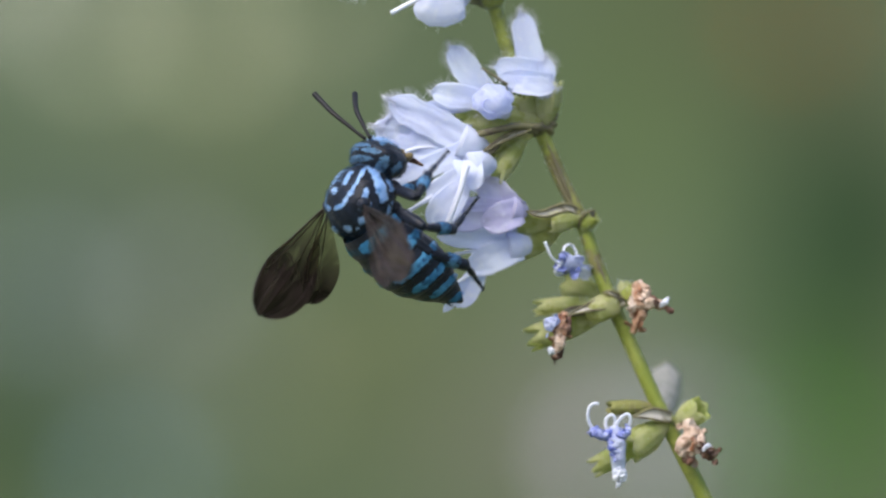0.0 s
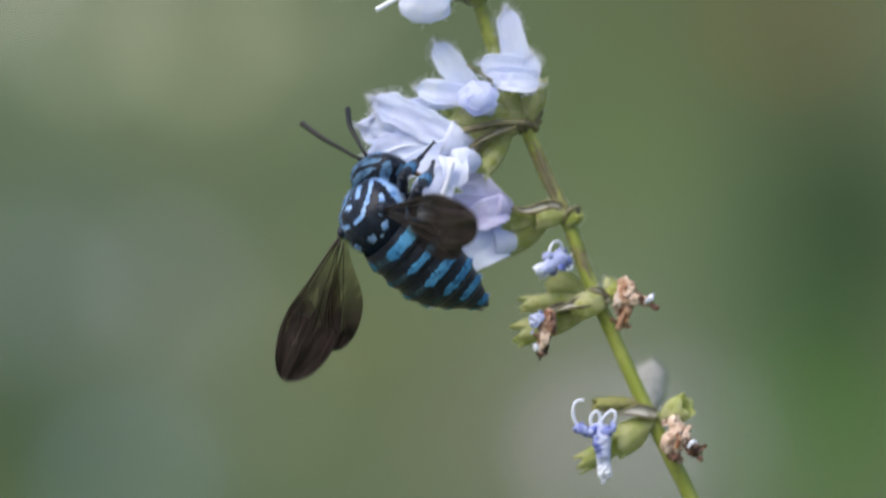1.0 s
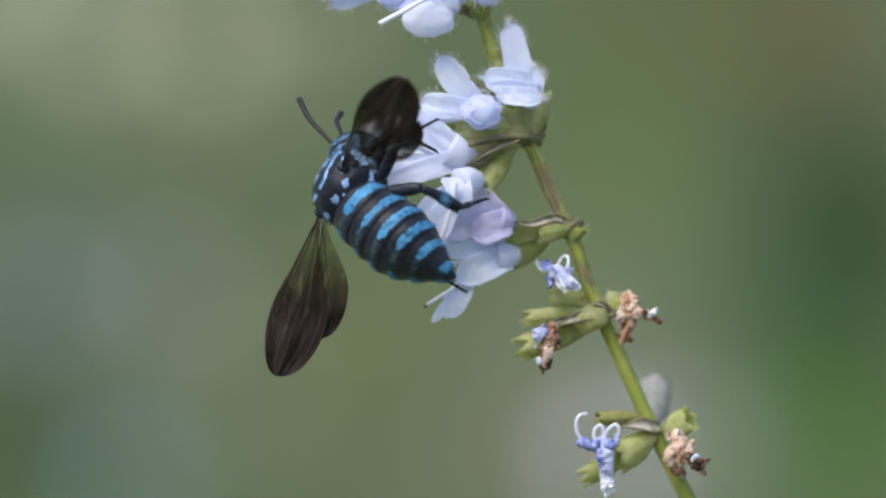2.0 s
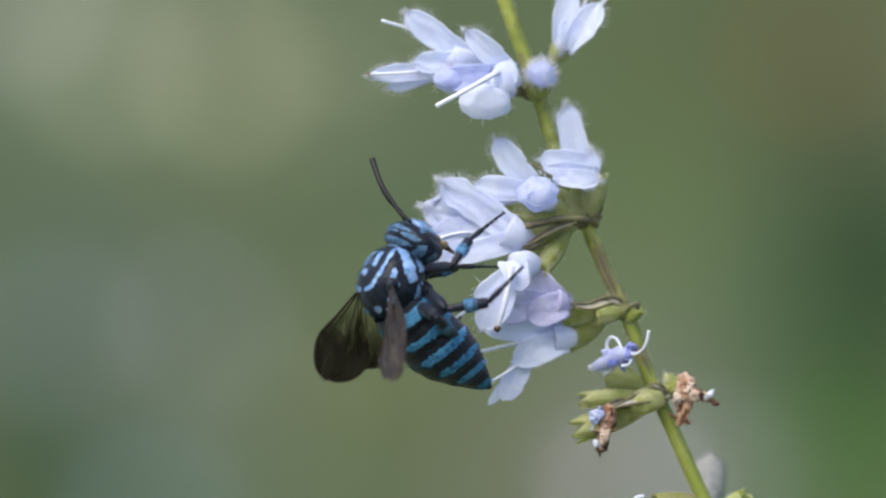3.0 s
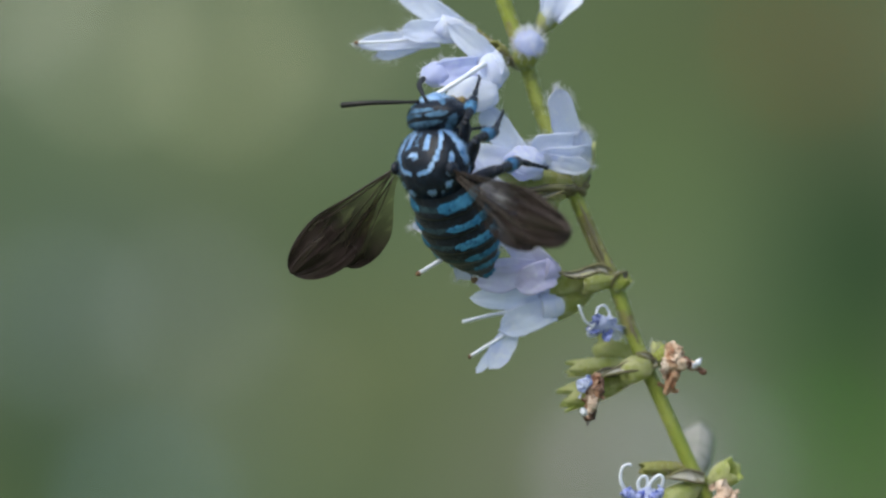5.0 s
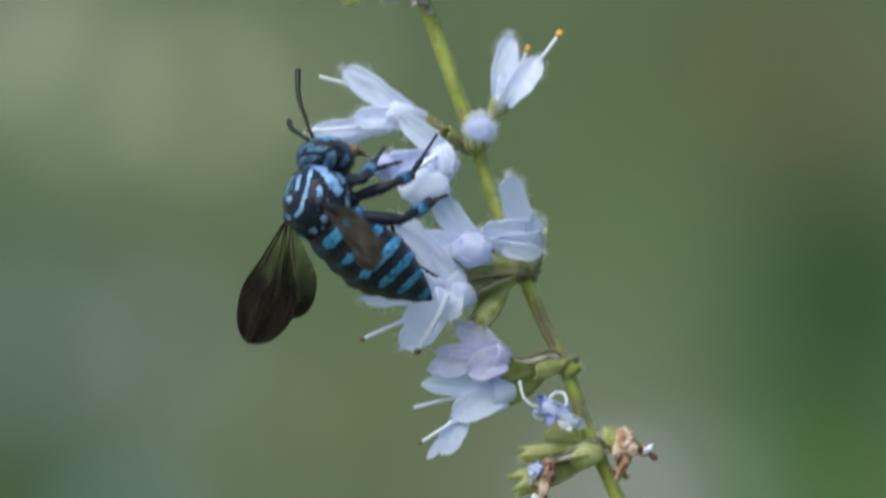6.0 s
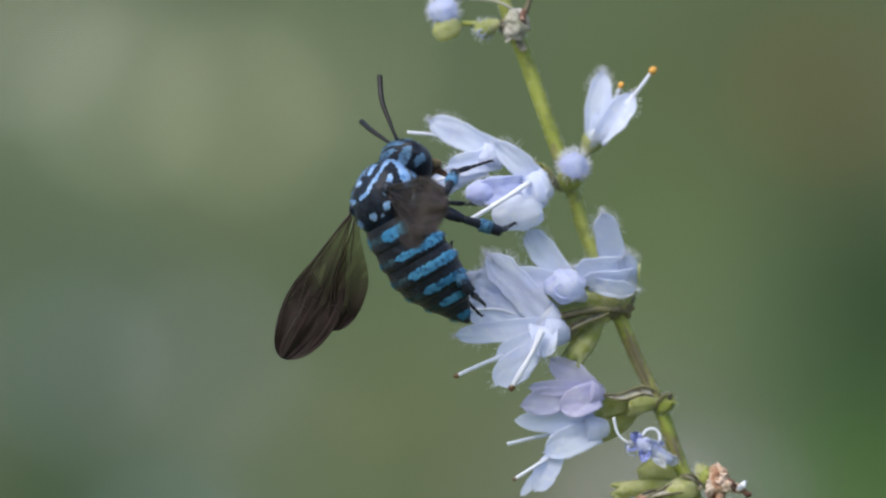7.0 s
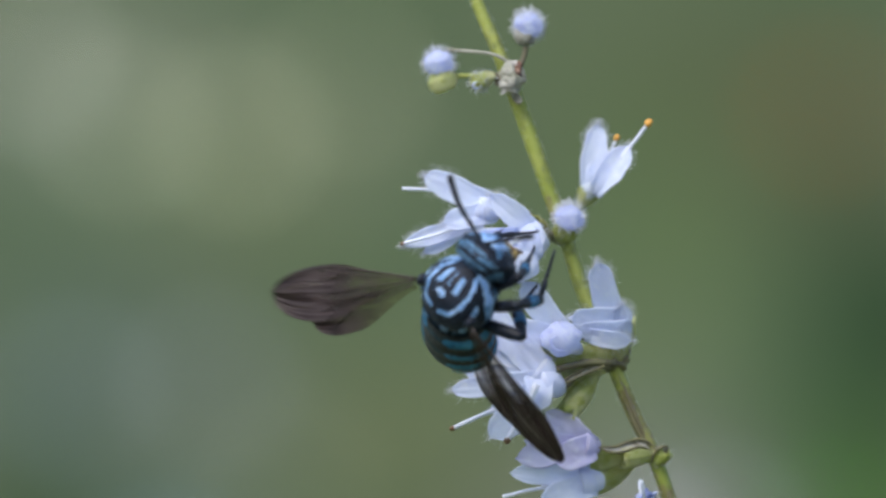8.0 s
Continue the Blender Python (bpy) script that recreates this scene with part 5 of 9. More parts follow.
def motions():
    # the bee's way round the flowers, its wings, feelers and legs
    walk(bee, [
        (0, pose(-0.003084, -0.008425, 0.596708, -178.2, -56.4, -152.0)),
        (0.1, pose(-0.001998, -0.008365, 0.596622, -173.1, -55.3, -154.2)),
        (0.2, pose(-0.000243, -0.008293, 0.596225, -168.3, -54.1, -156.2)),
        (0.3, pose(-0.000457, -0.008221, 0.596219, -163.6, -52.8, -158.0)),
        (0.4, pose(-0.001268, -0.008151, 0.595941, -159.2, -51.4, -159.5)),
        (0.5, pose(-0.001363, -0.008079, 0.595991, -155.0, -49.9, -160.8)),
        (0.6, pose(-0.001626, -0.008014, 0.595729, -141.8, -47.2, -179.4)),
        (0.7, pose(-0.001658, -0.007929, 0.595925, -144.0, -47.2, -176.1)),
        (0.8, pose(-0.001409, -0.007843, 0.596147, -146.1, -47.2, -172.8)),
        (0.9, pose(-0.001308, -0.007759, 0.596270, -148.2, -47.1, -169.5)),
        (1, pose(-0.001182, -0.007680, 0.595655, -150.3, -46.9, -166.3)),
        (1.1, pose(-0.001499, -0.007690, 0.596298, -147.4, -47.3, -170.1)),
        (1.2, pose(-0.002257, -0.007702, 0.596519, -144.4, -47.5, -173.9)),
        (1.75, pose(-0.002830, -0.007761, 0.597564, -127.9, -46.4, 165.1)),
        (2.3, pose(-0.003403, -0.007822, 0.598609, -113.8, -41.6, 146.3)),
        (2.4, pose(-0.003311, -0.008171, 0.598402, -128.7, -54.0, 162.3)),
        (2.5, pose(-0.003694, -0.008520, 0.598763, -155.0, -61.9, -170.2)),
        (2.6, pose(-0.003898, -0.008477, 0.598869, -159.4, -61.0, -167.7)),
        (2.7, pose(-0.004122, -0.008338, 0.597791, -163.5, -59.9, -165.4)),
        (2.8, pose(-0.004514, -0.008310, 0.597415, -167.4, -58.8, -163.4)),
        (2.9, pose(-0.004323, -0.008282, 0.597797, -171.1, -57.6, -161.5)),
        (3, pose(-0.003916, -0.008255, 0.597438, -174.6, -56.4, -159.9)),
        (3.1, pose(-0.003943, -0.008278, 0.597229, -179.1, -55.2, -156.9)),
        (3.2, pose(-0.003780, -0.008302, 0.597071, 176.7, -53.9, -154.2)),
        (3.3, pose(-0.004354, -0.008327, 0.597993, 172.7, -52.5, -151.7)),
        (3.4, pose(-0.004128, -0.008350, 0.598394, 169.0, -50.9, -149.5)),
        (3.5, pose(-0.003884, -0.008198, 0.598990, 160.3, -46.2, -139.5)),
        (3.6, pose(-0.003343, -0.009647, 0.601024, 120.8, -48.5, -101.8)),
        (3.7, pose(-0.002331, -0.011310, 0.602292, 108.9, -43.3, -97.3)),
        (3.8, pose(-0.001244, -0.012643, 0.603005, 98.9, -40.5, -82.1)),
        (3.9, pose(-0.001031, -0.014073, 0.600396, 110.9, -34.4, -88.4)),
        (4, pose(0.000293, -0.014043, 0.600405, 117.2, -33.7, -81.9)),
        (4.1, pose(0.000693, -0.013948, 0.599903, 115.9, -38.4, -77.5)),
        (4.2, pose(0.001519, -0.013861, 0.601043, 114.0, -43.0, -72.7)),
        (4.75, pose(-0.000033, -0.011012, 0.602242, 154.1, -52.2, -107.6)),
        (5.3, pose(-0.001584, -0.008165, 0.603443, -165.4, -43.6, -143.0)),
        (5.4, pose(-0.002094, -0.008344, 0.603634, -164.3, -44.7, -145.5)),
        (5.5, pose(-0.002214, -0.008521, 0.603704, -163.2, -45.9, -148.1)),
        (5.6, pose(-0.003303, -0.008600, 0.604725, -163.7, -44.8, -151.0)),
        (5.7, pose(-0.002826, -0.008675, 0.604902, -164.3, -43.8, -153.8)),
        (5.8, pose(-0.003557, -0.008737, 0.605441, -164.9, -42.7, -156.6)),
        (5.9, pose(-0.003916, -0.008830, 0.604916, -165.6, -41.7, -159.3)),
        (6, pose(-0.004515, -0.008897, 0.605530, -166.3, -40.8, -162.0)),
        (6.1, pose(-0.004142, -0.008450, 0.605501, -161.1, -40.2, -166.8)),
        (6.2, pose(-0.005436, -0.007997, 0.605970, -156.1, -39.4, -171.4)),
        (6.3, pose(-0.005470, -0.007547, 0.605763, -151.2, -38.2, -175.8)),
        (6.4, pose(-0.005518, -0.007568, 0.605709, -151.2, -34.5, -173.7)),
        (6.5, pose(-0.006740, -0.007600, 0.604979, -151.1, -30.8, -171.8)),
        (6.6, pose(-0.007374, -0.007583, 0.604820, -150.8, -36.4, -173.0)),
        (6.7, pose(-0.006054, -0.007552, 0.606997, -150.3, -42.0, -174.4)),
        (6.8, pose(-0.004819, -0.007534, 0.607527, -149.6, -47.6, -175.9)),
        (6.9, pose(-0.005340, -0.007519, 0.607925, -148.6, -53.1, -177.8)),
        (7, pose(-0.006244, -0.007503, 0.608107, -147.0, -58.6, 179.8)),
        (7.1, pose(-0.005852, -0.007754, 0.606937, -145.3, -57.8, 179.5)),
        (7.2, pose(-0.005839, -0.008001, 0.607807, -143.7, -56.9, 179.3)),
        (7.3, pose(-0.006252, -0.008267, 0.607980, -163.1, -61.4, -158.5)),
        (7.4, pose(-0.004968, -0.008506, 0.608240, 174.0, -61.4, -132.9)),
        (7.5, pose(-0.004207, -0.010343, 0.609118, 125.8, -52.9, -95.9)),
        (7.6, pose(-0.004545, -0.012308, 0.609570, 119.4, -52.5, -93.8)),
        (7.7, pose(-0.003122, -0.014115, 0.607574, 123.6, -32.4, -91.2)),
        (7.8, pose(-0.001217, -0.013992, 0.605783, 137.9, -30.1, -95.2)),
        (7.9, pose(-0.000873, -0.013939, 0.605935, 137.0, -30.8, -97.1)),
        (8, pose(-0.001683, -0.013864, 0.605429, 136.1, -31.6, -99.1))])
    walk(abdomen, [
        (0, pose(-0.000028, 0.000095, 0.000228, 0.0, -12.0, 5.1)),
        (0.5, pose(-0.000024, -0.000055, 0.000223, 0.0, -11.7, -2.9)),
        (1, pose(-0.000012, 0.000022, 0.000161, 0.0, -8.4, 1.2)),
        (1.75, pose(-0.000006, 0.000107, 0.000025, 0.0, -1.3, 5.6)),
        (2.3, pose(-0.000016, 0.000169, -0.000075, 0.0, 3.9, 8.9)),
        (2.5, pose(-0.000013, 0.000082, 0.000151, 0.0, -7.9, 4.3)),
        (3, pose(-0.000014, 0.000006, 0.000176, 0.0, -9.2, 0.3)),
        (3.5, pose(-0.000012, 0.000154, -0.000049, 0.0, 2.6, 8.0)),
        (3.7, pose(-0.000011, 0.000155, 0.000019, 0.0, -1.0, 8.1)),
        (4, pose(-0.000012, -0.000109, -0.000123, 0.0, 6.4, -5.7)),
        (4.2, pose(-0.000007, -0.000121, 0.000003, 0.0, -0.1, -6.3)),
        (4.75, pose(-0.000008, -0.000110, -0.000071, 0.0, 3.7, -5.7)),
        (5.3, pose(-0.000014, -0.000098, -0.000145, 0.0, 7.6, -5.1)),
        (5.5, pose(-0.000013, 0.000067, -0.000151, 0.0, 7.9, 3.5)),
        (6, pose(-0.000006, 0.000080, -0.000078, 0.0, 4.1, 4.2)),
        (6.5, pose(-0.000001, -0.000054, 0.000011, 0.0, -0.5, -2.8)),
        (7, pose(-0.000004, -0.000085, 0.000032, 0.0, -1.7, -4.5)),
        (7.2, pose(-0.000002, 0.000058, -0.000018, 0.0, 1.0, 3.0)),
        (7.5, pose(-0.000016, 0.000175, -0.000058, 0.0, 3.0, 9.2)),
        (7.8, pose(-0.000013, -0.000171, -0.000014, 0.0, 0.7, -8.9)),
        (8, pose(-0.000015, -0.000178, -0.000025, 0.0, 1.3, -9.3))])
    walk(head, [
        (0, pose(0.000052, -0.000026, 0.000038, 0.0, 2.3, 1.6)),
        (0.5, pose(0.000009, -0.000360, -0.000045, 0.0, -2.5, 20.2)),
        (1, pose(0.000079, -0.000107, 0.000054, 0.0, 3.2, 6.7)),
        (1.75, pose(-0.000068, -0.000111, -0.000061, 0.0, -3.4, 6.0)),
        (2.3, pose(-0.000167, -0.000112, -0.000155, 0.0, -8.2, 5.5)),
        (2.5, pose(-0.000107, 0.000110, -0.000096, 0.0, -5.3, -5.7)),
        (3, pose(0.000227, 0.000222, 0.000130, 0.0, 8.3, -16.2)),
        (3.5, pose(0.000265, 0.000049, 0.000166, 0.0, 11.1, -3.8)),
        (3.7, pose(-0.000074, 0.000053, -0.000063, 0.0, -3.5, -2.8)),
        (4, pose(-0.000086, -0.000380, -0.000134, 0.0, -7.2, 19.5)),
        (4.2, pose(-0.000141, -0.000477, -0.000227, 0.0, -11.7, 22.9)),
        (4.75, pose(-0.000217, -0.000293, -0.000245, 0.0, -12.5, 13.6)),
        (5.3, pose(-0.000263, -0.000097, -0.000262, 0.0, -13.3, 4.4)),
        (5.5, pose(-0.000205, -0.000155, -0.000201, 0.0, -10.5, 7.4)),
        (6, pose(0.000189, 0.000014, 0.000127, 0.0, 8.1, -1.0)),
        (6.5, pose(0.000248, 0.000032, 0.000159, 0.0, 10.5, -2.5)),
        (7, pose(0.000305, -0.000160, 0.000178, 0.0, 12.0, 13.2)),
        (7.2, pose(0.000088, -0.000012, 0.000064, 0.0, 3.9, 0.8)),
        (7.5, pose(-0.000112, -0.000137, -0.000104, 0.0, -5.7, 7.1)),
        (7.8, pose(0.000120, -0.000068, 0.000083, 0.0, 5.1, 4.5)),
        (8, pose(0.000083, -0.000094, 0.000057, 0.0, 3.4, 5.9))])
    walk(left_wing, [
        (0, pose(0.000550, 0.002450, 0.000680, -14.7, -23.3, 123.6)),
        (0.1, pose(0.000550, 0.002450, 0.000680, -16.5, -39.9, 126.4)),
        (0.2, pose(0.000550, 0.002450, 0.000680, -31.8, -53.5, 143.6)),
        (0.3, pose(0.000550, 0.002450, 0.000680, -29.0, -61.5, 140.1)),
        (0.4, pose(0.000550, 0.002450, 0.000680, -24.4, -64.2, 134.6)),
        (0.5, pose(0.000550, 0.002450, 0.000680, -14.0, -36.1, 124.6)),
        (0.6, pose(0.000550, 0.002450, 0.000680, -54.8, -62.3, 159.5)),
        (0.7, pose(0.000550, 0.002450, 0.000680, -51.9, -60.9, 159.9)),
        (0.8, pose(0.000550, 0.002450, 0.000680, -22.6, -23.4, 124.4)),
        (0.9, pose(0.000550, 0.002450, 0.000680, -38.1, -67.2, 146.0)),
        (1, pose(0.000550, 0.002450, 0.000680, -15.9, -28.4, 122.0)),
        (1.1, pose(0.000550, 0.002450, 0.000680, -13.7, -23.5, 115.7)),
        (1.2, pose(0.000550, 0.002450, 0.000680, -22.5, -19.3, 123.6)),
        (1.75, pose(0.000550, 0.002450, 0.000680, -30.2, -14.1, 114.3)),
        (2.3, pose(0.000550, 0.002450, 0.000680, -63.6, -45.9, 150.8)),
        (2.4, pose(0.000550, 0.002450, 0.000680, -62.2, -48.8, 162.6)),
        (2.5, pose(0.000550, 0.002450, 0.000680, -23.5, -25.0, 122.9)),
        (2.6, pose(0.000550, 0.002450, 0.000680, -12.6, -12.6, 110.4)),
        (2.7, pose(0.000550, 0.002450, 0.000680, -28.8, -9.3, 126.6)),
        (2.8, pose(0.000550, 0.002450, 0.000680, -31.7, -2.3, 126.9)),
        (2.9, pose(0.000550, 0.002450, 0.000680, -29.2, -7.4, 125.9)),
        (3, pose(0.000550, 0.002450, 0.000680, -22.2, -9.8, 120.5)),
        (3.1, pose(0.000550, 0.002450, 0.000680, -25.5, -10.3, 124.3)),
        (3.2, pose(0.000550, 0.002450, 0.000680, -21.4, -13.8, 123.7)),
        (3.3, pose(0.000550, 0.002450, 0.000680, -14.0, -15.0, 120.8)),
        (3.4, pose(0.000550, 0.002450, 0.000680, -0.2, -22.6, 114.4)),
        (3.5, pose(0.000550, 0.002450, 0.000680, 24.0, -23.2, 105.0)),
        (3.6, pose(0.000550, 0.002450, 0.000680, 38.0, -28.5, 110.2)),
        (3.7, pose(0.000550, 0.002450, 0.000680, 45.2, -32.1, 114.5)),
        (3.8, pose(0.000550, 0.002450, 0.000680, 34.3, -32.0, 118.9)),
        (3.9, pose(0.000550, 0.002450, 0.000680, 53.6, -29.9, 104.0)),
        (4, pose(0.000550, 0.002450, 0.000680, 57.7, -35.7, 105.7)),
        (4.1, pose(0.000550, 0.002450, 0.000680, 30.2, -38.9, 117.9)),
        (4.2, pose(0.000550, 0.002450, 0.000680, 30.0, -33.3, 112.0)),
        (4.75, pose(0.000550, 0.002450, 0.000680, 12.5, -25.3, 114.9)),
        (5.3, pose(0.000550, 0.002450, 0.000680, 0.7, -21.3, 124.1)),
        (5.4, pose(0.000550, 0.002450, 0.000680, 0.5, -17.5, 122.0)),
        (5.5, pose(0.000550, 0.002450, 0.000680, -3.0, -21.6, 123.2)),
        (5.6, pose(0.000550, 0.002450, 0.000680, -9.8, -13.1, 127.7)),
        (5.7, pose(0.000550, 0.002450, 0.000680, 3.1, -11.2, 112.8)),
        (5.8, pose(0.000550, 0.002450, 0.000680, -4.0, -14.7, 116.3)),
        (5.9, pose(0.000550, 0.002450, 0.000680, -12.2, -24.1, 121.9)),
        (6, pose(0.000550, 0.002450, 0.000680, -14.7, -25.2, 120.5)),
        (6.1, pose(0.000550, 0.002450, 0.000680, -15.4, -25.3, 117.8)),
        (6.2, pose(0.000550, 0.002450, 0.000680, -29.3, -16.3, 127.5)),
        (6.3, pose(0.000550, 0.002450, 0.000680, -29.7, -14.9, 124.4)),
        (6.4, pose(0.000550, 0.002450, 0.000680, -23.2, -16.5, 120.0)),
        (6.5, pose(0.000550, 0.002450, 0.000680, -28.3, -19.6, 129.7)),
        (6.6, pose(0.000550, 0.002450, 0.000680, -25.5, -12.6, 122.7)),
        (6.7, pose(0.000550, 0.002450, 0.000680, -23.0, -25.8, 120.3)),
        (6.8, pose(0.000550, 0.002450, 0.000680, -18.2, -37.7, 114.4)),
        (6.9, pose(0.000550, 0.002450, 0.000680, -24.2, -31.3, 118.9)),
        (7, pose(0.000550, 0.002450, 0.000680, -33.6, -35.2, 130.1)),
        (7.1, pose(0.000550, 0.002450, 0.000680, -29.1, -25.3, 123.8)),
        (7.2, pose(0.000550, 0.002450, 0.000680, -28.0, -21.6, 122.5)),
        (7.3, pose(0.000550, 0.002450, 0.000680, -20.6, -27.1, 128.5)),
        (7.4, pose(0.000550, 0.002450, 0.000680, -2.2, -31.3, 121.1)),
        (7.5, pose(0.000550, 0.002450, 0.000680, 27.3, -43.4, 124.2)),
        (7.6, pose(0.000550, 0.002450, 0.000680, 20.2, -29.1, 120.1)),
        (7.7, pose(0.000550, 0.002450, 0.000680, 45.1, -33.4, 115.4)),
        (7.8, pose(0.000550, 0.002450, 0.000680, 84.6, -51.6, 57.2)),
        (7.9, pose(0.000550, 0.002450, 0.000680, 85.4, -57.8, 57.1)),
        (8, pose(0.000550, 0.002450, 0.000680, 59.5, -34.6, 113.5))])
    walk(right_wing, [
        (0, pose(0.000550, -0.002450, 0.000680, -37.4, -21.2, -101.4)),
        (0.1, pose(0.000550, -0.002450, 0.000680, -32.3, -19.9, -100.6)),
        (0.2, pose(0.000550, -0.002450, 0.000680, -24.7, -18.6, -100.0)),
        (0.3, pose(0.000550, -0.002450, 0.000680, -20.1, -17.1, -99.9)),
        (0.4, pose(0.000550, -0.002450, 0.000680, -16.7, -15.4, -100.1)),
        (0.5, pose(0.000550, -0.002450, 0.000680, -13.9, -13.4, -100.6)),
        (0.6, pose(0.000550, -0.002450, 0.000680, -10.2, -12.0, -113.5)),
        (0.7, pose(0.000550, -0.002450, 0.000680, -11.4, -13.3, -111.6)),
        (0.8, pose(0.000550, -0.002450, 0.000680, -12.9, -14.8, -109.6)),
        (0.9, pose(0.000550, -0.002450, 0.000680, -14.3, -16.3, -107.7)),
        (1, pose(0.000550, -0.002450, 0.000680, -15.5, -17.7, -105.6)),
        (1.1, pose(0.000550, -0.002450, 0.000680, -47.0, -22.5, -106.4)),
        (1.2, pose(0.000550, -0.002450, 0.000680, -66.6, -34.8, -105.9)),
        (1.75, pose(0.000550, -0.002450, 0.000680, -7.7, -10.2, -105.4)),
        (2.3, pose(0.000550, -0.002450, 0.000680, 52.0, -15.4, -95.8)),
        (2.4, pose(0.000550, -0.002450, 0.000680, 56.3, -22.5, -100.2)),
        (2.45, pose(0.000550, -0.002450, 0.000680, -7.5, -24.6, -102.5)),
        (2.5, pose(0.000550, -0.002450, 0.000680, -18.1, -25.4, -105.5)),
        (2.6, pose(0.000550, -0.002450, 0.000680, -21.6, -26.8, -106.0)),
        (2.7, pose(0.000550, -0.002450, 0.000680, -25.8, -28.2, -106.4)),
        (2.8, pose(0.000550, -0.002450, 0.000680, -30.8, -29.8, -106.9)),
        (2.9, pose(0.000550, -0.002450, 0.000680, -36.5, -31.5, -107.4)),
        (3, pose(0.000550, -0.002450, 0.000680, -43.1, -33.3, -108.0)),
        (3.1, pose(0.000550, -0.002450, 0.000680, -30.3, -31.6, -104.9)),
        (3.2, pose(0.000550, -0.002450, 0.000680, -32.3, -29.4, -101.7)),
        (3.3, pose(0.000550, -0.002450, 0.000680, -34.1, -27.1, -98.9)),
        (3.4, pose(0.000550, -0.002450, 0.000680, -36.0, -24.7, -96.1)),
        (3.5, pose(0.000550, -0.002450, 0.000680, -39.5, -23.0, -86.8)),
        (3.6, pose(0.000550, -0.002450, 0.000680, -14.7, -14.9, -102.9)),
        (3.7, pose(0.000550, -0.002450, 0.000680, -33.7, -15.9, -97.4)),
        (3.8, pose(0.000550, -0.002450, 0.000680, -27.1, -16.6, -92.2)),
        (3.9, pose(0.000550, -0.002450, 0.000680, -24.5, -16.5, -104.3)),
        (4, pose(0.000550, -0.002450, 0.000680, -19.1, -10.4, -111.1)),
        (4.1, pose(0.000550, -0.002450, 0.000680, -20.3, -9.6, -109.3)),
        (4.2, pose(0.000550, -0.002450, 0.000680, -21.3, -8.8, -108.5)),
        (4.75, pose(0.000550, -0.002450, 0.000680, -26.0, -13.8, -105.3)),
        (5.3, pose(0.000550, -0.002450, 0.000680, -18.7, -22.0, -101.5)),
        (5.4, pose(0.000550, -0.002450, 0.000680, -13.2, -22.8, -101.5)),
        (5.5, pose(0.000550, -0.002450, 0.000680, -8.2, -23.6, -101.6)),
        (5.6, pose(0.000550, -0.002450, 0.000680, -13.5, -23.4, -101.9)),
        (5.7, pose(0.000550, -0.002450, 0.000680, -17.2, -23.2, -101.9)),
        (5.8, pose(0.000550, -0.002450, 0.000680, -21.0, -22.9, -102.1)),
        (5.9, pose(0.000550, -0.002450, 0.000680, -25.2, -22.4, -102.1)),
        (6, pose(0.000550, -0.002450, 0.000680, -25.5, -21.8, -102.2)),
        (6.1, pose(0.000550, -0.002450, 0.000680, -24.1, -24.0, -105.0)),
        (6.2, pose(0.000550, -0.002450, 0.000680, -19.2, -26.0, -108.1)),
        (6.3, pose(0.000550, -0.002450, 0.000680, -11.0, -28.2, -111.1)),
        (6.4, pose(0.000550, -0.002450, 0.000680, -14.1, -27.8, -110.1)),
        (6.5, pose(0.000550, -0.002450, 0.000680, -9.8, -27.3, -109.5)),
        (6.6, pose(0.000550, -0.002450, 0.000680, -17.5, -25.1, -109.2)),
        (6.7, pose(0.000550, -0.002450, 0.000680, -22.4, -23.3, -108.9)),
        (6.8, pose(0.000550, -0.002450, 0.000680, -25.2, -21.6, -108.3)),
        (6.9, pose(0.000550, -0.002450, 0.000680, -30.9, -19.8, -107.7)),
        (7, pose(0.000550, -0.002450, 0.000680, -34.6, -18.0, -106.9)),
        (7.1, pose(0.000550, -0.002450, 0.000680, -37.1, -17.7, -106.6)),
        (7.2, pose(0.000550, -0.002450, 0.000680, -38.7, -17.4, -106.4)),
        (7.3, pose(0.000550, -0.002450, 0.000680, -29.1, -20.7, -108.0)),
        (7.4, pose(0.000550, -0.002450, 0.000680, -16.8, -22.0, -112.0)),
        (7.5, pose(0.000550, -0.002450, 0.000680, -13.0, -12.6, -96.0)),
        (7.6, pose(0.000550, -0.002450, 0.000680, -9.9, -10.9, -106.8)),
        (7.7, pose(0.000550, -0.002450, 0.000680, -15.3, -15.3, -102.1)),
        (7.8, pose(0.000550, -0.002450, 0.000680, -33.2, -19.3, -83.9)),
        (7.9, pose(0.000550, -0.002450, 0.000680, -25.7, -0.5, -142.2)),
        (8, pose(0.000550, -0.002450, 0.000680, -17.4, -1.3, -136.6))])
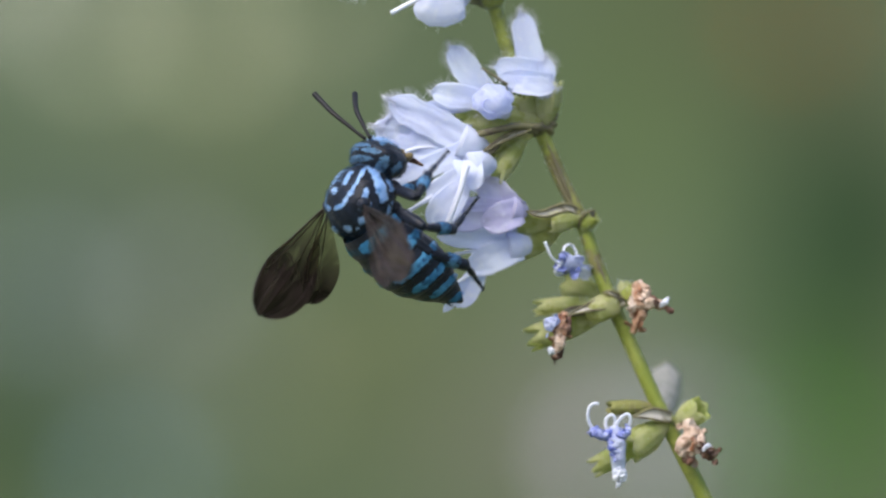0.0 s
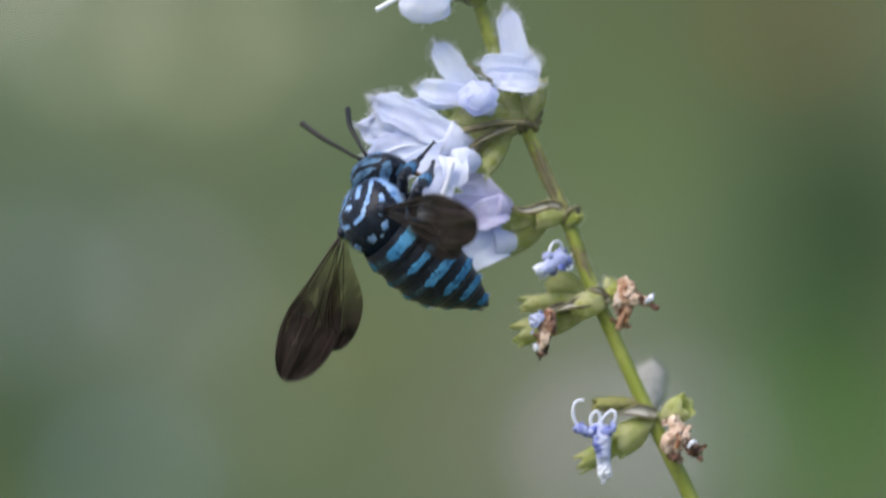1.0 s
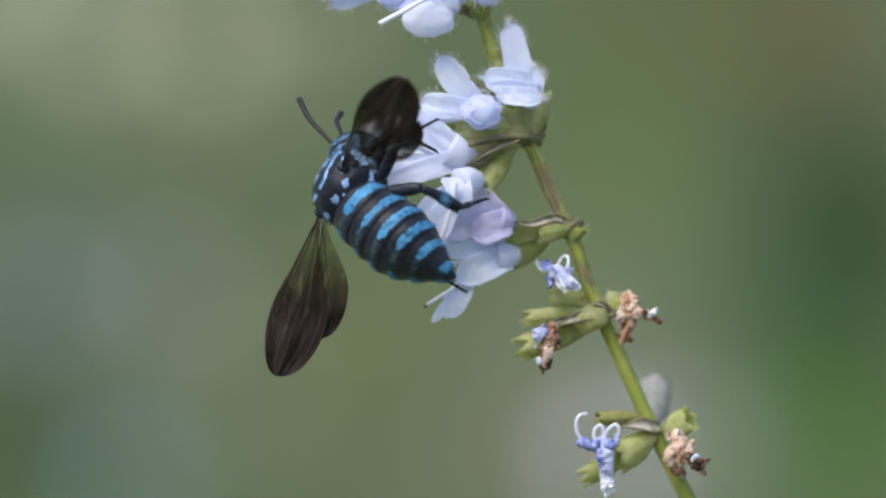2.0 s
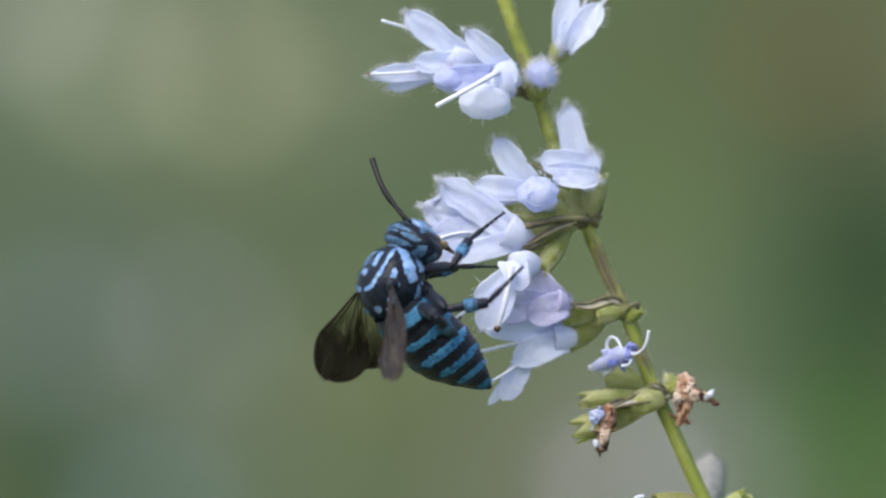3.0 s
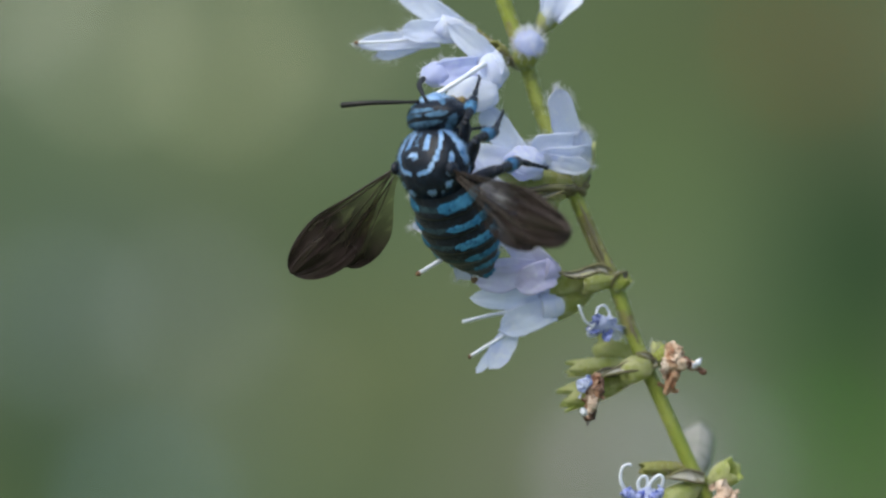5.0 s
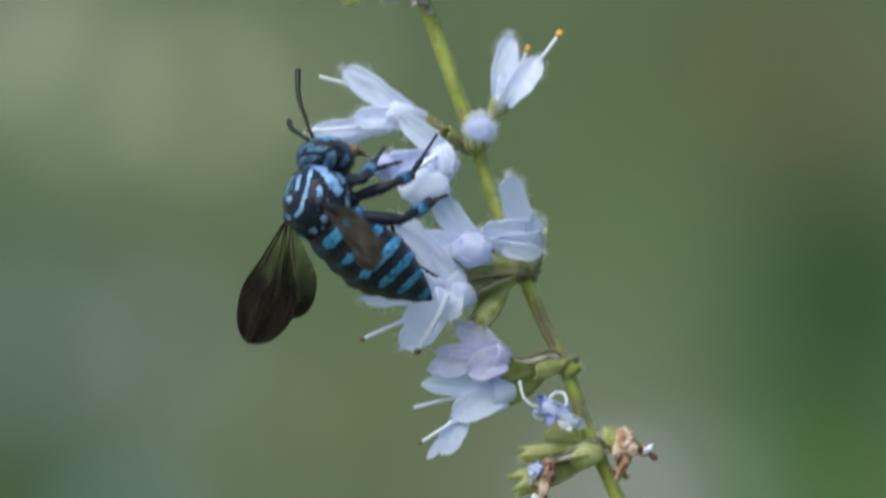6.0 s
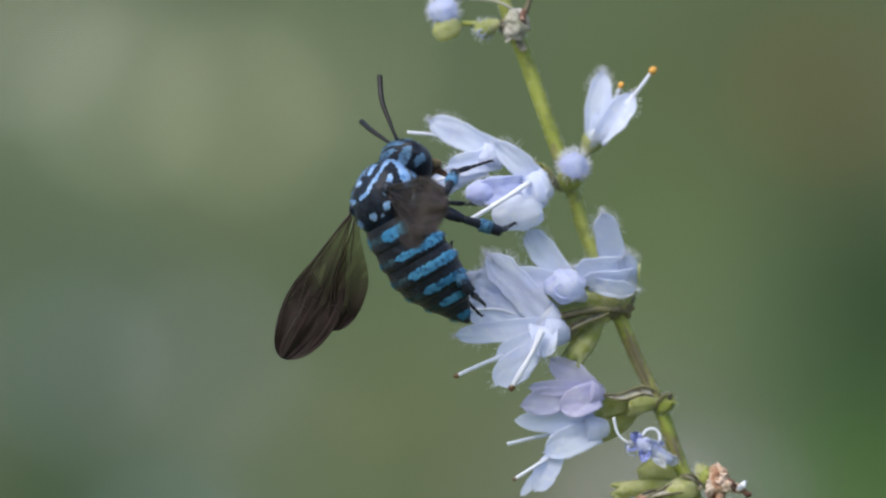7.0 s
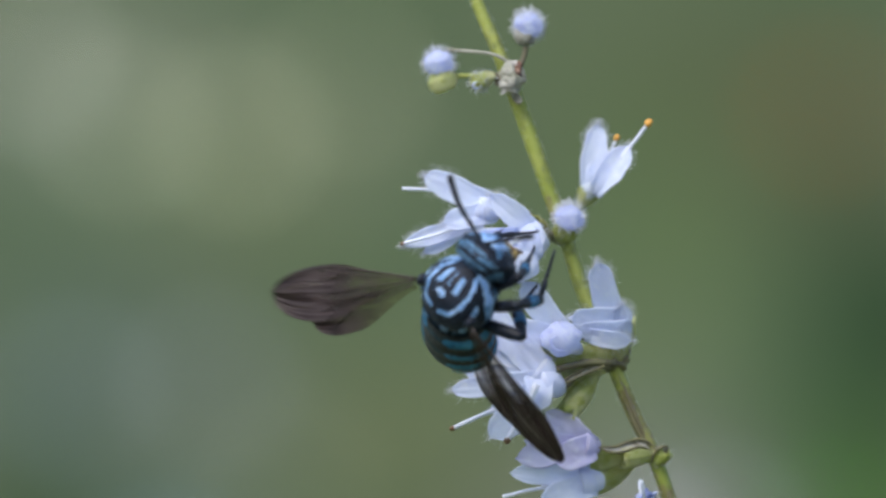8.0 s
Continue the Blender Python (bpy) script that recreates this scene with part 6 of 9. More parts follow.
    walk(left_antenna, [
        (0, pose(0.003076, 0.000379, -0.002982, 42.3, 2.2, 45.6)),
        (0.5, pose(0.002975, 0.001070, -0.002800, 48.7, 4.2, 63.8)),
        (1, pose(0.003006, 0.000558, -0.003017, 33.5, 8.2, 35.0)),
        (2.3, pose(0.003321, 0.000547, -0.002571, 8.8, 16.0, 8.9)),
        (2.5, pose(0.003312, 0.000089, -0.002693, 40.0, 8.7, 45.8)),
        (3, pose(0.002907, -0.000225, -0.003194, 29.4, 16.0, 32.8)),
        (3.5, pose(0.002817, 0.000198, -0.003283, 10.4, 10.5, 9.8)),
        (3.6, pose(0.003140, 0.000088, -0.002943, 15.9, -2.5, 11.8)),
        (3.7, pose(0.003260, 0.000208, -0.002763, -14.6, -4.2, -10.3)),
        (3.8, pose(0.003210, 0.000688, -0.002597, -50.5, -26.6, -8.9)),
        (3.9, pose(0.003161, 0.001168, -0.002431, -97.0, -42.7, 10.2)),
        (4, pose(0.003098, 0.001084, -0.002615, -103.5, -50.0, 17.4)),
        (4.067, pose(0.003105, 0.001138, -0.002551, 149.3, -64.2, 93.9)),
        (4.133, pose(0.003113, 0.001192, -0.002488, 92.0, -26.0, 117.1)),
        (4.2, pose(0.003120, 0.001246, -0.002425, 54.3, 11.8, 100.8)),
        (5.3, pose(0.003436, 0.000510, -0.002356, 64.9, -29.5, 57.1)),
        (5.5, pose(0.003350, 0.000630, -0.002477, 55.6, -15.7, 60.9)),
        (6, pose(0.002907, 0.000286, -0.003186, 52.8, 26.2, 81.0)),
        (6.3, pose(0.003105, 0.000483, -0.002919, 45.5, 6.2, 55.9)),
        (6.5, pose(0.002833, 0.000240, -0.003263, 47.9, 21.6, 68.4)),
        (7, pose(0.002648, 0.000716, -0.003312, 43.6, 16.7, 57.3)),
        (7.2, pose(0.003033, 0.000347, -0.003040, 48.2, 17.0, 68.5)),
        (7.4, pose(0.003156, 0.000038, -0.002924, 25.3, 11.9, 26.0)),
        (7.5, pose(0.003245, 0.000603, -0.002676, 17.8, 2.5, 14.9)),
        (7.6, pose(0.002889, 0.000036, -0.003225, -10.5, 1.5, -8.3)),
        (7.8, pose(0.002968, 0.000476, -0.003084, 41.5, 24.3, 55.1)),
        (8, pose(0.003007, 0.000532, -0.003024, 30.6, 3.8, 28.9))])
    walk(right_antenna, [
        (0, pose(0.003094, -0.000261, -0.002982, 45.4, 30.4, 63.3)),
        (0.5, pose(0.003195, 0.000469, -0.002800, 29.0, 32.5, 36.4)),
        (1, pose(0.003081, -0.000077, -0.003017, 34.7, 45.6, 45.6)),
        (2.5, pose(0.003249, -0.000548, -0.002693, 28.6, 39.2, 36.6)),
        (3, pose(0.002728, -0.000840, -0.003194, 46.4, 15.9, 63.5)),
        (3.267, pose(0.002751, -0.000640, -0.003238, -4.8, 35.4, -0.2)),
        (3.5, pose(0.002775, -0.000440, -0.003283, -45.9, 3.5, -54.9)),
        (3.6, pose(0.003070, -0.000548, -0.002943, -42.0, 3.1, -45.8)),
        (3.9, pose(0.003388, 0.000570, -0.002431, -38.8, 27.4, -50.8)),
        (4, pose(0.003311, 0.000481, -0.002615, -39.1, 7.5, -43.5)),
        (4.1, pose(0.003340, 0.000568, -0.002520, -76.1, 62.9, -25.7)),
        (4.2, pose(0.003369, 0.000656, -0.002425, 104.5, 55.6, -162.6)),
        (4.733, pose(0.003427, 0.000264, -0.002390, 73.7, 56.7, 134.0)),
        (5.3, pose(0.003486, -0.000128, -0.002356, 57.8, 43.0, 84.1)),
        (5.5, pose(0.003433, -0.000005, -0.002477, 38.0, 46.5, 50.4)),
        (6, pose(0.002896, -0.000354, -0.003186, 18.7, 45.8, 23.6)),
        (6.3, pose(0.003154, -0.000155, -0.002919, 14.3, 40.7, 17.7)),
        (6.5, pose(0.002805, -0.000399, -0.003263, 12.3, 43.5, 15.3)),
        (7, pose(0.002793, 0.000093, -0.003312, 13.7, 26.5, 15.7)),
        (7.2, pose(0.003041, -0.000293, -0.003040, 10.2, 24.0, 11.4)),
        (7.4, pose(0.003072, -0.000596, -0.002924, 94.2, 76.2, 105.1)),
        (7.467, pose(0.003198, -0.000314, -0.002800, -38.5, 52.7, -34.2)),
        (7.5, pose(0.003324, -0.000032, -0.002676, -41.2, 5.2, -45.8)),
        (7.6, pose(0.002793, -0.000596, -0.003225, -51.8, -3.8, -68.9)),
        (7.8, pose(0.003018, -0.000162, -0.003084, -40.5, 2.4, -42.4)),
        (8, pose(0.003073, -0.000105, -0.003024, -38.9, 16.1, -47.6))])
    walk(fore_leg, [
        (0, pose(-0.000050, -0.000950, -0.002280, -73.7, -2.4, -105.4)),
        (0.167, pose(-0.000050, -0.000950, -0.002280, -24.7, 12.6, -90.4)),
        (0.333, pose(-0.000050, -0.000950, -0.002280, 27.4, 10.5, -68.9)),
        (0.5, pose(-0.000050, -0.000950, -0.002280, 75.4, -7.0, -57.0)),
        (1, pose(-0.000050, -0.000950, -0.002280, 111.4, -16.6, -59.5)),
        (1.5, pose(-0.000050, -0.000950, -0.002280, 62.4, 1.6, -59.3)),
        (2, pose(-0.000050, -0.000950, -0.002280, 11.6, 13.5, -73.1)),
        (2.5, pose(-0.000050, -0.000950, -0.002280, -41.1, 10.0, -91.3)),
        (3, pose(-0.000050, -0.000950, -0.002280, -46.7, 14.2, -98.9)),
        (3.5, pose(-0.000050, -0.000950, -0.002280, -84.9, -12.8, -133.8)),
        (3.7, pose(-0.000050, -0.000950, -0.002280, -68.2, 17.3, -131.5)),
        (3.8, pose(-0.000050, -0.000950, -0.002280, -15.8, 41.4, -96.7)),
        (3.9, pose(-0.000050, -0.000950, -0.002280, 45.1, 28.0, -52.4)),
        (4, pose(-0.000050, -0.000950, -0.002280, 82.3, -7.8, -38.2)),
        (5.5, pose(-0.000050, -0.000950, -0.002280, 61.7, 13.8, -31.0)),
        (5.733, pose(-0.000050, -0.000950, -0.002280, -14.8, 26.7, -73.5)),
        (6, pose(-0.000050, -0.000950, -0.002280, -80.2, -7.4, -98.1)),
        (6.5, pose(-0.000050, -0.000950, -0.002280, -9.5, 10.9, -76.9)),
        (6.733, pose(-0.000050, -0.000950, -0.002280, -43.9, 12.7, -102.0)),
        (7, pose(-0.000050, -0.000950, -0.002280, -75.5, 0.6, -123.7)),
        (7.2, pose(-0.000050, -0.000950, -0.002280, -78.8, -4.9, -112.2)),
        (7.5, pose(-0.000050, -0.000950, -0.002280, -41.2, -8.4, -75.5)),
        (7.733, pose(-0.000050, -0.000950, -0.002280, -2.0, 14.6, -65.7)),
        (8, pose(-0.000050, -0.000950, -0.002280, 45.0, 24.8, -41.3))])
    walk(fore_tibia, [
        (0, pose(0.002500, 0.000000, 0.000000, 56.3, 7.3, 119.6)),
        (0.133, pose(0.002500, 0.000000, 0.000000, 33.6, -22.3, 140.5)),
        (0.267, pose(0.002500, 0.000000, 0.000000, -6.0, -37.2, 178.8)),
        (0.367, pose(0.002500, 0.000000, 0.000000, -47.9, -25.9, -140.7)),
        (0.5, pose(0.002500, 0.000000, 0.000000, -72.6, 2.4, -117.6)),
        (0.633, pose(0.002500, 0.000000, 0.000000, -70.6, -1.8, -119.9)),
        (0.733, pose(0.002500, 0.000000, 0.000000, -68.4, -5.9, -122.3)),
        (0.867, pose(0.002500, 0.000000, 0.000000, -65.9, -9.9, -124.9)),
        (1, pose(0.002500, 0.000000, 0.000000, -63.3, -13.8, -127.7)),
        (1.367, pose(0.002500, 0.000000, 0.000000, -84.6, 18.6, -115.0)),
        (1.733, pose(0.002500, 0.000000, 0.000000, -106.4, 53.3, -114.9)),
        (2.133, pose(0.002500, 0.000000, 0.000000, 163.6, 77.2, 172.9)),
        (2.5, pose(0.002500, 0.000000, 0.000000, 91.7, 49.1, 119.1)),
        (2.633, pose(0.002500, 0.000000, 0.000000, 80.5, 45.2, 108.8)),
        (2.733, pose(0.002500, 0.000000, 0.000000, 71.1, 40.2, 100.2)),
        (2.867, pose(0.002500, 0.000000, 0.000000, 63.4, 34.4, 93.4)),
        (3, pose(0.002500, 0.000000, 0.000000, 56.9, 27.9, 87.9)),
        (3.133, pose(0.002500, 0.000000, 0.000000, 50.5, 20.9, 90.0)),
        (3.267, pose(0.002500, 0.000000, 0.000000, 44.1, 14.2, 92.9)),
        (3.367, pose(0.002500, 0.000000, 0.000000, 37.5, 7.8, 96.4)),
        (3.5, pose(0.002500, 0.000000, 0.000000, 30.6, 1.9, 100.5)),
        (3.533, pose(0.002500, 0.000000, 0.000000, 39.5, 20.8, 96.1)),
        (3.6, pose(0.002500, 0.000000, 0.000000, 48.4, 40.2, 94.5)),
        (3.667, pose(0.002500, 0.000000, 0.000000, 60.9, 59.5, 97.9)),
        (3.7, pose(0.002500, 0.000000, 0.000000, 95.4, 76.8, 124.2)),
        (3.767, pose(0.002500, 0.000000, 0.000000, -110.9, 74.8, -106.0)),
        (3.867, pose(0.002500, 0.000000, 0.000000, -86.5, 49.2, -106.8)),
        (3.933, pose(0.002500, 0.000000, 0.000000, -68.7, 25.3, -118.9)),
        (4, pose(0.002500, 0.000000, 0.000000, -48.2, 5.8, -136.3)),
        (4.367, pose(0.002500, 0.000000, 0.000000, -51.3, 14.5, -125.1)),
        (4.733, pose(0.002500, 0.000000, 0.000000, -52.7, 23.6, -113.7)),
        (5.133, pose(0.002500, 0.000000, 0.000000, -52.0, 32.8, -101.6)),
        (5.5, pose(0.002500, 0.000000, 0.000000, -48.7, 41.6, -87.8)),
        (5.633, pose(0.002500, 0.000000, 0.000000, -47.8, 71.7, -62.5)),
        (5.733, pose(0.002500, 0.000000, 0.000000, 77.8, 74.4, 85.5)),
        (5.867, pose(0.002500, 0.000000, 0.000000, 82.0, 44.3, 113.8)),
        (6, pose(0.002500, 0.000000, 0.000000, 70.6, 15.7, 132.5)),
        (6.133, pose(0.002500, 0.000000, 0.000000, 88.4, 36.8, 127.7)),
        (6.267, pose(0.002500, 0.000000, 0.000000, 112.1, 58.1, 132.8)),
        (6.367, pose(0.002500, 0.000000, 0.000000, 168.8, 72.9, 172.8)),
        (6.5, pose(0.002500, 0.000000, 0.000000, -119.9, 63.3, -132.6)),
        (6.633, pose(0.002500, 0.000000, 0.000000, 137.9, 79.8, 145.8)),
        (6.733, pose(0.002500, 0.000000, 0.000000, 75.0, 56.1, 103.9)),
        (6.867, pose(0.002500, 0.000000, 0.000000, 54.9, 29.3, 108.0)),
        (7, pose(0.002500, 0.000000, 0.000000, 35.6, 4.9, 120.3)),
        (7.067, pose(0.002500, 0.000000, 0.000000, 38.2, 3.2, 120.7)),
        (7.1, pose(0.002500, 0.000000, 0.000000, 40.8, 1.4, 120.9)),
        (7.133, pose(0.002500, 0.000000, 0.000000, 43.4, -0.3, 121.1)),
        (7.2, pose(0.002500, 0.000000, 0.000000, 46.0, -2.1, 121.1)),
        (7.267, pose(0.002500, 0.000000, 0.000000, 62.3, 9.0, 119.2)),
        (7.333, pose(0.002500, 0.000000, 0.000000, 79.0, 20.2, 120.6)),
        (7.433, pose(0.002500, 0.000000, 0.000000, 97.7, 30.5, 125.7)),
        (7.5, pose(0.002500, 0.000000, 0.000000, 119.5, 38.5, 135.3)),
        (7.633, pose(0.002500, 0.000000, 0.000000, 150.6, 58.8, 143.6)),
        (7.733, pose(0.002500, 0.000000, 0.000000, -145.2, 69.1, -173.1)),
        (7.867, pose(0.002500, 0.000000, 0.000000, -85.8, 56.5, -134.8)),
        (8, pose(0.002500, 0.000000, 0.000000, -56.7, 35.9, -129.0))])
    walk(fore_patch, [
        (0, pose(0.002500, 0.000000, 0.000000, 56.3, 7.3, 119.6)),
        (0.133, pose(0.002500, 0.000000, 0.000000, 33.6, -22.3, 140.5)),
        (0.267, pose(0.002500, 0.000000, 0.000000, -6.0, -37.2, 178.8)),
        (0.367, pose(0.002500, 0.000000, 0.000000, -47.9, -25.9, -140.7)),
        (0.5, pose(0.002500, 0.000000, 0.000000, -72.6, 2.4, -117.6)),
        (0.633, pose(0.002500, 0.000000, 0.000000, -70.6, -1.8, -119.9)),
        (0.733, pose(0.002500, 0.000000, 0.000000, -68.4, -5.9, -122.3)),
        (0.867, pose(0.002500, 0.000000, 0.000000, -65.9, -9.9, -124.9)),
        (1, pose(0.002500, 0.000000, 0.000000, -63.3, -13.8, -127.7)),
        (1.367, pose(0.002500, 0.000000, 0.000000, -84.6, 18.6, -115.0)),
        (1.733, pose(0.002500, 0.000000, 0.000000, -106.4, 53.3, -114.9)),
        (2.133, pose(0.002500, 0.000000, 0.000000, 163.6, 77.2, 172.9)),
        (2.5, pose(0.002500, 0.000000, 0.000000, 91.7, 49.1, 119.1)),
        (2.633, pose(0.002500, 0.000000, 0.000000, 80.5, 45.2, 108.8)),
        (2.733, pose(0.002500, 0.000000, 0.000000, 71.1, 40.2, 100.2)),
        (2.867, pose(0.002500, 0.000000, 0.000000, 63.4, 34.4, 93.4)),
        (3, pose(0.002500, 0.000000, 0.000000, 56.9, 27.9, 87.9)),
        (3.133, pose(0.002500, 0.000000, 0.000000, 50.5, 20.9, 90.0)),
        (3.267, pose(0.002500, 0.000000, 0.000000, 44.1, 14.2, 92.9)),
        (3.367, pose(0.002500, 0.000000, 0.000000, 37.5, 7.8, 96.4)),
        (3.5, pose(0.002500, 0.000000, 0.000000, 30.6, 1.9, 100.5)),
        (3.533, pose(0.002500, 0.000000, 0.000000, 39.5, 20.8, 96.1)),
        (3.6, pose(0.002500, 0.000000, 0.000000, 48.4, 40.2, 94.5)),
        (3.667, pose(0.002500, 0.000000, 0.000000, 60.9, 59.5, 97.9)),
        (3.7, pose(0.002500, 0.000000, 0.000000, 95.4, 76.8, 124.2)),
        (3.767, pose(0.002500, 0.000000, 0.000000, -110.9, 74.8, -106.0)),
        (3.867, pose(0.002500, 0.000000, 0.000000, -86.5, 49.2, -106.8)),
        (3.933, pose(0.002500, 0.000000, 0.000000, -68.7, 25.3, -118.9)),
        (4, pose(0.002500, 0.000000, 0.000000, -48.2, 5.8, -136.3)),
        (4.367, pose(0.002500, 0.000000, 0.000000, -51.3, 14.5, -125.1)),
        (4.733, pose(0.002500, 0.000000, 0.000000, -52.7, 23.6, -113.7)),
        (5.133, pose(0.002500, 0.000000, 0.000000, -52.0, 32.8, -101.6)),
        (5.5, pose(0.002500, 0.000000, 0.000000, -48.7, 41.6, -87.8)),
        (5.633, pose(0.002500, 0.000000, 0.000000, -47.8, 71.7, -62.5)),
        (5.733, pose(0.002500, 0.000000, 0.000000, 77.8, 74.4, 85.5)),
        (5.867, pose(0.002500, 0.000000, 0.000000, 82.0, 44.3, 113.8)),
        (6, pose(0.002500, 0.000000, 0.000000, 70.6, 15.7, 132.5)),
        (6.133, pose(0.002500, 0.000000, 0.000000, 88.4, 36.8, 127.7)),
        (6.267, pose(0.002500, 0.000000, 0.000000, 112.1, 58.1, 132.8)),
        (6.367, pose(0.002500, 0.000000, 0.000000, 168.8, 72.9, 172.8)),
        (6.5, pose(0.002500, 0.000000, 0.000000, -119.9, 63.3, -132.6)),
        (6.633, pose(0.002500, 0.000000, 0.000000, 137.9, 79.8, 145.8)),
        (6.733, pose(0.002500, 0.000000, 0.000000, 75.0, 56.1, 103.9)),
        (6.867, pose(0.002500, 0.000000, 0.000000, 54.9, 29.3, 108.0)),
        (7, pose(0.002500, 0.000000, 0.000000, 35.6, 4.9, 120.3)),
        (7.067, pose(0.002500, 0.000000, 0.000000, 38.2, 3.2, 120.7)),
        (7.1, pose(0.002500, 0.000000, 0.000000, 40.8, 1.4, 120.9)),
        (7.133, pose(0.002500, 0.000000, 0.000000, 43.4, -0.3, 121.1)),
        (7.2, pose(0.002500, 0.000000, 0.000000, 46.0, -2.1, 121.1)),
        (7.267, pose(0.002500, 0.000000, 0.000000, 62.3, 9.0, 119.2)),
        (7.333, pose(0.002500, 0.000000, 0.000000, 79.0, 20.2, 120.6)),
        (7.433, pose(0.002500, 0.000000, 0.000000, 97.7, 30.5, 125.7)),
        (7.5, pose(0.002500, 0.000000, 0.000000, 119.5, 38.5, 135.3)),
        (7.633, pose(0.002500, 0.000000, 0.000000, 150.6, 58.8, 143.6)),
        (7.733, pose(0.002500, 0.000000, 0.000000, -145.2, 69.1, -173.1)),
        (7.867, pose(0.002500, 0.000000, 0.000000, -85.8, 56.5, -134.8)),
        (8, pose(0.002500, 0.000000, 0.000000, -56.7, 35.9, -129.0))])
    walk(fore_foot, [
        (0, pose(0.001471, 0.001811, -0.000268, 62.5, 19.1, 116.5)),
        (0.133, pose(0.001001, 0.001235, 0.000798, 77.8, 51.6, 108.8)),
        (0.267, pose(0.000828, 0.000036, 0.001270, 129.9, 83.5, 142.1)),
        (0.367, pose(0.001038, -0.001197, 0.000917, -99.9, 59.8, -105.9)),
        (0.5, pose(0.001527, -0.001859, -0.000090, -83.8, 26.9, -111.3)),
        (0.633, pose(0.001454, -0.001820, 0.000064, -79.8, 15.9, -111.5)),
        (0.733, pose(0.001384, -0.001766, 0.000215, -75.8, 4.9, -112.5)),
        (0.867, pose(0.001317, -0.001697, 0.000360, -71.7, -6.0, -114.2)),
        (1, pose(0.001254, -0.001615, 0.000500, -67.0, -16.7, -116.8)),
        (1.367, pose(0.001658, -0.001804, -0.000670, -72.5, 17.5, -99.4)),
        (1.733, pose(0.001971, -0.001138, -0.001684, -65.0, 51.6, -77.6)),
        (2.133, pose(0.002039, 0.000058, -0.002048, 1.2, 71.9, 0.3)),
        (2.5, pose(0.001830, 0.001202, -0.001586, 53.2, 46.7, 64.2)),
        (2.633, pose(0.002025, 0.001400, -0.001491, 50.4, 43.0, 62.1)),
        (2.733, pose(0.002215, 0.001577, -0.001357, 47.8, 39.2, 60.4)),
        (2.867, pose(0.002397, 0.001730, -0.001186, 45.6, 35.3, 58.9)),
        (3, pose(0.002567, 0.001855, -0.000982, 43.5, 31.4, 57.7)),
        (3.133, pose(0.002498, 0.001962, -0.000749, 43.1, 20.9, 69.4)),
        (3.267, pose(0.002398, 0.002033, -0.000515, 40.6, 10.7, 80.7)),
        (3.367, pose(0.002270, 0.002068, -0.000286, 36.1, 1.2, 92.1)),
        (3.5, pose(0.002117, 0.002064, -0.000070, 29.9, -7.2, 104.3)),
        (3.533, pose(0.002292, 0.001952, -0.000747, 36.5, 12.1, 102.7)),
        (3.6, pose(0.002375, 0.001599, -0.001356, 43.5, 31.6, 103.4)),
        (3.667, pose(0.002353, 0.001055, -0.001810, 53.3, 50.7, 108.1)),
        (3.7, pose(0.002230, 0.000397, -0.002044, 74.8, 68.4, 124.9)),
        (3.767, pose(0.002349, -0.000528, -0.002027, 173.2, 82.7, -164.1)),
        (3.867, pose(0.002102, -0.001314, -0.001589, -112.3, 65.3, -117.2)),
        (3.933, pose(0.001584, -0.001663, -0.000897, -88.9, 45.2, -123.7)),
        (4, pose(0.000989, -0.001443, -0.000213, -68.4, 27.9, -137.3)),
        (4.367, pose(0.001332, -0.001664, -0.000525, -63.9, 29.7, -129.6)),
        (4.733, pose(0.001726, -0.001762, -0.000840, -59.2, 30.9, -121.7)),
        (5.133, pose(0.002144, -0.001730, -0.001136, -54.3, 31.5, -113.6)),
        (5.5, pose(0.002559, -0.001570, -0.001393, -49.3, 31.6, -105.5)),
        (5.633, pose(0.002805, -0.000585, -0.001994, -66.7, 63.2, -92.9)),
        (5.733, pose(0.002544, 0.000565, -0.002022, 120.4, 83.2, 120.4)),
        (5.867, pose(0.001893, 0.001375, -0.001466, 93.1, 50.5, 120.3)),
        (6, pose(0.001135, 0.001491, -0.000570, 75.1, 20.1, 135.5)),
        (6.133, pose(0.001472, 0.001330, -0.001259, 84.3, 36.1, 127.0)),
        (6.267, pose(0.001746, 0.000815, -0.001782, 92.5, 53.0, 120.0)),
        (6.367, pose(0.001887, 0.000078, -0.002007, 101.0, 70.4, 114.7)),
        (6.5, pose(0.001861, -0.000694, -0.001876, 135.4, 87.8, 136.1)),
        (6.633, pose(0.002191, 0.000210, -0.002066, 58.5, 72.2, 67.7)),
        (6.733, pose(0.002219, 0.001136, -0.001744, 50.5, 55.0, 68.7)),
        (6.867, pose(0.001935, 0.001743, -0.001026, 44.4, 38.0, 72.4)),
        (7, pose(0.001443, 0.001806, -0.000180, 38.0, 21.5, 77.4)),
        (7.067, pose(0.001431, 0.001804, -0.000116, 41.4, 22.4, 78.8)),
        (7.1, pose(0.001422, 0.001802, -0.000052, 44.8, 23.3, 80.3)),
        (7.133, pose(0.001417, 0.001799, 0.000012, 48.3, 24.1, 81.8)),
        (7.2, pose(0.001415, 0.001796, 0.000077, 51.8, 24.9, 83.4)),
        (7.267, pose(0.001488, 0.001810, -0.000329, 68.0, 29.4, 102.7)),
        (7.333, pose(0.001497, 0.001697, -0.000725, 85.2, 28.8, 123.1)),
        (7.433, pose(0.001443, 0.001470, -0.001065, 100.7, 23.1, 141.8)),
        (7.5, pose(0.001331, 0.001155, -0.001307, 113.0, 13.6, 157.6)),
        (7.633, pose(0.001625, 0.000646, -0.001796, 142.7, 36.1, 154.9)),
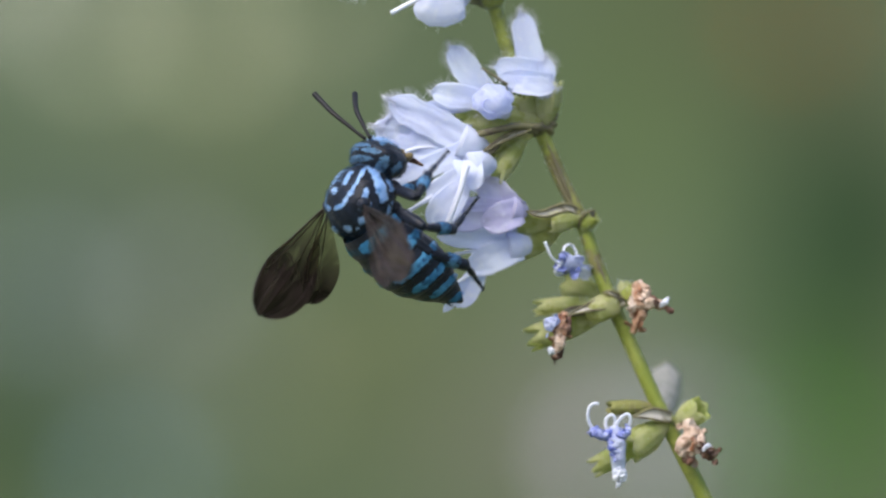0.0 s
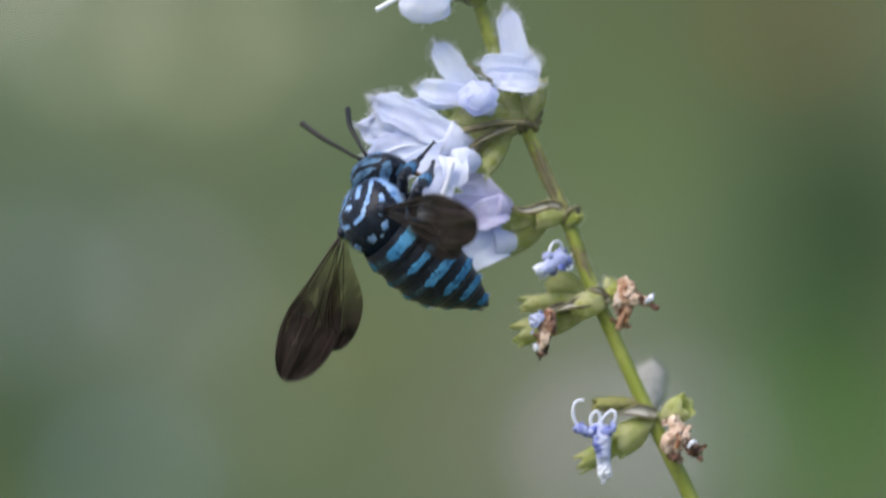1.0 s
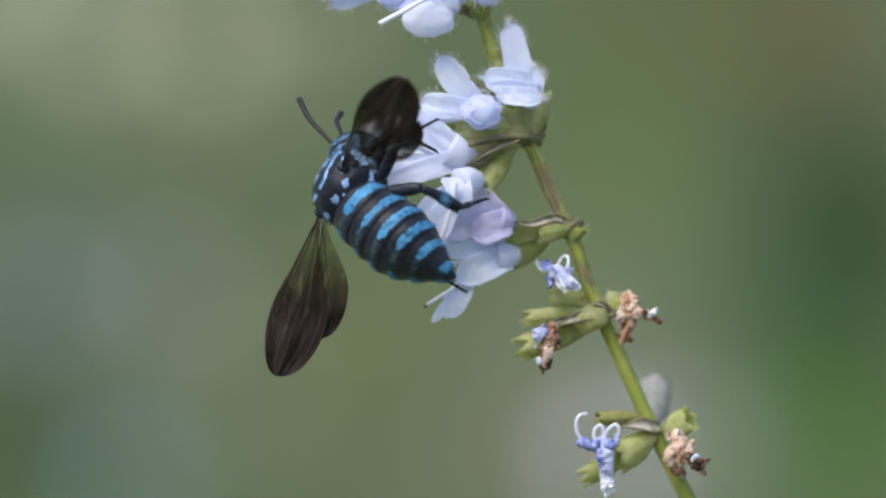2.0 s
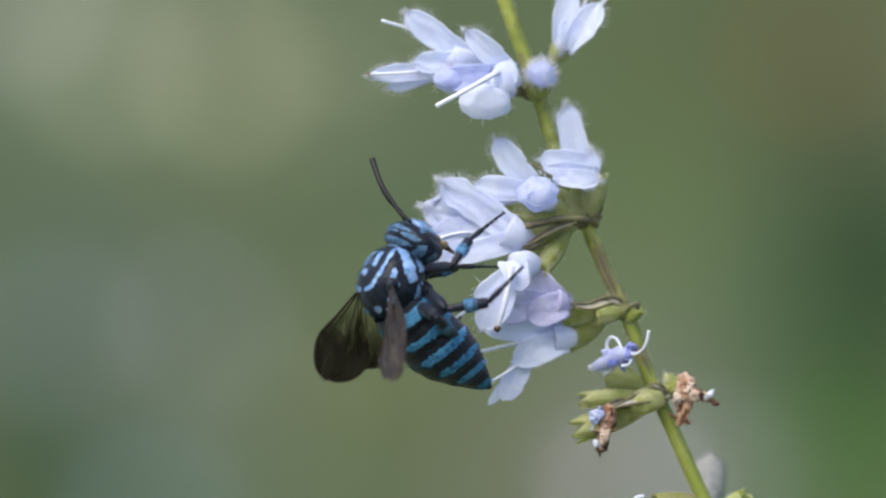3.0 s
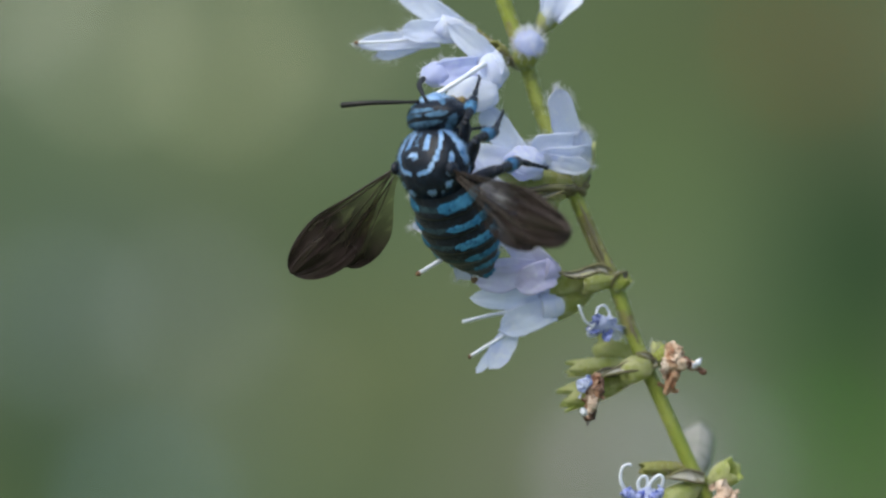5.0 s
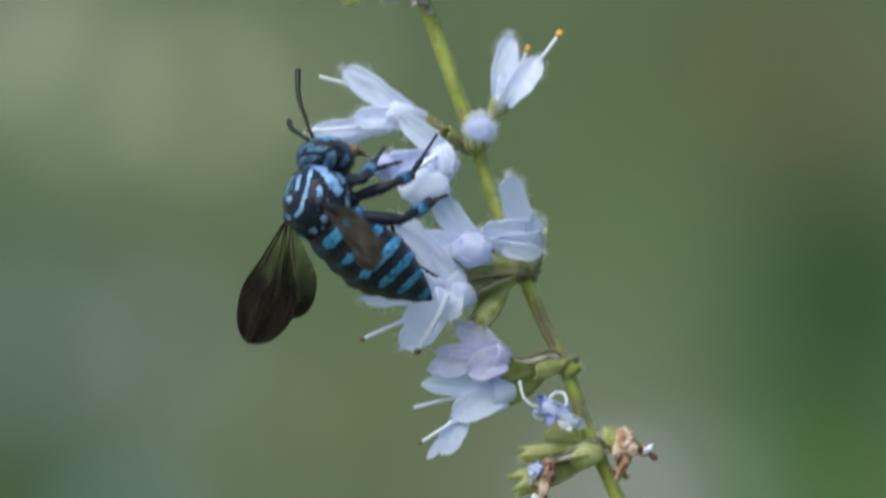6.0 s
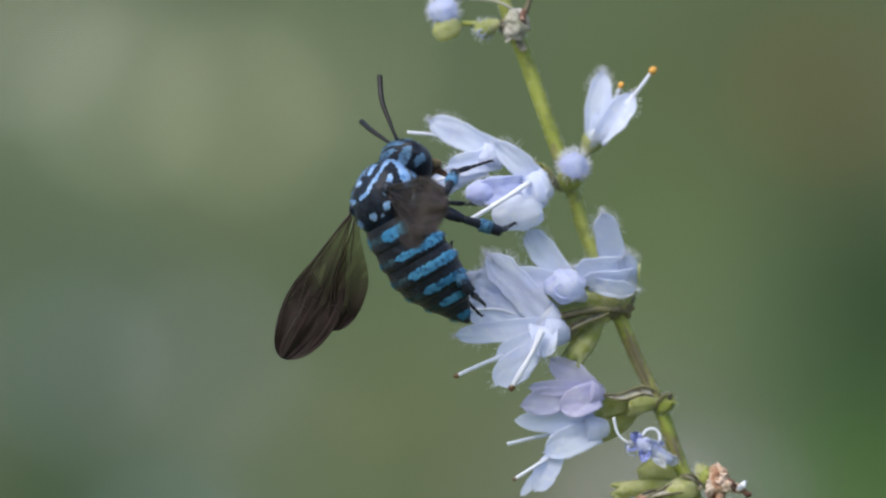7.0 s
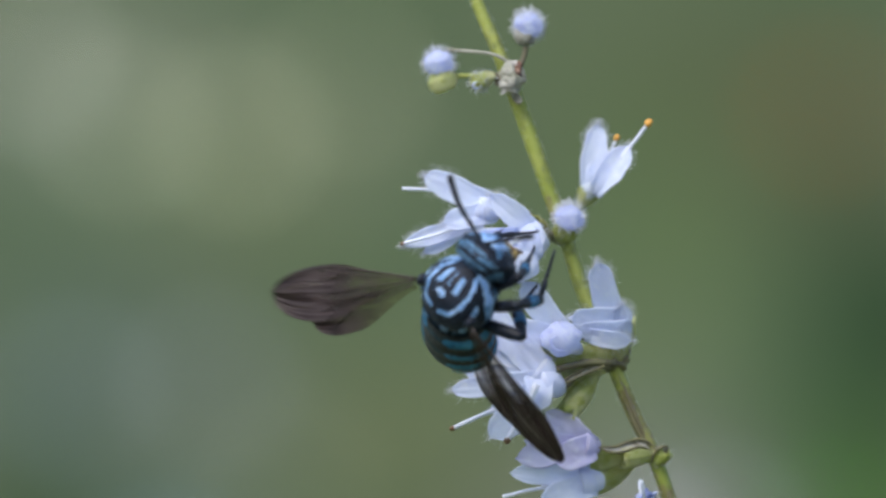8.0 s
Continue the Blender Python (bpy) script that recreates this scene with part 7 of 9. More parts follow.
        (7.733, pose(0.001756, -0.000090, -0.001962, -174.4, 55.9, 171.3)),
        (7.867, pose(0.001684, -0.000822, -0.001752, -107.8, 58.0, -146.7)),
        (8, pose(0.001431, -0.001323, -0.001232, -60.5, 40.0, -125.3))])
    walk(mid_leg, [
        (0, pose(-0.001030, -0.001150, -0.001530, -75.1, -0.1, -119.1)),
        (0.5, pose(-0.001030, -0.001150, -0.001530, -22.6, -4.0, -76.2)),
        (0.733, pose(-0.001030, -0.001150, -0.001530, 16.0, -3.6, -71.1)),
        (1, pose(-0.001030, -0.001150, -0.001530, 54.5, -6.4, -66.9)),
        (1.733, pose(-0.001030, -0.001150, -0.001530, -3.5, 6.7, -80.4)),
        (2.5, pose(-0.001030, -0.001150, -0.001530, -62.7, 1.8, -98.7)),
        (3, pose(-0.001030, -0.001150, -0.001530, -85.6, -10.7, -116.7)),
        (3.5, pose(-0.001030, -0.001150, -0.001530, -79.7, -4.2, -153.3)),
        (3.7, pose(-0.001030, -0.001150, -0.001530, -76.8, 1.4, -133.1)),
        (3.8, pose(-0.001030, -0.001150, -0.001530, -32.7, 30.4, -108.8)),
        (3.9, pose(-0.001030, -0.001150, -0.001530, 26.7, 29.5, -65.8)),
        (4, pose(-0.001030, -0.001150, -0.001530, 69.8, -0.3, -42.7)),
        (5.5, pose(-0.001030, -0.001150, -0.001530, 68.9, 1.3, -40.3)),
        (5.733, pose(-0.001030, -0.001150, -0.001530, 17.7, 31.2, -65.3)),
        (6, pose(-0.001030, -0.001150, -0.001530, -47.6, 25.7, -108.5)),
        (6.5, pose(-0.001030, -0.001150, -0.001530, -72.6, -1.7, -105.2)),
        (7, pose(-0.001030, -0.001150, -0.001530, -77.8, 30.9, -157.6)),
        (7.2, pose(-0.001030, -0.001150, -0.001530, -75.5, 32.4, -153.2)),
        (7.5, pose(-0.001030, -0.001150, -0.001530, -67.5, 9.0, -119.4)),
        (7.733, pose(-0.001030, -0.001150, -0.001530, -13.8, 29.0, -86.9)),
        (8, pose(-0.001030, -0.001150, -0.001530, 42.7, 14.3, -50.9))])
    walk(mid_tibia, [
        (0, pose(0.002800, 0.000000, 0.000000, 56.9, 54.6, 87.5)),
        (0.133, pose(0.002800, 0.000000, 0.000000, 73.9, 57.8, 99.3)),
        (0.267, pose(0.002800, 0.000000, 0.000000, 92.7, 58.7, 113.1)),
        (0.367, pose(0.002800, 0.000000, 0.000000, 111.4, 57.3, 126.5)),
        (0.5, pose(0.002800, 0.000000, 0.000000, 127.9, 53.8, 137.8)),
        (0.633, pose(0.002800, 0.000000, 0.000000, 162.1, 63.1, 164.5)),
        (0.733, pose(0.002800, 0.000000, 0.000000, -154.6, 61.4, -159.7)),
        (0.867, pose(0.002800, 0.000000, 0.000000, -125.1, 50.1, -137.8)),
        (1, pose(0.002800, 0.000000, 0.000000, -107.4, 34.9, -128.6)),
        (1.367, pose(0.002800, 0.000000, 0.000000, -142.5, 66.5, -147.5)),
        (1.733, pose(0.002800, 0.000000, 0.000000, 112.7, 65.5, 122.4)),
        (2.133, pose(0.002800, 0.000000, 0.000000, 79.2, 33.7, 105.2)),
        (2.5, pose(0.002800, 0.000000, 0.000000, 60.5, 0.5, 109.0)),
        (2.633, pose(0.002800, 0.000000, 0.000000, 57.1, 4.6, 98.9)),
        (2.733, pose(0.002800, 0.000000, 0.000000, 53.0, 8.0, 88.5)),
        (2.867, pose(0.002800, 0.000000, 0.000000, 48.3, 10.7, 77.8)),
        (3, pose(0.002800, 0.000000, 0.000000, 43.1, 12.4, 66.9)),
        (3.133, pose(0.002800, 0.000000, 0.000000, 34.5, 9.4, 65.1)),
        (3.267, pose(0.002800, 0.000000, 0.000000, 26.1, 6.3, 63.9)),
        (3.367, pose(0.002800, 0.000000, 0.000000, 17.8, 3.0, 63.1)),
        (3.5, pose(0.002800, 0.000000, 0.000000, 9.5, -0.4, 62.8)),
        (3.533, pose(0.002800, 0.000000, 0.000000, 14.5, 13.0, 59.3)),
        (3.6, pose(0.002800, 0.000000, 0.000000, 18.9, 26.7, 56.7)),
        (3.667, pose(0.002800, 0.000000, 0.000000, 23.4, 40.6, 55.0)),
        (3.7, pose(0.002800, 0.000000, 0.000000, 28.5, 54.5, 54.7)),
        (3.767, pose(0.002800, 0.000000, 0.000000, -15.2, 65.4, -6.3)),
        (3.867, pose(0.002800, 0.000000, 0.000000, -53.7, 51.6, -62.4)),
        (3.933, pose(0.002800, 0.000000, 0.000000, -61.7, 28.5, -90.2)),
        (4, pose(0.002800, 0.000000, 0.000000, -57.5, 5.1, -111.6)),
        (4.367, pose(0.002800, 0.000000, 0.000000, -56.6, 6.3, -114.8)),
        (4.733, pose(0.002800, 0.000000, 0.000000, -55.8, 7.5, -118.0)),
        (5.133, pose(0.002800, 0.000000, 0.000000, -55.0, 8.8, -121.2)),
        (5.5, pose(0.002800, 0.000000, 0.000000, -54.4, 10.1, -124.5)),
        (5.633, pose(0.002800, 0.000000, 0.000000, -66.1, 31.7, -108.7)),
        (5.733, pose(0.002800, 0.000000, 0.000000, -72.8, 55.4, -93.5)),
        (5.867, pose(0.002800, 0.000000, 0.000000, -59.7, 79.2, -61.1)),
        (6, pose(0.002800, 0.000000, 0.000000, 60.1, 73.0, 77.3)),
        (6.133, pose(0.002800, 0.000000, 0.000000, 55.3, 60.0, 72.4)),
        (6.267, pose(0.002800, 0.000000, 0.000000, 53.3, 47.0, 70.4)),
        (6.367, pose(0.002800, 0.000000, 0.000000, 52.3, 34.0, 69.3)),
        (6.5, pose(0.002800, 0.000000, 0.000000, 51.6, 20.9, 68.5)),
        (6.633, pose(0.002800, 0.000000, 0.000000, 38.4, 24.2, 53.9)),
        (6.733, pose(0.002800, 0.000000, 0.000000, 24.6, 24.3, 38.6)),
        (6.867, pose(0.002800, 0.000000, 0.000000, 11.4, 21.0, 23.9)),
        (7, pose(0.002800, 0.000000, 0.000000, -0.1, 14.9, 10.7)),
        (7.067, pose(0.002800, 0.000000, 0.000000, 0.0, 17.7, 9.7)),
        (7.1, pose(0.002800, 0.000000, 0.000000, 0.2, 20.4, 8.7)),
        (7.133, pose(0.002800, 0.000000, 0.000000, 0.3, 23.1, 7.6)),
        (7.2, pose(0.002800, 0.000000, 0.000000, 0.3, 25.8, 6.6)),
        (7.267, pose(0.002800, 0.000000, 0.000000, 5.3, 36.1, 16.5)),
        (7.333, pose(0.002800, 0.000000, 0.000000, 13.4, 45.4, 29.3)),
        (7.433, pose(0.002800, 0.000000, 0.000000, 26.2, 52.8, 46.3)),
        (7.5, pose(0.002800, 0.000000, 0.000000, 44.3, 57.0, 68.6)),
        (7.633, pose(0.002800, 0.000000, 0.000000, 1.7, 73.5, 8.9)),
        (7.733, pose(0.002800, 0.000000, 0.000000, -55.7, 62.0, -65.4)),
        (7.867, pose(0.002800, 0.000000, 0.000000, -64.3, 39.2, -92.5)),
        (8, pose(0.002800, 0.000000, 0.000000, -60.1, 16.2, -110.8))])
    walk(mid_patch, [
        (0, pose(0.002800, 0.000000, 0.000000, 56.9, 54.6, 87.5)),
        (0.133, pose(0.002800, 0.000000, 0.000000, 73.9, 57.8, 99.3)),
        (0.267, pose(0.002800, 0.000000, 0.000000, 92.7, 58.7, 113.1)),
        (0.367, pose(0.002800, 0.000000, 0.000000, 111.4, 57.3, 126.5)),
        (0.5, pose(0.002800, 0.000000, 0.000000, 127.9, 53.8, 137.8)),
        (0.633, pose(0.002800, 0.000000, 0.000000, 162.1, 63.1, 164.5)),
        (0.733, pose(0.002800, 0.000000, 0.000000, -154.6, 61.4, -159.7)),
        (0.867, pose(0.002800, 0.000000, 0.000000, -125.1, 50.1, -137.8)),
        (1, pose(0.002800, 0.000000, 0.000000, -107.4, 34.9, -128.6)),
        (1.367, pose(0.002800, 0.000000, 0.000000, -142.5, 66.5, -147.5)),
        (1.733, pose(0.002800, 0.000000, 0.000000, 112.7, 65.5, 122.4)),
        (2.133, pose(0.002800, 0.000000, 0.000000, 79.2, 33.7, 105.2)),
        (2.5, pose(0.002800, 0.000000, 0.000000, 60.5, 0.5, 109.0)),
        (2.633, pose(0.002800, 0.000000, 0.000000, 57.1, 4.6, 98.9)),
        (2.733, pose(0.002800, 0.000000, 0.000000, 53.0, 8.0, 88.5)),
        (2.867, pose(0.002800, 0.000000, 0.000000, 48.3, 10.7, 77.8)),
        (3, pose(0.002800, 0.000000, 0.000000, 43.1, 12.4, 66.9)),
        (3.133, pose(0.002800, 0.000000, 0.000000, 34.5, 9.4, 65.1)),
        (3.267, pose(0.002800, 0.000000, 0.000000, 26.1, 6.3, 63.9)),
        (3.367, pose(0.002800, 0.000000, 0.000000, 17.8, 3.0, 63.1)),
        (3.5, pose(0.002800, 0.000000, 0.000000, 9.5, -0.4, 62.8)),
        (3.533, pose(0.002800, 0.000000, 0.000000, 14.5, 13.0, 59.3)),
        (3.6, pose(0.002800, 0.000000, 0.000000, 18.9, 26.7, 56.7)),
        (3.667, pose(0.002800, 0.000000, 0.000000, 23.4, 40.6, 55.0)),
        (3.7, pose(0.002800, 0.000000, 0.000000, 28.5, 54.5, 54.7)),
        (3.767, pose(0.002800, 0.000000, 0.000000, -15.2, 65.4, -6.3)),
        (3.867, pose(0.002800, 0.000000, 0.000000, -53.7, 51.6, -62.4)),
        (3.933, pose(0.002800, 0.000000, 0.000000, -61.7, 28.5, -90.2)),
        (4, pose(0.002800, 0.000000, 0.000000, -57.5, 5.1, -111.6)),
        (4.367, pose(0.002800, 0.000000, 0.000000, -56.6, 6.3, -114.8)),
        (4.733, pose(0.002800, 0.000000, 0.000000, -55.8, 7.5, -118.0)),
        (5.133, pose(0.002800, 0.000000, 0.000000, -55.0, 8.8, -121.2)),
        (5.5, pose(0.002800, 0.000000, 0.000000, -54.4, 10.1, -124.5)),
        (5.633, pose(0.002800, 0.000000, 0.000000, -66.1, 31.7, -108.7)),
        (5.733, pose(0.002800, 0.000000, 0.000000, -72.8, 55.4, -93.5)),
        (5.867, pose(0.002800, 0.000000, 0.000000, -59.7, 79.2, -61.1)),
        (6, pose(0.002800, 0.000000, 0.000000, 60.1, 73.0, 77.3)),
        (6.133, pose(0.002800, 0.000000, 0.000000, 55.3, 60.0, 72.4)),
        (6.267, pose(0.002800, 0.000000, 0.000000, 53.3, 47.0, 70.4)),
        (6.367, pose(0.002800, 0.000000, 0.000000, 52.3, 34.0, 69.3)),
        (6.5, pose(0.002800, 0.000000, 0.000000, 51.6, 20.9, 68.5)),
        (6.633, pose(0.002800, 0.000000, 0.000000, 38.4, 24.2, 53.9)),
        (6.733, pose(0.002800, 0.000000, 0.000000, 24.6, 24.3, 38.6)),
        (6.867, pose(0.002800, 0.000000, 0.000000, 11.4, 21.0, 23.9)),
        (7, pose(0.002800, 0.000000, 0.000000, -0.1, 14.9, 10.7)),
        (7.067, pose(0.002800, 0.000000, 0.000000, 0.0, 17.7, 9.7)),
        (7.1, pose(0.002800, 0.000000, 0.000000, 0.2, 20.4, 8.7)),
        (7.133, pose(0.002800, 0.000000, 0.000000, 0.3, 23.1, 7.6)),
        (7.2, pose(0.002800, 0.000000, 0.000000, 0.3, 25.8, 6.6)),
        (7.267, pose(0.002800, 0.000000, 0.000000, 5.3, 36.1, 16.5)),
        (7.333, pose(0.002800, 0.000000, 0.000000, 13.4, 45.4, 29.3)),
        (7.433, pose(0.002800, 0.000000, 0.000000, 26.2, 52.8, 46.3)),
        (7.5, pose(0.002800, 0.000000, 0.000000, 44.3, 57.0, 68.6)),
        (7.633, pose(0.002800, 0.000000, 0.000000, 1.7, 73.5, 8.9)),
        (7.733, pose(0.002800, 0.000000, 0.000000, -55.7, 62.0, -65.4)),
        (7.867, pose(0.002800, 0.000000, 0.000000, -64.3, 39.2, -92.5)),
        (8, pose(0.002800, 0.000000, 0.000000, -60.1, 16.2, -110.8))])
    walk(mid_foot, [
        (0, pose(0.002862, 0.001446, -0.002038, 44.6, 13.2, 107.2)),
        (0.133, pose(0.002583, 0.001316, -0.002115, 60.9, 24.3, 109.9)),
        (0.267, pose(0.002292, 0.001194, -0.002137, 79.4, 34.2, 116.4)),
        (0.367, pose(0.001996, 0.001085, -0.002104, 101.7, 41.5, 127.5)),
        (0.5, pose(0.001706, 0.000991, -0.002018, 127.3, 44.5, 142.5)),
        (0.633, pose(0.001709, 0.000302, -0.002229, 153.4, 53.4, 159.8)),
        (0.733, pose(0.001676, -0.000417, -0.002194, -173.5, 55.4, -175.7)),
        (0.867, pose(0.001611, -0.001078, -0.001917, -143.3, 49.6, -154.1)),
        (1, pose(0.001522, -0.001603, -0.001431, -121.3, 38.6, -141.2)),
        (1.367, pose(0.001959, -0.000536, -0.002292, -149.3, 53.5, -153.5)),
        (1.733, pose(0.002246, 0.000874, -0.002276, 167.0, 60.8, 177.6)),
        (2.133, pose(0.002257, 0.002007, -0.001388, 122.0, 54.7, 147.2)),
        (2.5, pose(0.001987, 0.002364, -0.000020, 92.7, 40.2, 133.5)),
        (2.633, pose(0.002414, 0.002462, -0.000200, 75.4, 29.6, 116.0)),
        (2.733, pose(0.002864, 0.002475, -0.000349, 63.5, 15.7, 103.9)),
        (2.867, pose(0.003318, 0.002402, -0.000463, 55.0, 0.1, 95.2)),
        (3, pose(0.003760, 0.002245, -0.000536, 48.8, -16.4, 88.7)),
        (3.133, pose(0.003837, 0.002237, -0.000410, 39.0, -12.6, 90.0)),
        (3.267, pose(0.003894, 0.002231, -0.000273, 29.5, -8.7, 90.7)),
        (3.367, pose(0.003929, 0.002227, -0.000129, 20.0, -4.7, 90.7)),
        (3.5, pose(0.003941, 0.002224, 0.000018, 10.6, -0.8, 90.1)),
        (3.533, pose(0.004045, 0.002094, -0.000564, 15.3, 1.2, 90.7)),
        (3.6, pose(0.004027, 0.001866, -0.001124, 20.0, 3.2, 91.4)),
        (3.667, pose(0.003888, 0.001557, -0.001626, 24.8, 5.0, 92.3)),
        (3.7, pose(0.003639, 0.001186, -0.002034, 29.6, 6.8, 93.4)),
        (3.767, pose(0.003836, -0.000114, -0.002273, 40.6, 32.7, 77.2)),
        (3.867, pose(0.003520, -0.001375, -0.001960, 44.4, 60.4, 60.0)),
        (3.933, pose(0.002793, -0.002196, -0.001195, -24.5, 83.4, -27.4)),
        (4, pose(0.001884, -0.002316, -0.000221, -92.5, 60.3, -113.8)),
        (4.367, pose(0.001757, -0.002256, -0.000272, -81.6, 47.5, -114.4)),
        (4.733, pose(0.001635, -0.002188, -0.000326, -72.4, 34.9, -117.8)),
        (5.133, pose(0.001518, -0.002112, -0.000381, -63.6, 22.9, -122.9)),
        (5.5, pose(0.001407, -0.002030, -0.000437, -54.2, 11.7, -129.5)),
        (5.633, pose(0.002116, -0.002014, -0.001313, -50.9, 37.0, -98.2)),
        (5.733, pose(0.002714, -0.001416, -0.002058, -24.1, 54.6, -48.7)),
        (5.867, pose(0.003025, -0.000409, -0.002456, 16.2, 48.5, 13.4)),
        (6, pose(0.002961, 0.000714, -0.002390, 30.4, 25.7, 52.1)),
        (6.133, pose(0.003178, 0.001190, -0.002166, 37.9, 27.3, 62.5)),
        (6.267, pose(0.003372, 0.001605, -0.001829, 45.6, 27.6, 73.1)),
        (6.367, pose(0.003534, 0.001939, -0.001397, 53.3, 26.6, 83.7)),
        (6.5, pose(0.003655, 0.002173, -0.000893, 60.6, 24.5, 93.9)),
        (6.633, pose(0.004145, 0.001841, -0.001026, 47.5, 31.1, 91.1)),
        (6.733, pose(0.004582, 0.001422, -0.001027, 33.0, 36.9, 86.4)),
        (6.867, pose(0.004933, 0.000946, -0.000896, 16.8, 41.5, 79.5)),
        (7, pose(0.005173, 0.000450, -0.000644, -1.0, 44.3, 70.7)),
        (7.067, pose(0.005148, 0.000402, -0.000758, 0.1, 44.0, 70.8)),
        (7.1, pose(0.005117, 0.000354, -0.000870, 1.1, 43.8, 70.9)),
        (7.133, pose(0.005079, 0.000306, -0.000981, 2.2, 43.5, 71.1)),
        (7.2, pose(0.005036, 0.000258, -0.001089, 3.2, 43.2, 71.2)),
        (7.267, pose(0.004736, 0.000574, -0.001474, 16.3, 49.5, 76.9)),
        (7.333, pose(0.004331, 0.000857, -0.001781, 32.1, 54.6, 85.6)),
        (7.433, pose(0.003842, 0.001093, -0.001992, 51.0, 57.8, 97.6)),
        (7.5, pose(0.003297, 0.001267, -0.002097, 71.8, 58.6, 111.5)),
        (7.633, pose(0.003503, 0.000110, -0.002397, 69.3, 67.3, 98.1)),
        (7.733, pose(0.003289, -0.001068, -0.002207, 57.6, 75.2, 75.9)),
        (7.867, pose(0.002716, -0.001935, -0.001581, 22.3, 79.9, 30.2)),
        (8, pose(0.001946, -0.002244, -0.000697, -19.8, 76.9, -22.3))])
    walk(hind_leg, [
        (0, pose(-0.001550, -0.001250, -0.000600, -77.3, 16.5, -155.2)),
        (0.5, pose(-0.001550, -0.001250, -0.000600, -45.4, 3.6, -88.1)),
        (1, pose(-0.001550, -0.001250, -0.000600, -93.8, -14.0, -99.9)),
        (2.5, pose(-0.001550, -0.001250, -0.000600, -69.6, 37.3, -144.1)),
        (3, pose(-0.001550, -0.001250, -0.000600, -91.6, -12.9, -99.6)),
        (3.5, pose(-0.001550, -0.001250, -0.000600, -97.9, -19.2, -109.9)),
        (3.7, pose(-0.001550, -0.001250, -0.000600, -72.1, -6.3, -88.7)),
        (3.8, pose(-0.001550, -0.001250, -0.000600, -19.5, 5.7, -77.5)),
        (3.9, pose(-0.001550, -0.001250, -0.000600, 34.5, 3.9, -61.1)),
        (4, pose(-0.001550, -0.001250, -0.000600, 86.7, -10.3, -52.8)),
        (4.733, pose(-0.001550, -0.001250, -0.000600, 21.2, 9.5, -66.4)),
        (5.5, pose(-0.001550, -0.001250, -0.000600, -47.3, 4.5, -90.1)),
        (6, pose(-0.001550, -0.001250, -0.000600, -74.7, 27.6, -151.1)),
        (6.5, pose(-0.001550, -0.001250, -0.000600, -76.5, 24.6, -154.5)),
        (7, pose(-0.001550, -0.001250, -0.000600, -79.7, 3.4, -177.9)),
        (7.5, pose(-0.001550, -0.001250, -0.000600, -94.7, -16.9, -110.1)),
        (7.733, pose(-0.001550, -0.001250, -0.000600, -58.3, 5.3, -102.2)),
        (8, pose(-0.001550, -0.001250, -0.000600, -16.9, 17.8, -81.8))])
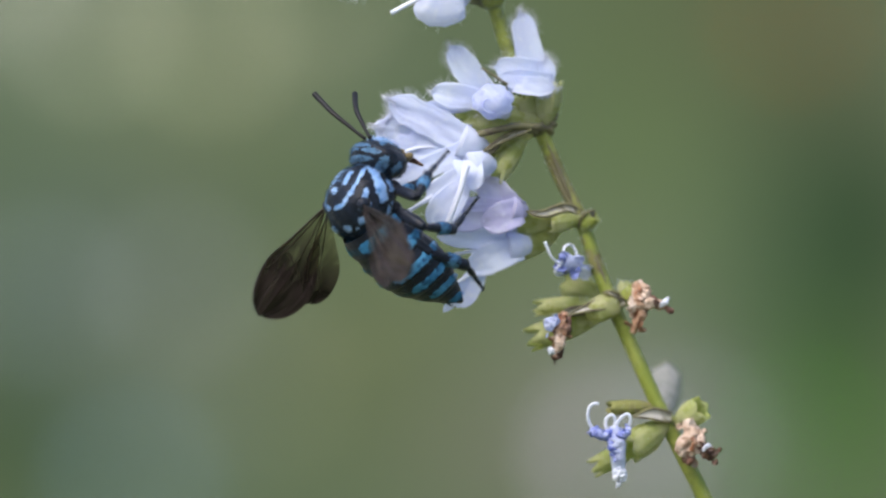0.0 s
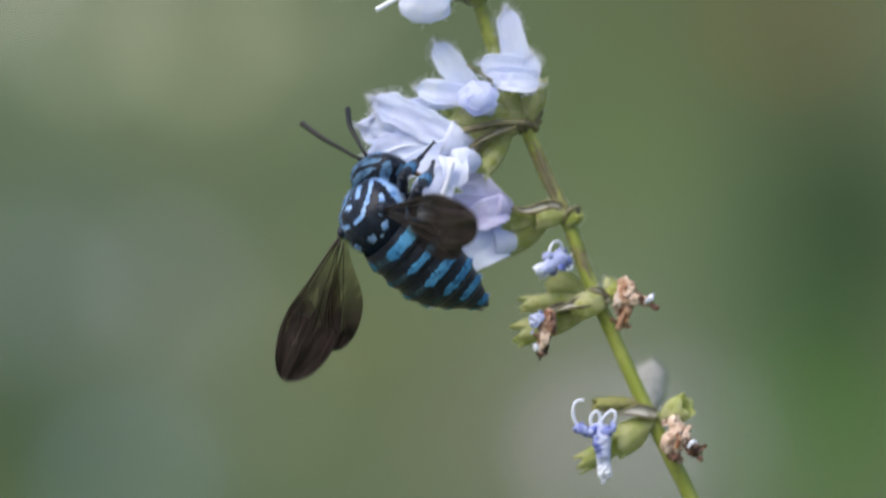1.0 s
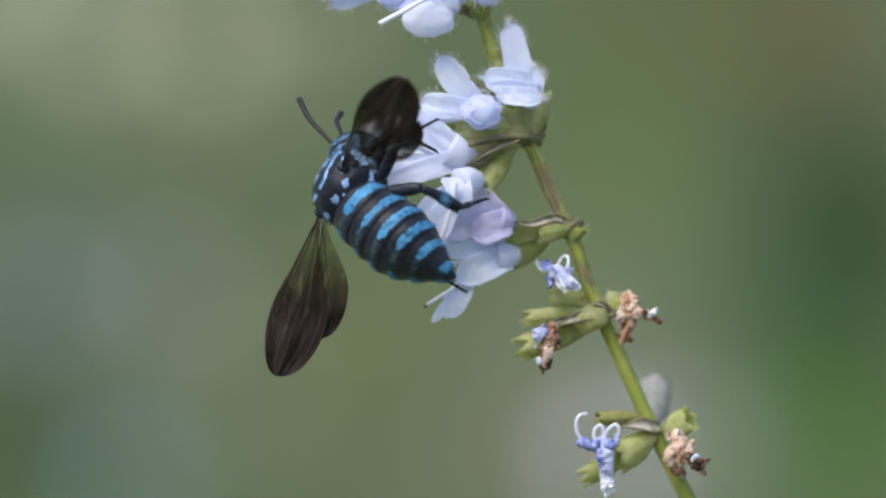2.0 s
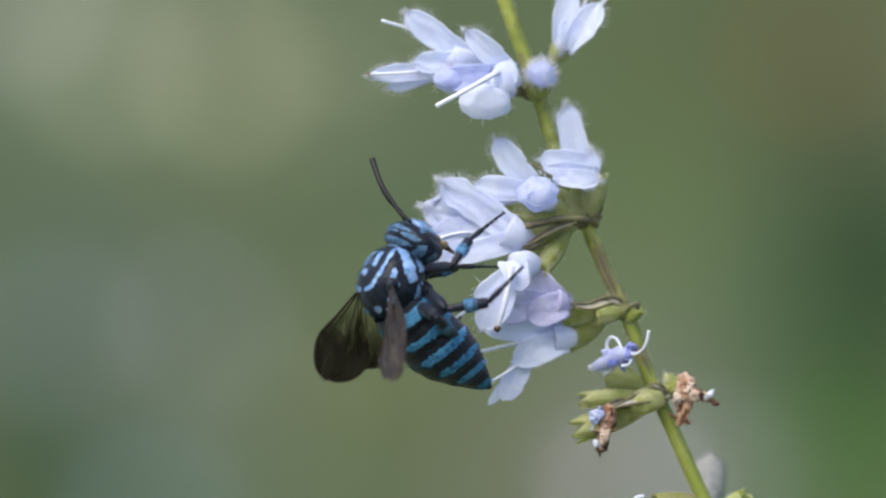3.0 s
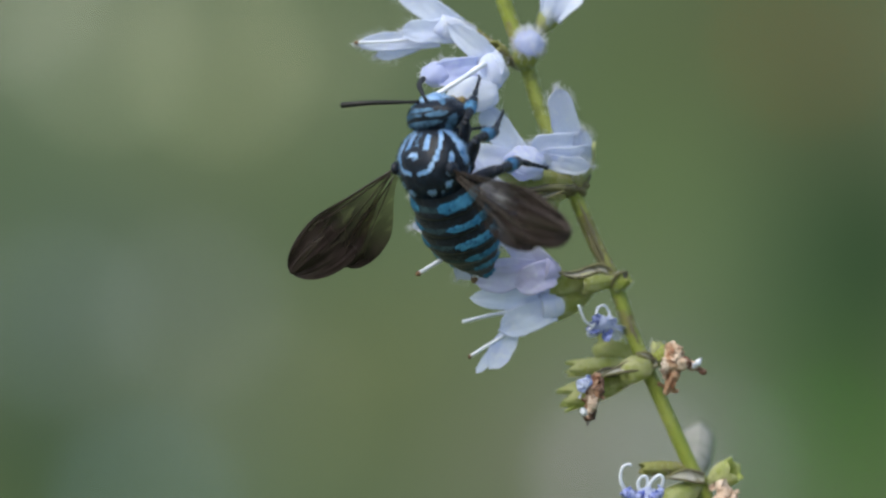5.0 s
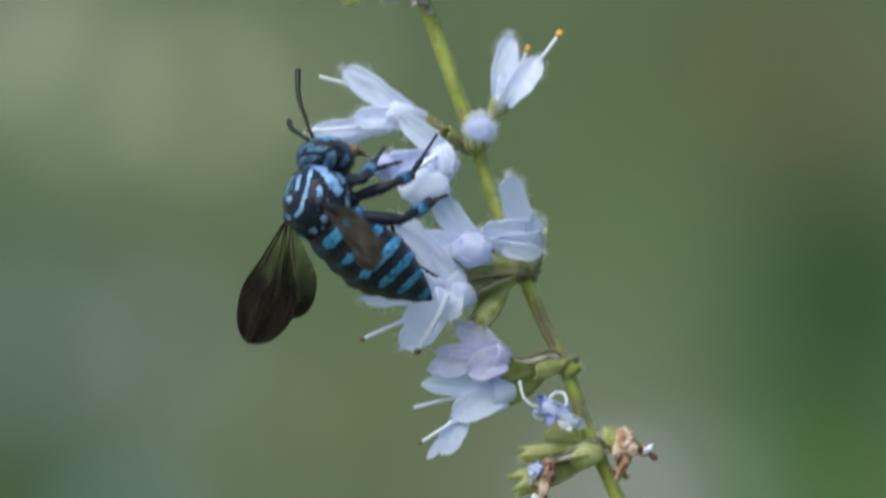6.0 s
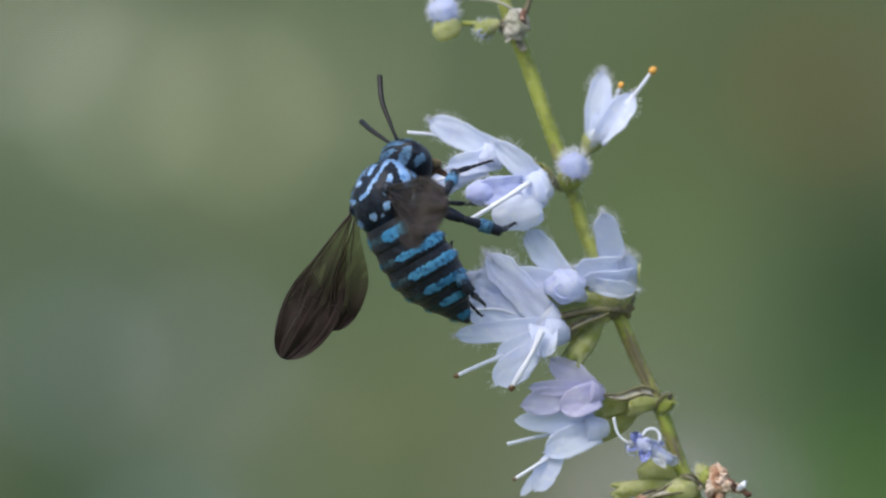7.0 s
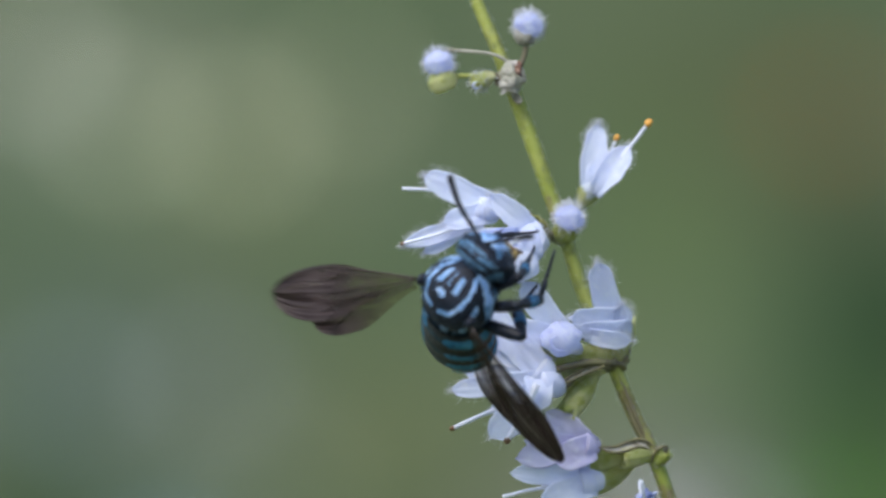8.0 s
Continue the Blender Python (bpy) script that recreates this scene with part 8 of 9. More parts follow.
    walk(hind_tibia, [
        (0, pose(0.003100, 0.000000, 0.000000, 2.0, 28.8, 23.3)),
        (0.133, pose(0.003100, 0.000000, 0.000000, -0.7, 50.9, 9.6)),
        (0.267, pose(0.003100, 0.000000, 0.000000, -21.7, 70.9, -20.9)),
        (0.367, pose(0.003100, 0.000000, 0.000000, -98.3, 73.1, -106.6)),
        (0.5, pose(0.003100, 0.000000, 0.000000, -125.6, 54.0, -143.4)),
        (0.633, pose(0.003100, 0.000000, 0.000000, -149.5, 60.9, -157.3)),
        (0.733, pose(0.003100, 0.000000, 0.000000, 179.6, 63.6, -178.5)),
        (0.867, pose(0.003100, 0.000000, 0.000000, 148.8, 60.8, 160.5)),
        (1, pose(0.003100, 0.000000, 0.000000, 125.1, 53.8, 146.8)),
        (1.367, pose(0.003100, 0.000000, 0.000000, 89.5, 68.9, 107.4)),
        (1.733, pose(0.003100, 0.000000, 0.000000, 31.9, 64.6, 46.1)),
        (2.133, pose(0.003100, 0.000000, 0.000000, 8.8, 46.3, 19.1)),
        (2.5, pose(0.003100, 0.000000, 0.000000, 1.0, 25.0, 6.9)),
        (2.633, pose(0.003100, 0.000000, 0.000000, 8.9, 47.8, 19.8)),
        (2.733, pose(0.003100, 0.000000, 0.000000, 35.7, 67.0, 50.9)),
        (2.867, pose(0.003100, 0.000000, 0.000000, 100.5, 68.1, 119.9)),
        (3, pose(0.003100, 0.000000, 0.000000, 130.5, 49.7, 154.1)),
        (3.133, pose(0.003100, 0.000000, 0.000000, 125.1, 55.2, 147.2)),
        (3.267, pose(0.003100, 0.000000, 0.000000, 117.4, 60.2, 138.1)),
        (3.367, pose(0.003100, 0.000000, 0.000000, 106.8, 64.5, 126.1)),
        (3.5, pose(0.003100, 0.000000, 0.000000, 92.5, 67.4, 110.5)),
        (3.533, pose(0.003100, 0.000000, 0.000000, 101.9, 69.8, 116.4)),
        (3.6, pose(0.003100, 0.000000, 0.000000, 113.0, 71.7, 124.0)),
        (3.667, pose(0.003100, 0.000000, 0.000000, 126.0, 73.1, 133.6)),
        (3.7, pose(0.003100, 0.000000, 0.000000, 140.5, 73.8, 144.6)),
        (3.767, pose(0.003100, 0.000000, 0.000000, -120.3, 65.8, -136.5)),
        (3.867, pose(0.003100, 0.000000, 0.000000, -89.6, 40.1, -128.1)),
        (3.933, pose(0.003100, 0.000000, 0.000000, -69.3, 14.7, -135.3)),
        (4, pose(0.003100, 0.000000, 0.000000, -46.7, -6.6, -150.5)),
        (4.367, pose(0.003100, 0.000000, 0.000000, -71.6, 17.3, -134.4)),
        (4.733, pose(0.003100, 0.000000, 0.000000, -94.9, 45.7, -128.5)),
        (5.133, pose(0.003100, 0.000000, 0.000000, -142.4, 72.2, -152.3)),
        (5.5, pose(0.003100, 0.000000, 0.000000, 112.5, 64.6, 125.1)),
        (5.633, pose(0.003100, 0.000000, 0.000000, 71.0, 66.4, 90.1)),
        (5.733, pose(0.003100, 0.000000, 0.000000, 37.2, 58.8, 63.1)),
        (5.867, pose(0.003100, 0.000000, 0.000000, 17.4, 46.5, 50.4)),
        (6, pose(0.003100, 0.000000, 0.000000, 4.5, 32.6, 45.2)),
        (6.133, pose(0.003100, 0.000000, 0.000000, 4.1, 34.6, 43.3)),
        (6.267, pose(0.003100, 0.000000, 0.000000, 3.7, 36.5, 41.3)),
        (6.367, pose(0.003100, 0.000000, 0.000000, 3.2, 38.5, 39.2)),
        (6.5, pose(0.003100, 0.000000, 0.000000, 2.5, 40.4, 37.1)),
        (6.633, pose(0.003100, 0.000000, 0.000000, -1.2, 30.2, 27.1)),
        (6.733, pose(0.003100, 0.000000, 0.000000, -2.6, 19.7, 18.6)),
        (6.867, pose(0.003100, 0.000000, 0.000000, -2.4, 9.1, 10.8)),
        (7, pose(0.003100, 0.000000, 0.000000, -0.8, -1.4, 3.0)),
        (7.133, pose(0.003100, 0.000000, 0.000000, 3.9, 17.7, 13.1)),
        (7.267, pose(0.003100, 0.000000, 0.000000, 13.4, 35.5, 26.7)),
        (7.367, pose(0.003100, 0.000000, 0.000000, 31.9, 50.0, 48.7)),
        (7.5, pose(0.003100, 0.000000, 0.000000, 63.3, 56.3, 83.5)),
        (7.633, pose(0.003100, 0.000000, 0.000000, 90.6, 65.8, 104.9)),
        (7.733, pose(0.003100, 0.000000, 0.000000, 131.8, 67.8, 140.4)),
        (7.867, pose(0.003100, 0.000000, 0.000000, 165.6, 60.7, 168.5)),
        (8, pose(0.003100, 0.000000, 0.000000, -175.0, 49.0, -178.1))])
    walk(hind_patch, [
        (0, pose(0.003100, 0.000000, 0.000000, 2.0, 28.8, 23.3)),
        (0.133, pose(0.003100, 0.000000, 0.000000, -0.7, 50.9, 9.6)),
        (0.267, pose(0.003100, 0.000000, 0.000000, -21.7, 70.9, -20.9)),
        (0.367, pose(0.003100, 0.000000, 0.000000, -98.3, 73.1, -106.6)),
        (0.5, pose(0.003100, 0.000000, 0.000000, -125.6, 54.0, -143.4)),
        (0.633, pose(0.003100, 0.000000, 0.000000, -149.5, 60.9, -157.3)),
        (0.733, pose(0.003100, 0.000000, 0.000000, 179.6, 63.6, -178.5)),
        (0.867, pose(0.003100, 0.000000, 0.000000, 148.8, 60.8, 160.5)),
        (1, pose(0.003100, 0.000000, 0.000000, 125.1, 53.8, 146.8)),
        (1.367, pose(0.003100, 0.000000, 0.000000, 89.5, 68.9, 107.4)),
        (1.733, pose(0.003100, 0.000000, 0.000000, 31.9, 64.6, 46.1)),
        (2.133, pose(0.003100, 0.000000, 0.000000, 8.8, 46.3, 19.1)),
        (2.5, pose(0.003100, 0.000000, 0.000000, 1.0, 25.0, 6.9)),
        (2.633, pose(0.003100, 0.000000, 0.000000, 8.9, 47.8, 19.8)),
        (2.733, pose(0.003100, 0.000000, 0.000000, 35.7, 67.0, 50.9)),
        (2.867, pose(0.003100, 0.000000, 0.000000, 100.5, 68.1, 119.9)),
        (3, pose(0.003100, 0.000000, 0.000000, 130.5, 49.7, 154.1)),
        (3.133, pose(0.003100, 0.000000, 0.000000, 125.1, 55.2, 147.2)),
        (3.267, pose(0.003100, 0.000000, 0.000000, 117.4, 60.2, 138.1)),
        (3.367, pose(0.003100, 0.000000, 0.000000, 106.8, 64.5, 126.1)),
        (3.5, pose(0.003100, 0.000000, 0.000000, 92.5, 67.4, 110.5)),
        (3.533, pose(0.003100, 0.000000, 0.000000, 101.9, 69.8, 116.4)),
        (3.6, pose(0.003100, 0.000000, 0.000000, 113.0, 71.7, 124.0)),
        (3.667, pose(0.003100, 0.000000, 0.000000, 126.0, 73.1, 133.6)),
        (3.7, pose(0.003100, 0.000000, 0.000000, 140.5, 73.8, 144.6)),
        (3.767, pose(0.003100, 0.000000, 0.000000, -120.3, 65.8, -136.5)),
        (3.867, pose(0.003100, 0.000000, 0.000000, -89.6, 40.1, -128.1)),
        (3.933, pose(0.003100, 0.000000, 0.000000, -69.3, 14.7, -135.3)),
        (4, pose(0.003100, 0.000000, 0.000000, -46.7, -6.6, -150.5)),
        (4.367, pose(0.003100, 0.000000, 0.000000, -71.6, 17.3, -134.4)),
        (4.733, pose(0.003100, 0.000000, 0.000000, -94.9, 45.7, -128.5)),
        (5.133, pose(0.003100, 0.000000, 0.000000, -142.4, 72.2, -152.3)),
        (5.5, pose(0.003100, 0.000000, 0.000000, 112.5, 64.6, 125.1)),
        (5.633, pose(0.003100, 0.000000, 0.000000, 71.0, 66.4, 90.1)),
        (5.733, pose(0.003100, 0.000000, 0.000000, 37.2, 58.8, 63.1)),
        (5.867, pose(0.003100, 0.000000, 0.000000, 17.4, 46.5, 50.4)),
        (6, pose(0.003100, 0.000000, 0.000000, 4.5, 32.6, 45.2)),
        (6.133, pose(0.003100, 0.000000, 0.000000, 4.1, 34.6, 43.3)),
        (6.267, pose(0.003100, 0.000000, 0.000000, 3.7, 36.5, 41.3)),
        (6.367, pose(0.003100, 0.000000, 0.000000, 3.2, 38.5, 39.2)),
        (6.5, pose(0.003100, 0.000000, 0.000000, 2.5, 40.4, 37.1)),
        (6.633, pose(0.003100, 0.000000, 0.000000, -1.2, 30.2, 27.1)),
        (6.733, pose(0.003100, 0.000000, 0.000000, -2.6, 19.7, 18.6)),
        (6.867, pose(0.003100, 0.000000, 0.000000, -2.4, 9.1, 10.8)),
        (7, pose(0.003100, 0.000000, 0.000000, -0.8, -1.4, 3.0)),
        (7.133, pose(0.003100, 0.000000, 0.000000, 3.9, 17.7, 13.1)),
        (7.267, pose(0.003100, 0.000000, 0.000000, 13.4, 35.5, 26.7)),
        (7.367, pose(0.003100, 0.000000, 0.000000, 31.9, 50.0, 48.7)),
        (7.5, pose(0.003100, 0.000000, 0.000000, 63.3, 56.3, 83.5)),
        (7.633, pose(0.003100, 0.000000, 0.000000, 90.6, 65.8, 104.9)),
        (7.733, pose(0.003100, 0.000000, 0.000000, 131.8, 67.8, 140.4)),
        (7.867, pose(0.003100, 0.000000, 0.000000, 165.6, 60.7, 168.5)),
        (8, pose(0.003100, 0.000000, 0.000000, -175.0, 49.0, -178.1))])
    walk(hind_foot, [
        (0, pose(0.005273, 0.000935, -0.001302, -0.3, 55.0, -2.5)),
        (0.133, pose(0.004779, 0.000285, -0.002095, 12.5, 71.5, 14.7)),
        (0.267, pose(0.003925, -0.000316, -0.002551, 80.5, 80.5, 87.0)),
        (0.367, pose(0.002875, -0.000754, -0.002583, 132.7, 68.5, 143.5)),
        (0.5, pose(0.001826, -0.000947, -0.002184, 142.3, 51.8, 157.6)),
        (0.633, pose(0.001888, -0.000507, -0.002359, 124.9, 47.1, 150.2)),
        (0.733, pose(0.001899, -0.000032, -0.002418, 109.9, 41.3, 145.5)),
        (0.867, pose(0.001857, 0.000440, -0.002356, 96.7, 34.9, 143.2)),
        (1, pose(0.001766, 0.000874, -0.002179, 84.8, 28.2, 142.8)),
        (1.367, pose(0.002810, 0.000927, -0.002519, 62.1, 34.7, 116.9)),
        (1.733, pose(0.003902, 0.000834, -0.002440, 38.0, 31.6, 89.7)),
        (2.133, pose(0.004861, 0.000611, -0.001953, 19.0, 20.4, 67.4)),
        (2.5, pose(0.005530, 0.000296, -0.001140, 6.4, 4.2, 50.8)),
        (2.633, pose(0.004807, 0.000615, -0.001999, 19.7, 24.0, 65.7)),
        (2.733, pose(0.003766, 0.000819, -0.002485, 41.5, 38.7, 88.9)),
        (2.867, pose(0.002600, 0.000872, -0.002506, 72.4, 43.0, 121.0)),
        (3, pose(0.001527, 0.000762, -0.002058, 100.8, 34.4, 150.6)),
        (3.133, pose(0.001805, 0.000834, -0.002217, 107.0, 41.5, 148.5)),
        (3.267, pose(0.002102, 0.000894, -0.002344, 113.7, 48.7, 147.2)),
        (3.367, pose(0.002414, 0.000941, -0.002436, 121.3, 56.0, 147.3)),
        (3.5, pose(0.002736, 0.000973, -0.002492, 130.7, 63.1, 149.5)),
        (3.533, pose(0.002685, 0.000837, -0.002533, 145.3, 64.4, 158.8)),
        (3.6, pose(0.002626, 0.000702, -0.002564, 160.6, 64.6, 168.9)),
        (3.667, pose(0.002560, 0.000568, -0.002584, 175.6, 63.7, 178.5)),
        (3.7, pose(0.002486, 0.000437, -0.002593, -170.7, 61.7, -173.1)),
        (3.767, pose(0.002297, -0.000762, -0.002462, -116.9, 47.2, -137.3)),
        (3.867, pose(0.001825, -0.001625, -0.001739, -88.2, 23.1, -129.6)),
        (3.933, pose(0.001244, -0.001837, -0.000687, -65.0, -1.2, -134.5)),
        (4, pose(0.000766, -0.001321, 0.000311, -37.8, -21.4, -149.4)),
        (4.367, pose(0.001297, -0.001842, -0.000805, -60.1, 1.3, -127.3)),
        (4.733, pose(0.001924, -0.001475, -0.001932, -74.5, 29.6, -113.1)),
        (5.133, pose(0.002369, -0.000384, -0.002571, -85.3, 60.1, -102.8)),
        (5.5, pose(0.002434, 0.000949, -0.002438, 96.0, 88.4, 96.6)),
        (5.633, pose(0.003097, 0.001083, -0.002473, 30.4, 81.5, 41.1)),
        (5.733, pose(0.003734, 0.001249, -0.002308, 20.5, 73.8, 41.4)),
        (5.867, pose(0.004286, 0.001431, -0.001959, 13.5, 66.1, 44.9)),
        (6, pose(0.004702, 0.001614, -0.001456, 7.3, 58.7, 49.3)),
        (6.133, pose(0.004718, 0.001524, -0.001532, 6.7, 54.2, 52.0)),
        (6.267, pose(0.004730, 0.001432, -0.001607, 5.9, 49.8, 54.5)),
        (6.367, pose(0.004738, 0.001337, -0.001679, 4.9, 45.4, 56.8)),
        (6.5, pose(0.004741, 0.001240, -0.001749, 3.7, 41.0, 59.1)),
        (6.633, pose(0.005178, 0.001063, -0.001358, -2.6, 44.9, 58.0)),
        (6.733, pose(0.005509, 0.000811, -0.000909, -9.5, 48.6, 56.1)),
        (6.867, pose(0.005719, 0.000500, -0.000426, -17.1, 52.1, 53.4)),
        (7, pose(0.005795, 0.000144, 0.000066, -25.6, 55.3, 49.7)),
        (7.133, pose(0.005605, 0.000582, -0.000822, -6.8, 62.2, 53.0)),
        (7.267, pose(0.005063, 0.000988, -0.001569, 18.0, 67.9, 62.9)),
        (7.367, pose(0.004246, 0.001306, -0.002067, 51.1, 70.9, 81.1)),
        (7.5, pose(0.003270, 0.001489, -0.002246, 86.6, 69.8, 102.0)),
        (7.633, pose(0.002815, 0.001070, -0.002462, 99.0, 75.4, 109.8)),
        (7.733, pose(0.002313, 0.000651, -0.002499, 122.2, 80.1, 128.4)),
        (7.867, pose(0.001804, 0.000264, -0.002354, 164.7, 82.0, 166.4)),
        (8, pose(0.001329, -0.000059, -0.002037, -156.1, 79.4, -158.9))])
    # flowers that nod under it, and a spent one that spins
    walk(spent, [
        (0, pose(-0.018168, -0.005400, 0.593272, 0.0, -0.0, 50.0)),
        (0.1, pose(-0.018168, -0.005400, 0.593272, 4.5, 4.4, 38.8)),
        (0.2, pose(-0.018168, -0.005400, 0.593272, 5.6, 6.8, 27.5)),
        (0.3, pose(-0.018168, -0.005400, 0.593272, 2.4, 5.9, 16.2)),
        (0.4, pose(-0.018168, -0.005400, 0.593272, -2.5, 2.3, 5.0)),
        (0.5, pose(-0.018168, -0.005400, 0.593272, -5.6, -2.4, -5.0)),
        (0.6, pose(-0.018168, -0.005400, 0.593272, -4.4, -6.0, -33.3)),
        (0.7, pose(-0.018168, -0.005400, 0.593272, 0.1, -6.8, -61.7)),
        (0.8, pose(-0.018168, -0.005400, 0.593272, 4.5, -4.3, -90.0)),
        (0.9, pose(-0.018168, -0.005400, 0.593272, 5.6, 0.1, -110.0)),
        (1, pose(-0.018168, -0.005400, 0.593272, 2.4, 4.5, -130.0)),
        (1.1, pose(-0.018168, -0.005400, 0.593272, -2.6, 6.8, -150.0)),
        (1.2, pose(-0.018168, -0.005400, 0.593272, -5.6, 5.9, -170.0)),
        (1.3, pose(-0.018168, -0.005400, 0.593272, -4.4, 2.2, 160.0)),
        (1.4, pose(-0.018168, -0.005400, 0.593272, 0.2, -2.5, 130.0)),
        (1.5, pose(-0.018168, -0.005400, 0.593272, 4.6, -6.0, 100.0)),
        (1.6, pose(-0.018168, -0.005400, 0.593272, 5.5, -6.7, 70.0)),
        (1.7, pose(-0.018168, -0.005400, 0.593272, 2.3, -4.2, 40.0)),
        (1.8, pose(-0.018168, -0.005400, 0.593272, -2.7, 0.2, 10.0)),
        (1.9, pose(-0.018168, -0.005400, 0.593272, -5.6, 4.6, -20.0)),
        (2, pose(-0.018168, -0.005400, 0.593272, -4.3, 6.8, -50.0)),
        (2.1, pose(-0.018168, -0.005400, 0.593272, 0.3, 5.8, -80.0)),
        (2.2, pose(-0.018168, -0.005400, 0.593272, 4.7, 2.1, -110)),
        (2.3, pose(-0.018168, -0.005400, 0.593272, 5.5, -2.6, -160)),
        (2.4, pose(-0.018168, -0.005400, 0.593272, 2.2, -6.1, 120)),
        (2.5, pose(-0.018168, -0.005400, 0.593272, -2.8, -6.7, 40)),
        (2.6, pose(-0.018168, -0.005400, 0.593272, -5.7, -4.2, -11)),
        (2.7, pose(-0.018168, -0.005400, 0.593272, -4.2, 0.3, -62)),
        (2.8, pose(-0.018168, -0.005400, 0.593272, 0.4, 4.7, -113)),
        (2.9, pose(-0.018168, -0.005400, 0.593272, 4.7, 6.8, -164)),
        (3, pose(-0.018168, -0.005400, 0.593272, 5.5, 5.8, 145)),
        (3.1, pose(-0.018168, -0.005400, 0.593272, 2.1, 2.0, 132.0)),
        (3.2, pose(-0.018168, -0.005400, 0.593272, -2.9, -2.7, 119.0)),
        (3.3, pose(-0.018168, -0.005400, 0.593272, -5.7, -6.2, 106.0)),
        (3.4, pose(-0.018168, -0.005400, 0.593272, -4.2, -6.7, 93.0)),
        (3.5, pose(-0.018168, -0.005400, 0.593272, 0.5, -4.1, 80.0)),
        (3.6, pose(-0.018168, -0.005400, 0.593272, 4.8, 0.5, 60.0)),
        (3.7, pose(-0.018168, -0.005400, 0.593272, 5.5, 4.8, 40.0)),
        (3.8, pose(-0.018168, -0.005400, 0.593272, 2.0, 6.8, 20.0)),
        (3.9, pose(-0.018168, -0.005400, 0.593272, -3.0, 5.7, -0.0)),
        (4, pose(-0.018168, -0.005400, 0.593272, -5.7, 1.9, -30.0)),
        (4.1, pose(-0.018168, -0.005400, 0.593272, -4.1, -2.8, -60.0)),
        (4.2, pose(-0.018168, -0.005400, 0.593272, 0.6, -6.2, -90.0)),
        (4.3, pose(-0.018168, -0.005400, 0.593272, 4.8, -6.7, -117.5)),
        (4.4, pose(-0.018168, -0.005400, 0.593272, 5.4, -4.0, -145.0)),
        (4.5, pose(-0.018168, -0.005400, 0.593272, 1.9, 0.6, -172.5)),
        (4.6, pose(-0.018168, -0.005400, 0.593272, -3.0, 4.9, 160.0)),
        (4.7, pose(-0.018168, -0.005400, 0.593272, -5.7, 6.8, 132.5)),
        (4.8, pose(-0.018168, -0.005400, 0.593272, -4.0, 5.6, 105.0)),
        (4.9, pose(-0.018168, -0.005400, 0.593272, 0.7, 1.8, 77.5)),
        (5, pose(-0.018168, -0.005400, 0.593272, 4.9, -2.9, 50.0)),
        (5.1, pose(-0.018168, -0.005400, 0.593272, 5.4, -6.3, 22.5)),
        (5.2, pose(-0.018168, -0.005400, 0.593272, 1.8, -6.6, -5.0)),
        (5.3, pose(-0.018168, -0.005400, 0.593272, -3.1, -3.9, -32.5)),
        (5.4, pose(-0.018168, -0.005400, 0.593272, -5.7, 0.7, -60.0)),
        (5.5, pose(-0.018168, -0.005400, 0.593272, -4.0, 4.9, -100.0)),
        (5.6, pose(-0.018168, -0.005400, 0.593272, 0.8, 6.9, -140.0)),
        (5.7, pose(-0.018168, -0.005400, 0.593272, 4.9, 5.6, -180.0)),
        (5.8, pose(-0.018168, -0.005400, 0.593272, 5.4, 1.6, 120.0)),
        (5.9, pose(-0.018168, -0.005400, 0.593272, 1.7, 15.0, 60.0)),
        (6, pose(-0.018168, -0.005400, 0.593272, -3.2, 11.7, 0.0)),
        (6.1, pose(-0.018168, -0.005400, 0.593272, -5.7, 11.4, -2.0)),
        (6.2, pose(-0.018168, -0.005400, 0.593272, -3.9, 14.2, -4.0)),
        (6.3, pose(-0.018168, -0.005400, 0.593272, 0.9, 18.8, -6.0)),
        (6.4, pose(-0.018168, -0.005400, 0.593272, 5.0, 23.0, -8.0)),
        (6.5, pose(-0.018168, -0.005400, 0.593272, 5.3, 24.9, -10.0)),
        (6.6, pose(-0.018168, -0.005400, 0.593272, 1.6, 23.5, -6.0)),
        (6.7, pose(-0.018168, -0.005400, 0.593272, -3.3, 19.5, -2.0)),
        (6.8, pose(-0.018168, -0.005400, 0.593272, -5.7, 14.8, 2.0)),
        (6.9, pose(-0.018168, -0.005400, 0.593272, -3.8, 11.7, 6.0)),
        (7, pose(-0.018168, -0.005400, 0.593272, 1.0, 11.4, 10.0)),
        (7.1, pose(-0.018168, -0.005400, 0.593272, 5.0, 14.3, 14.4)),
        (7.2, pose(-0.018168, -0.005400, 0.593272, 5.3, 18.9, 18.8)),
        (7.3, pose(-0.018168, -0.005400, 0.593272, 1.5, 23.1, 23.2)),
        (7.4, pose(-0.018168, -0.005400, 0.593272, -3.4, 24.9, 27.6)),
        (7.5, pose(-0.018168, -0.005400, 0.593272, -5.7, 23.4, 32.0)),
        (7.6, pose(-0.018168, -0.005400, 0.593272, -3.8, 19.4, 41.3)),
        (7.7, pose(-0.018168, -0.005400, 0.593272, 1.1, 14.7, 50.7)),
        (7.8, pose(-0.018168, -0.005400, 0.593272, 5.1, 5.6, 60.0)),
        (7.9, pose(-0.018168, -0.005400, 0.593272, 5.2, -0.5, 72.5)),
        (8, pose(-0.018168, -0.005400, 0.593272, 1.5, -3.6, 85.0))])
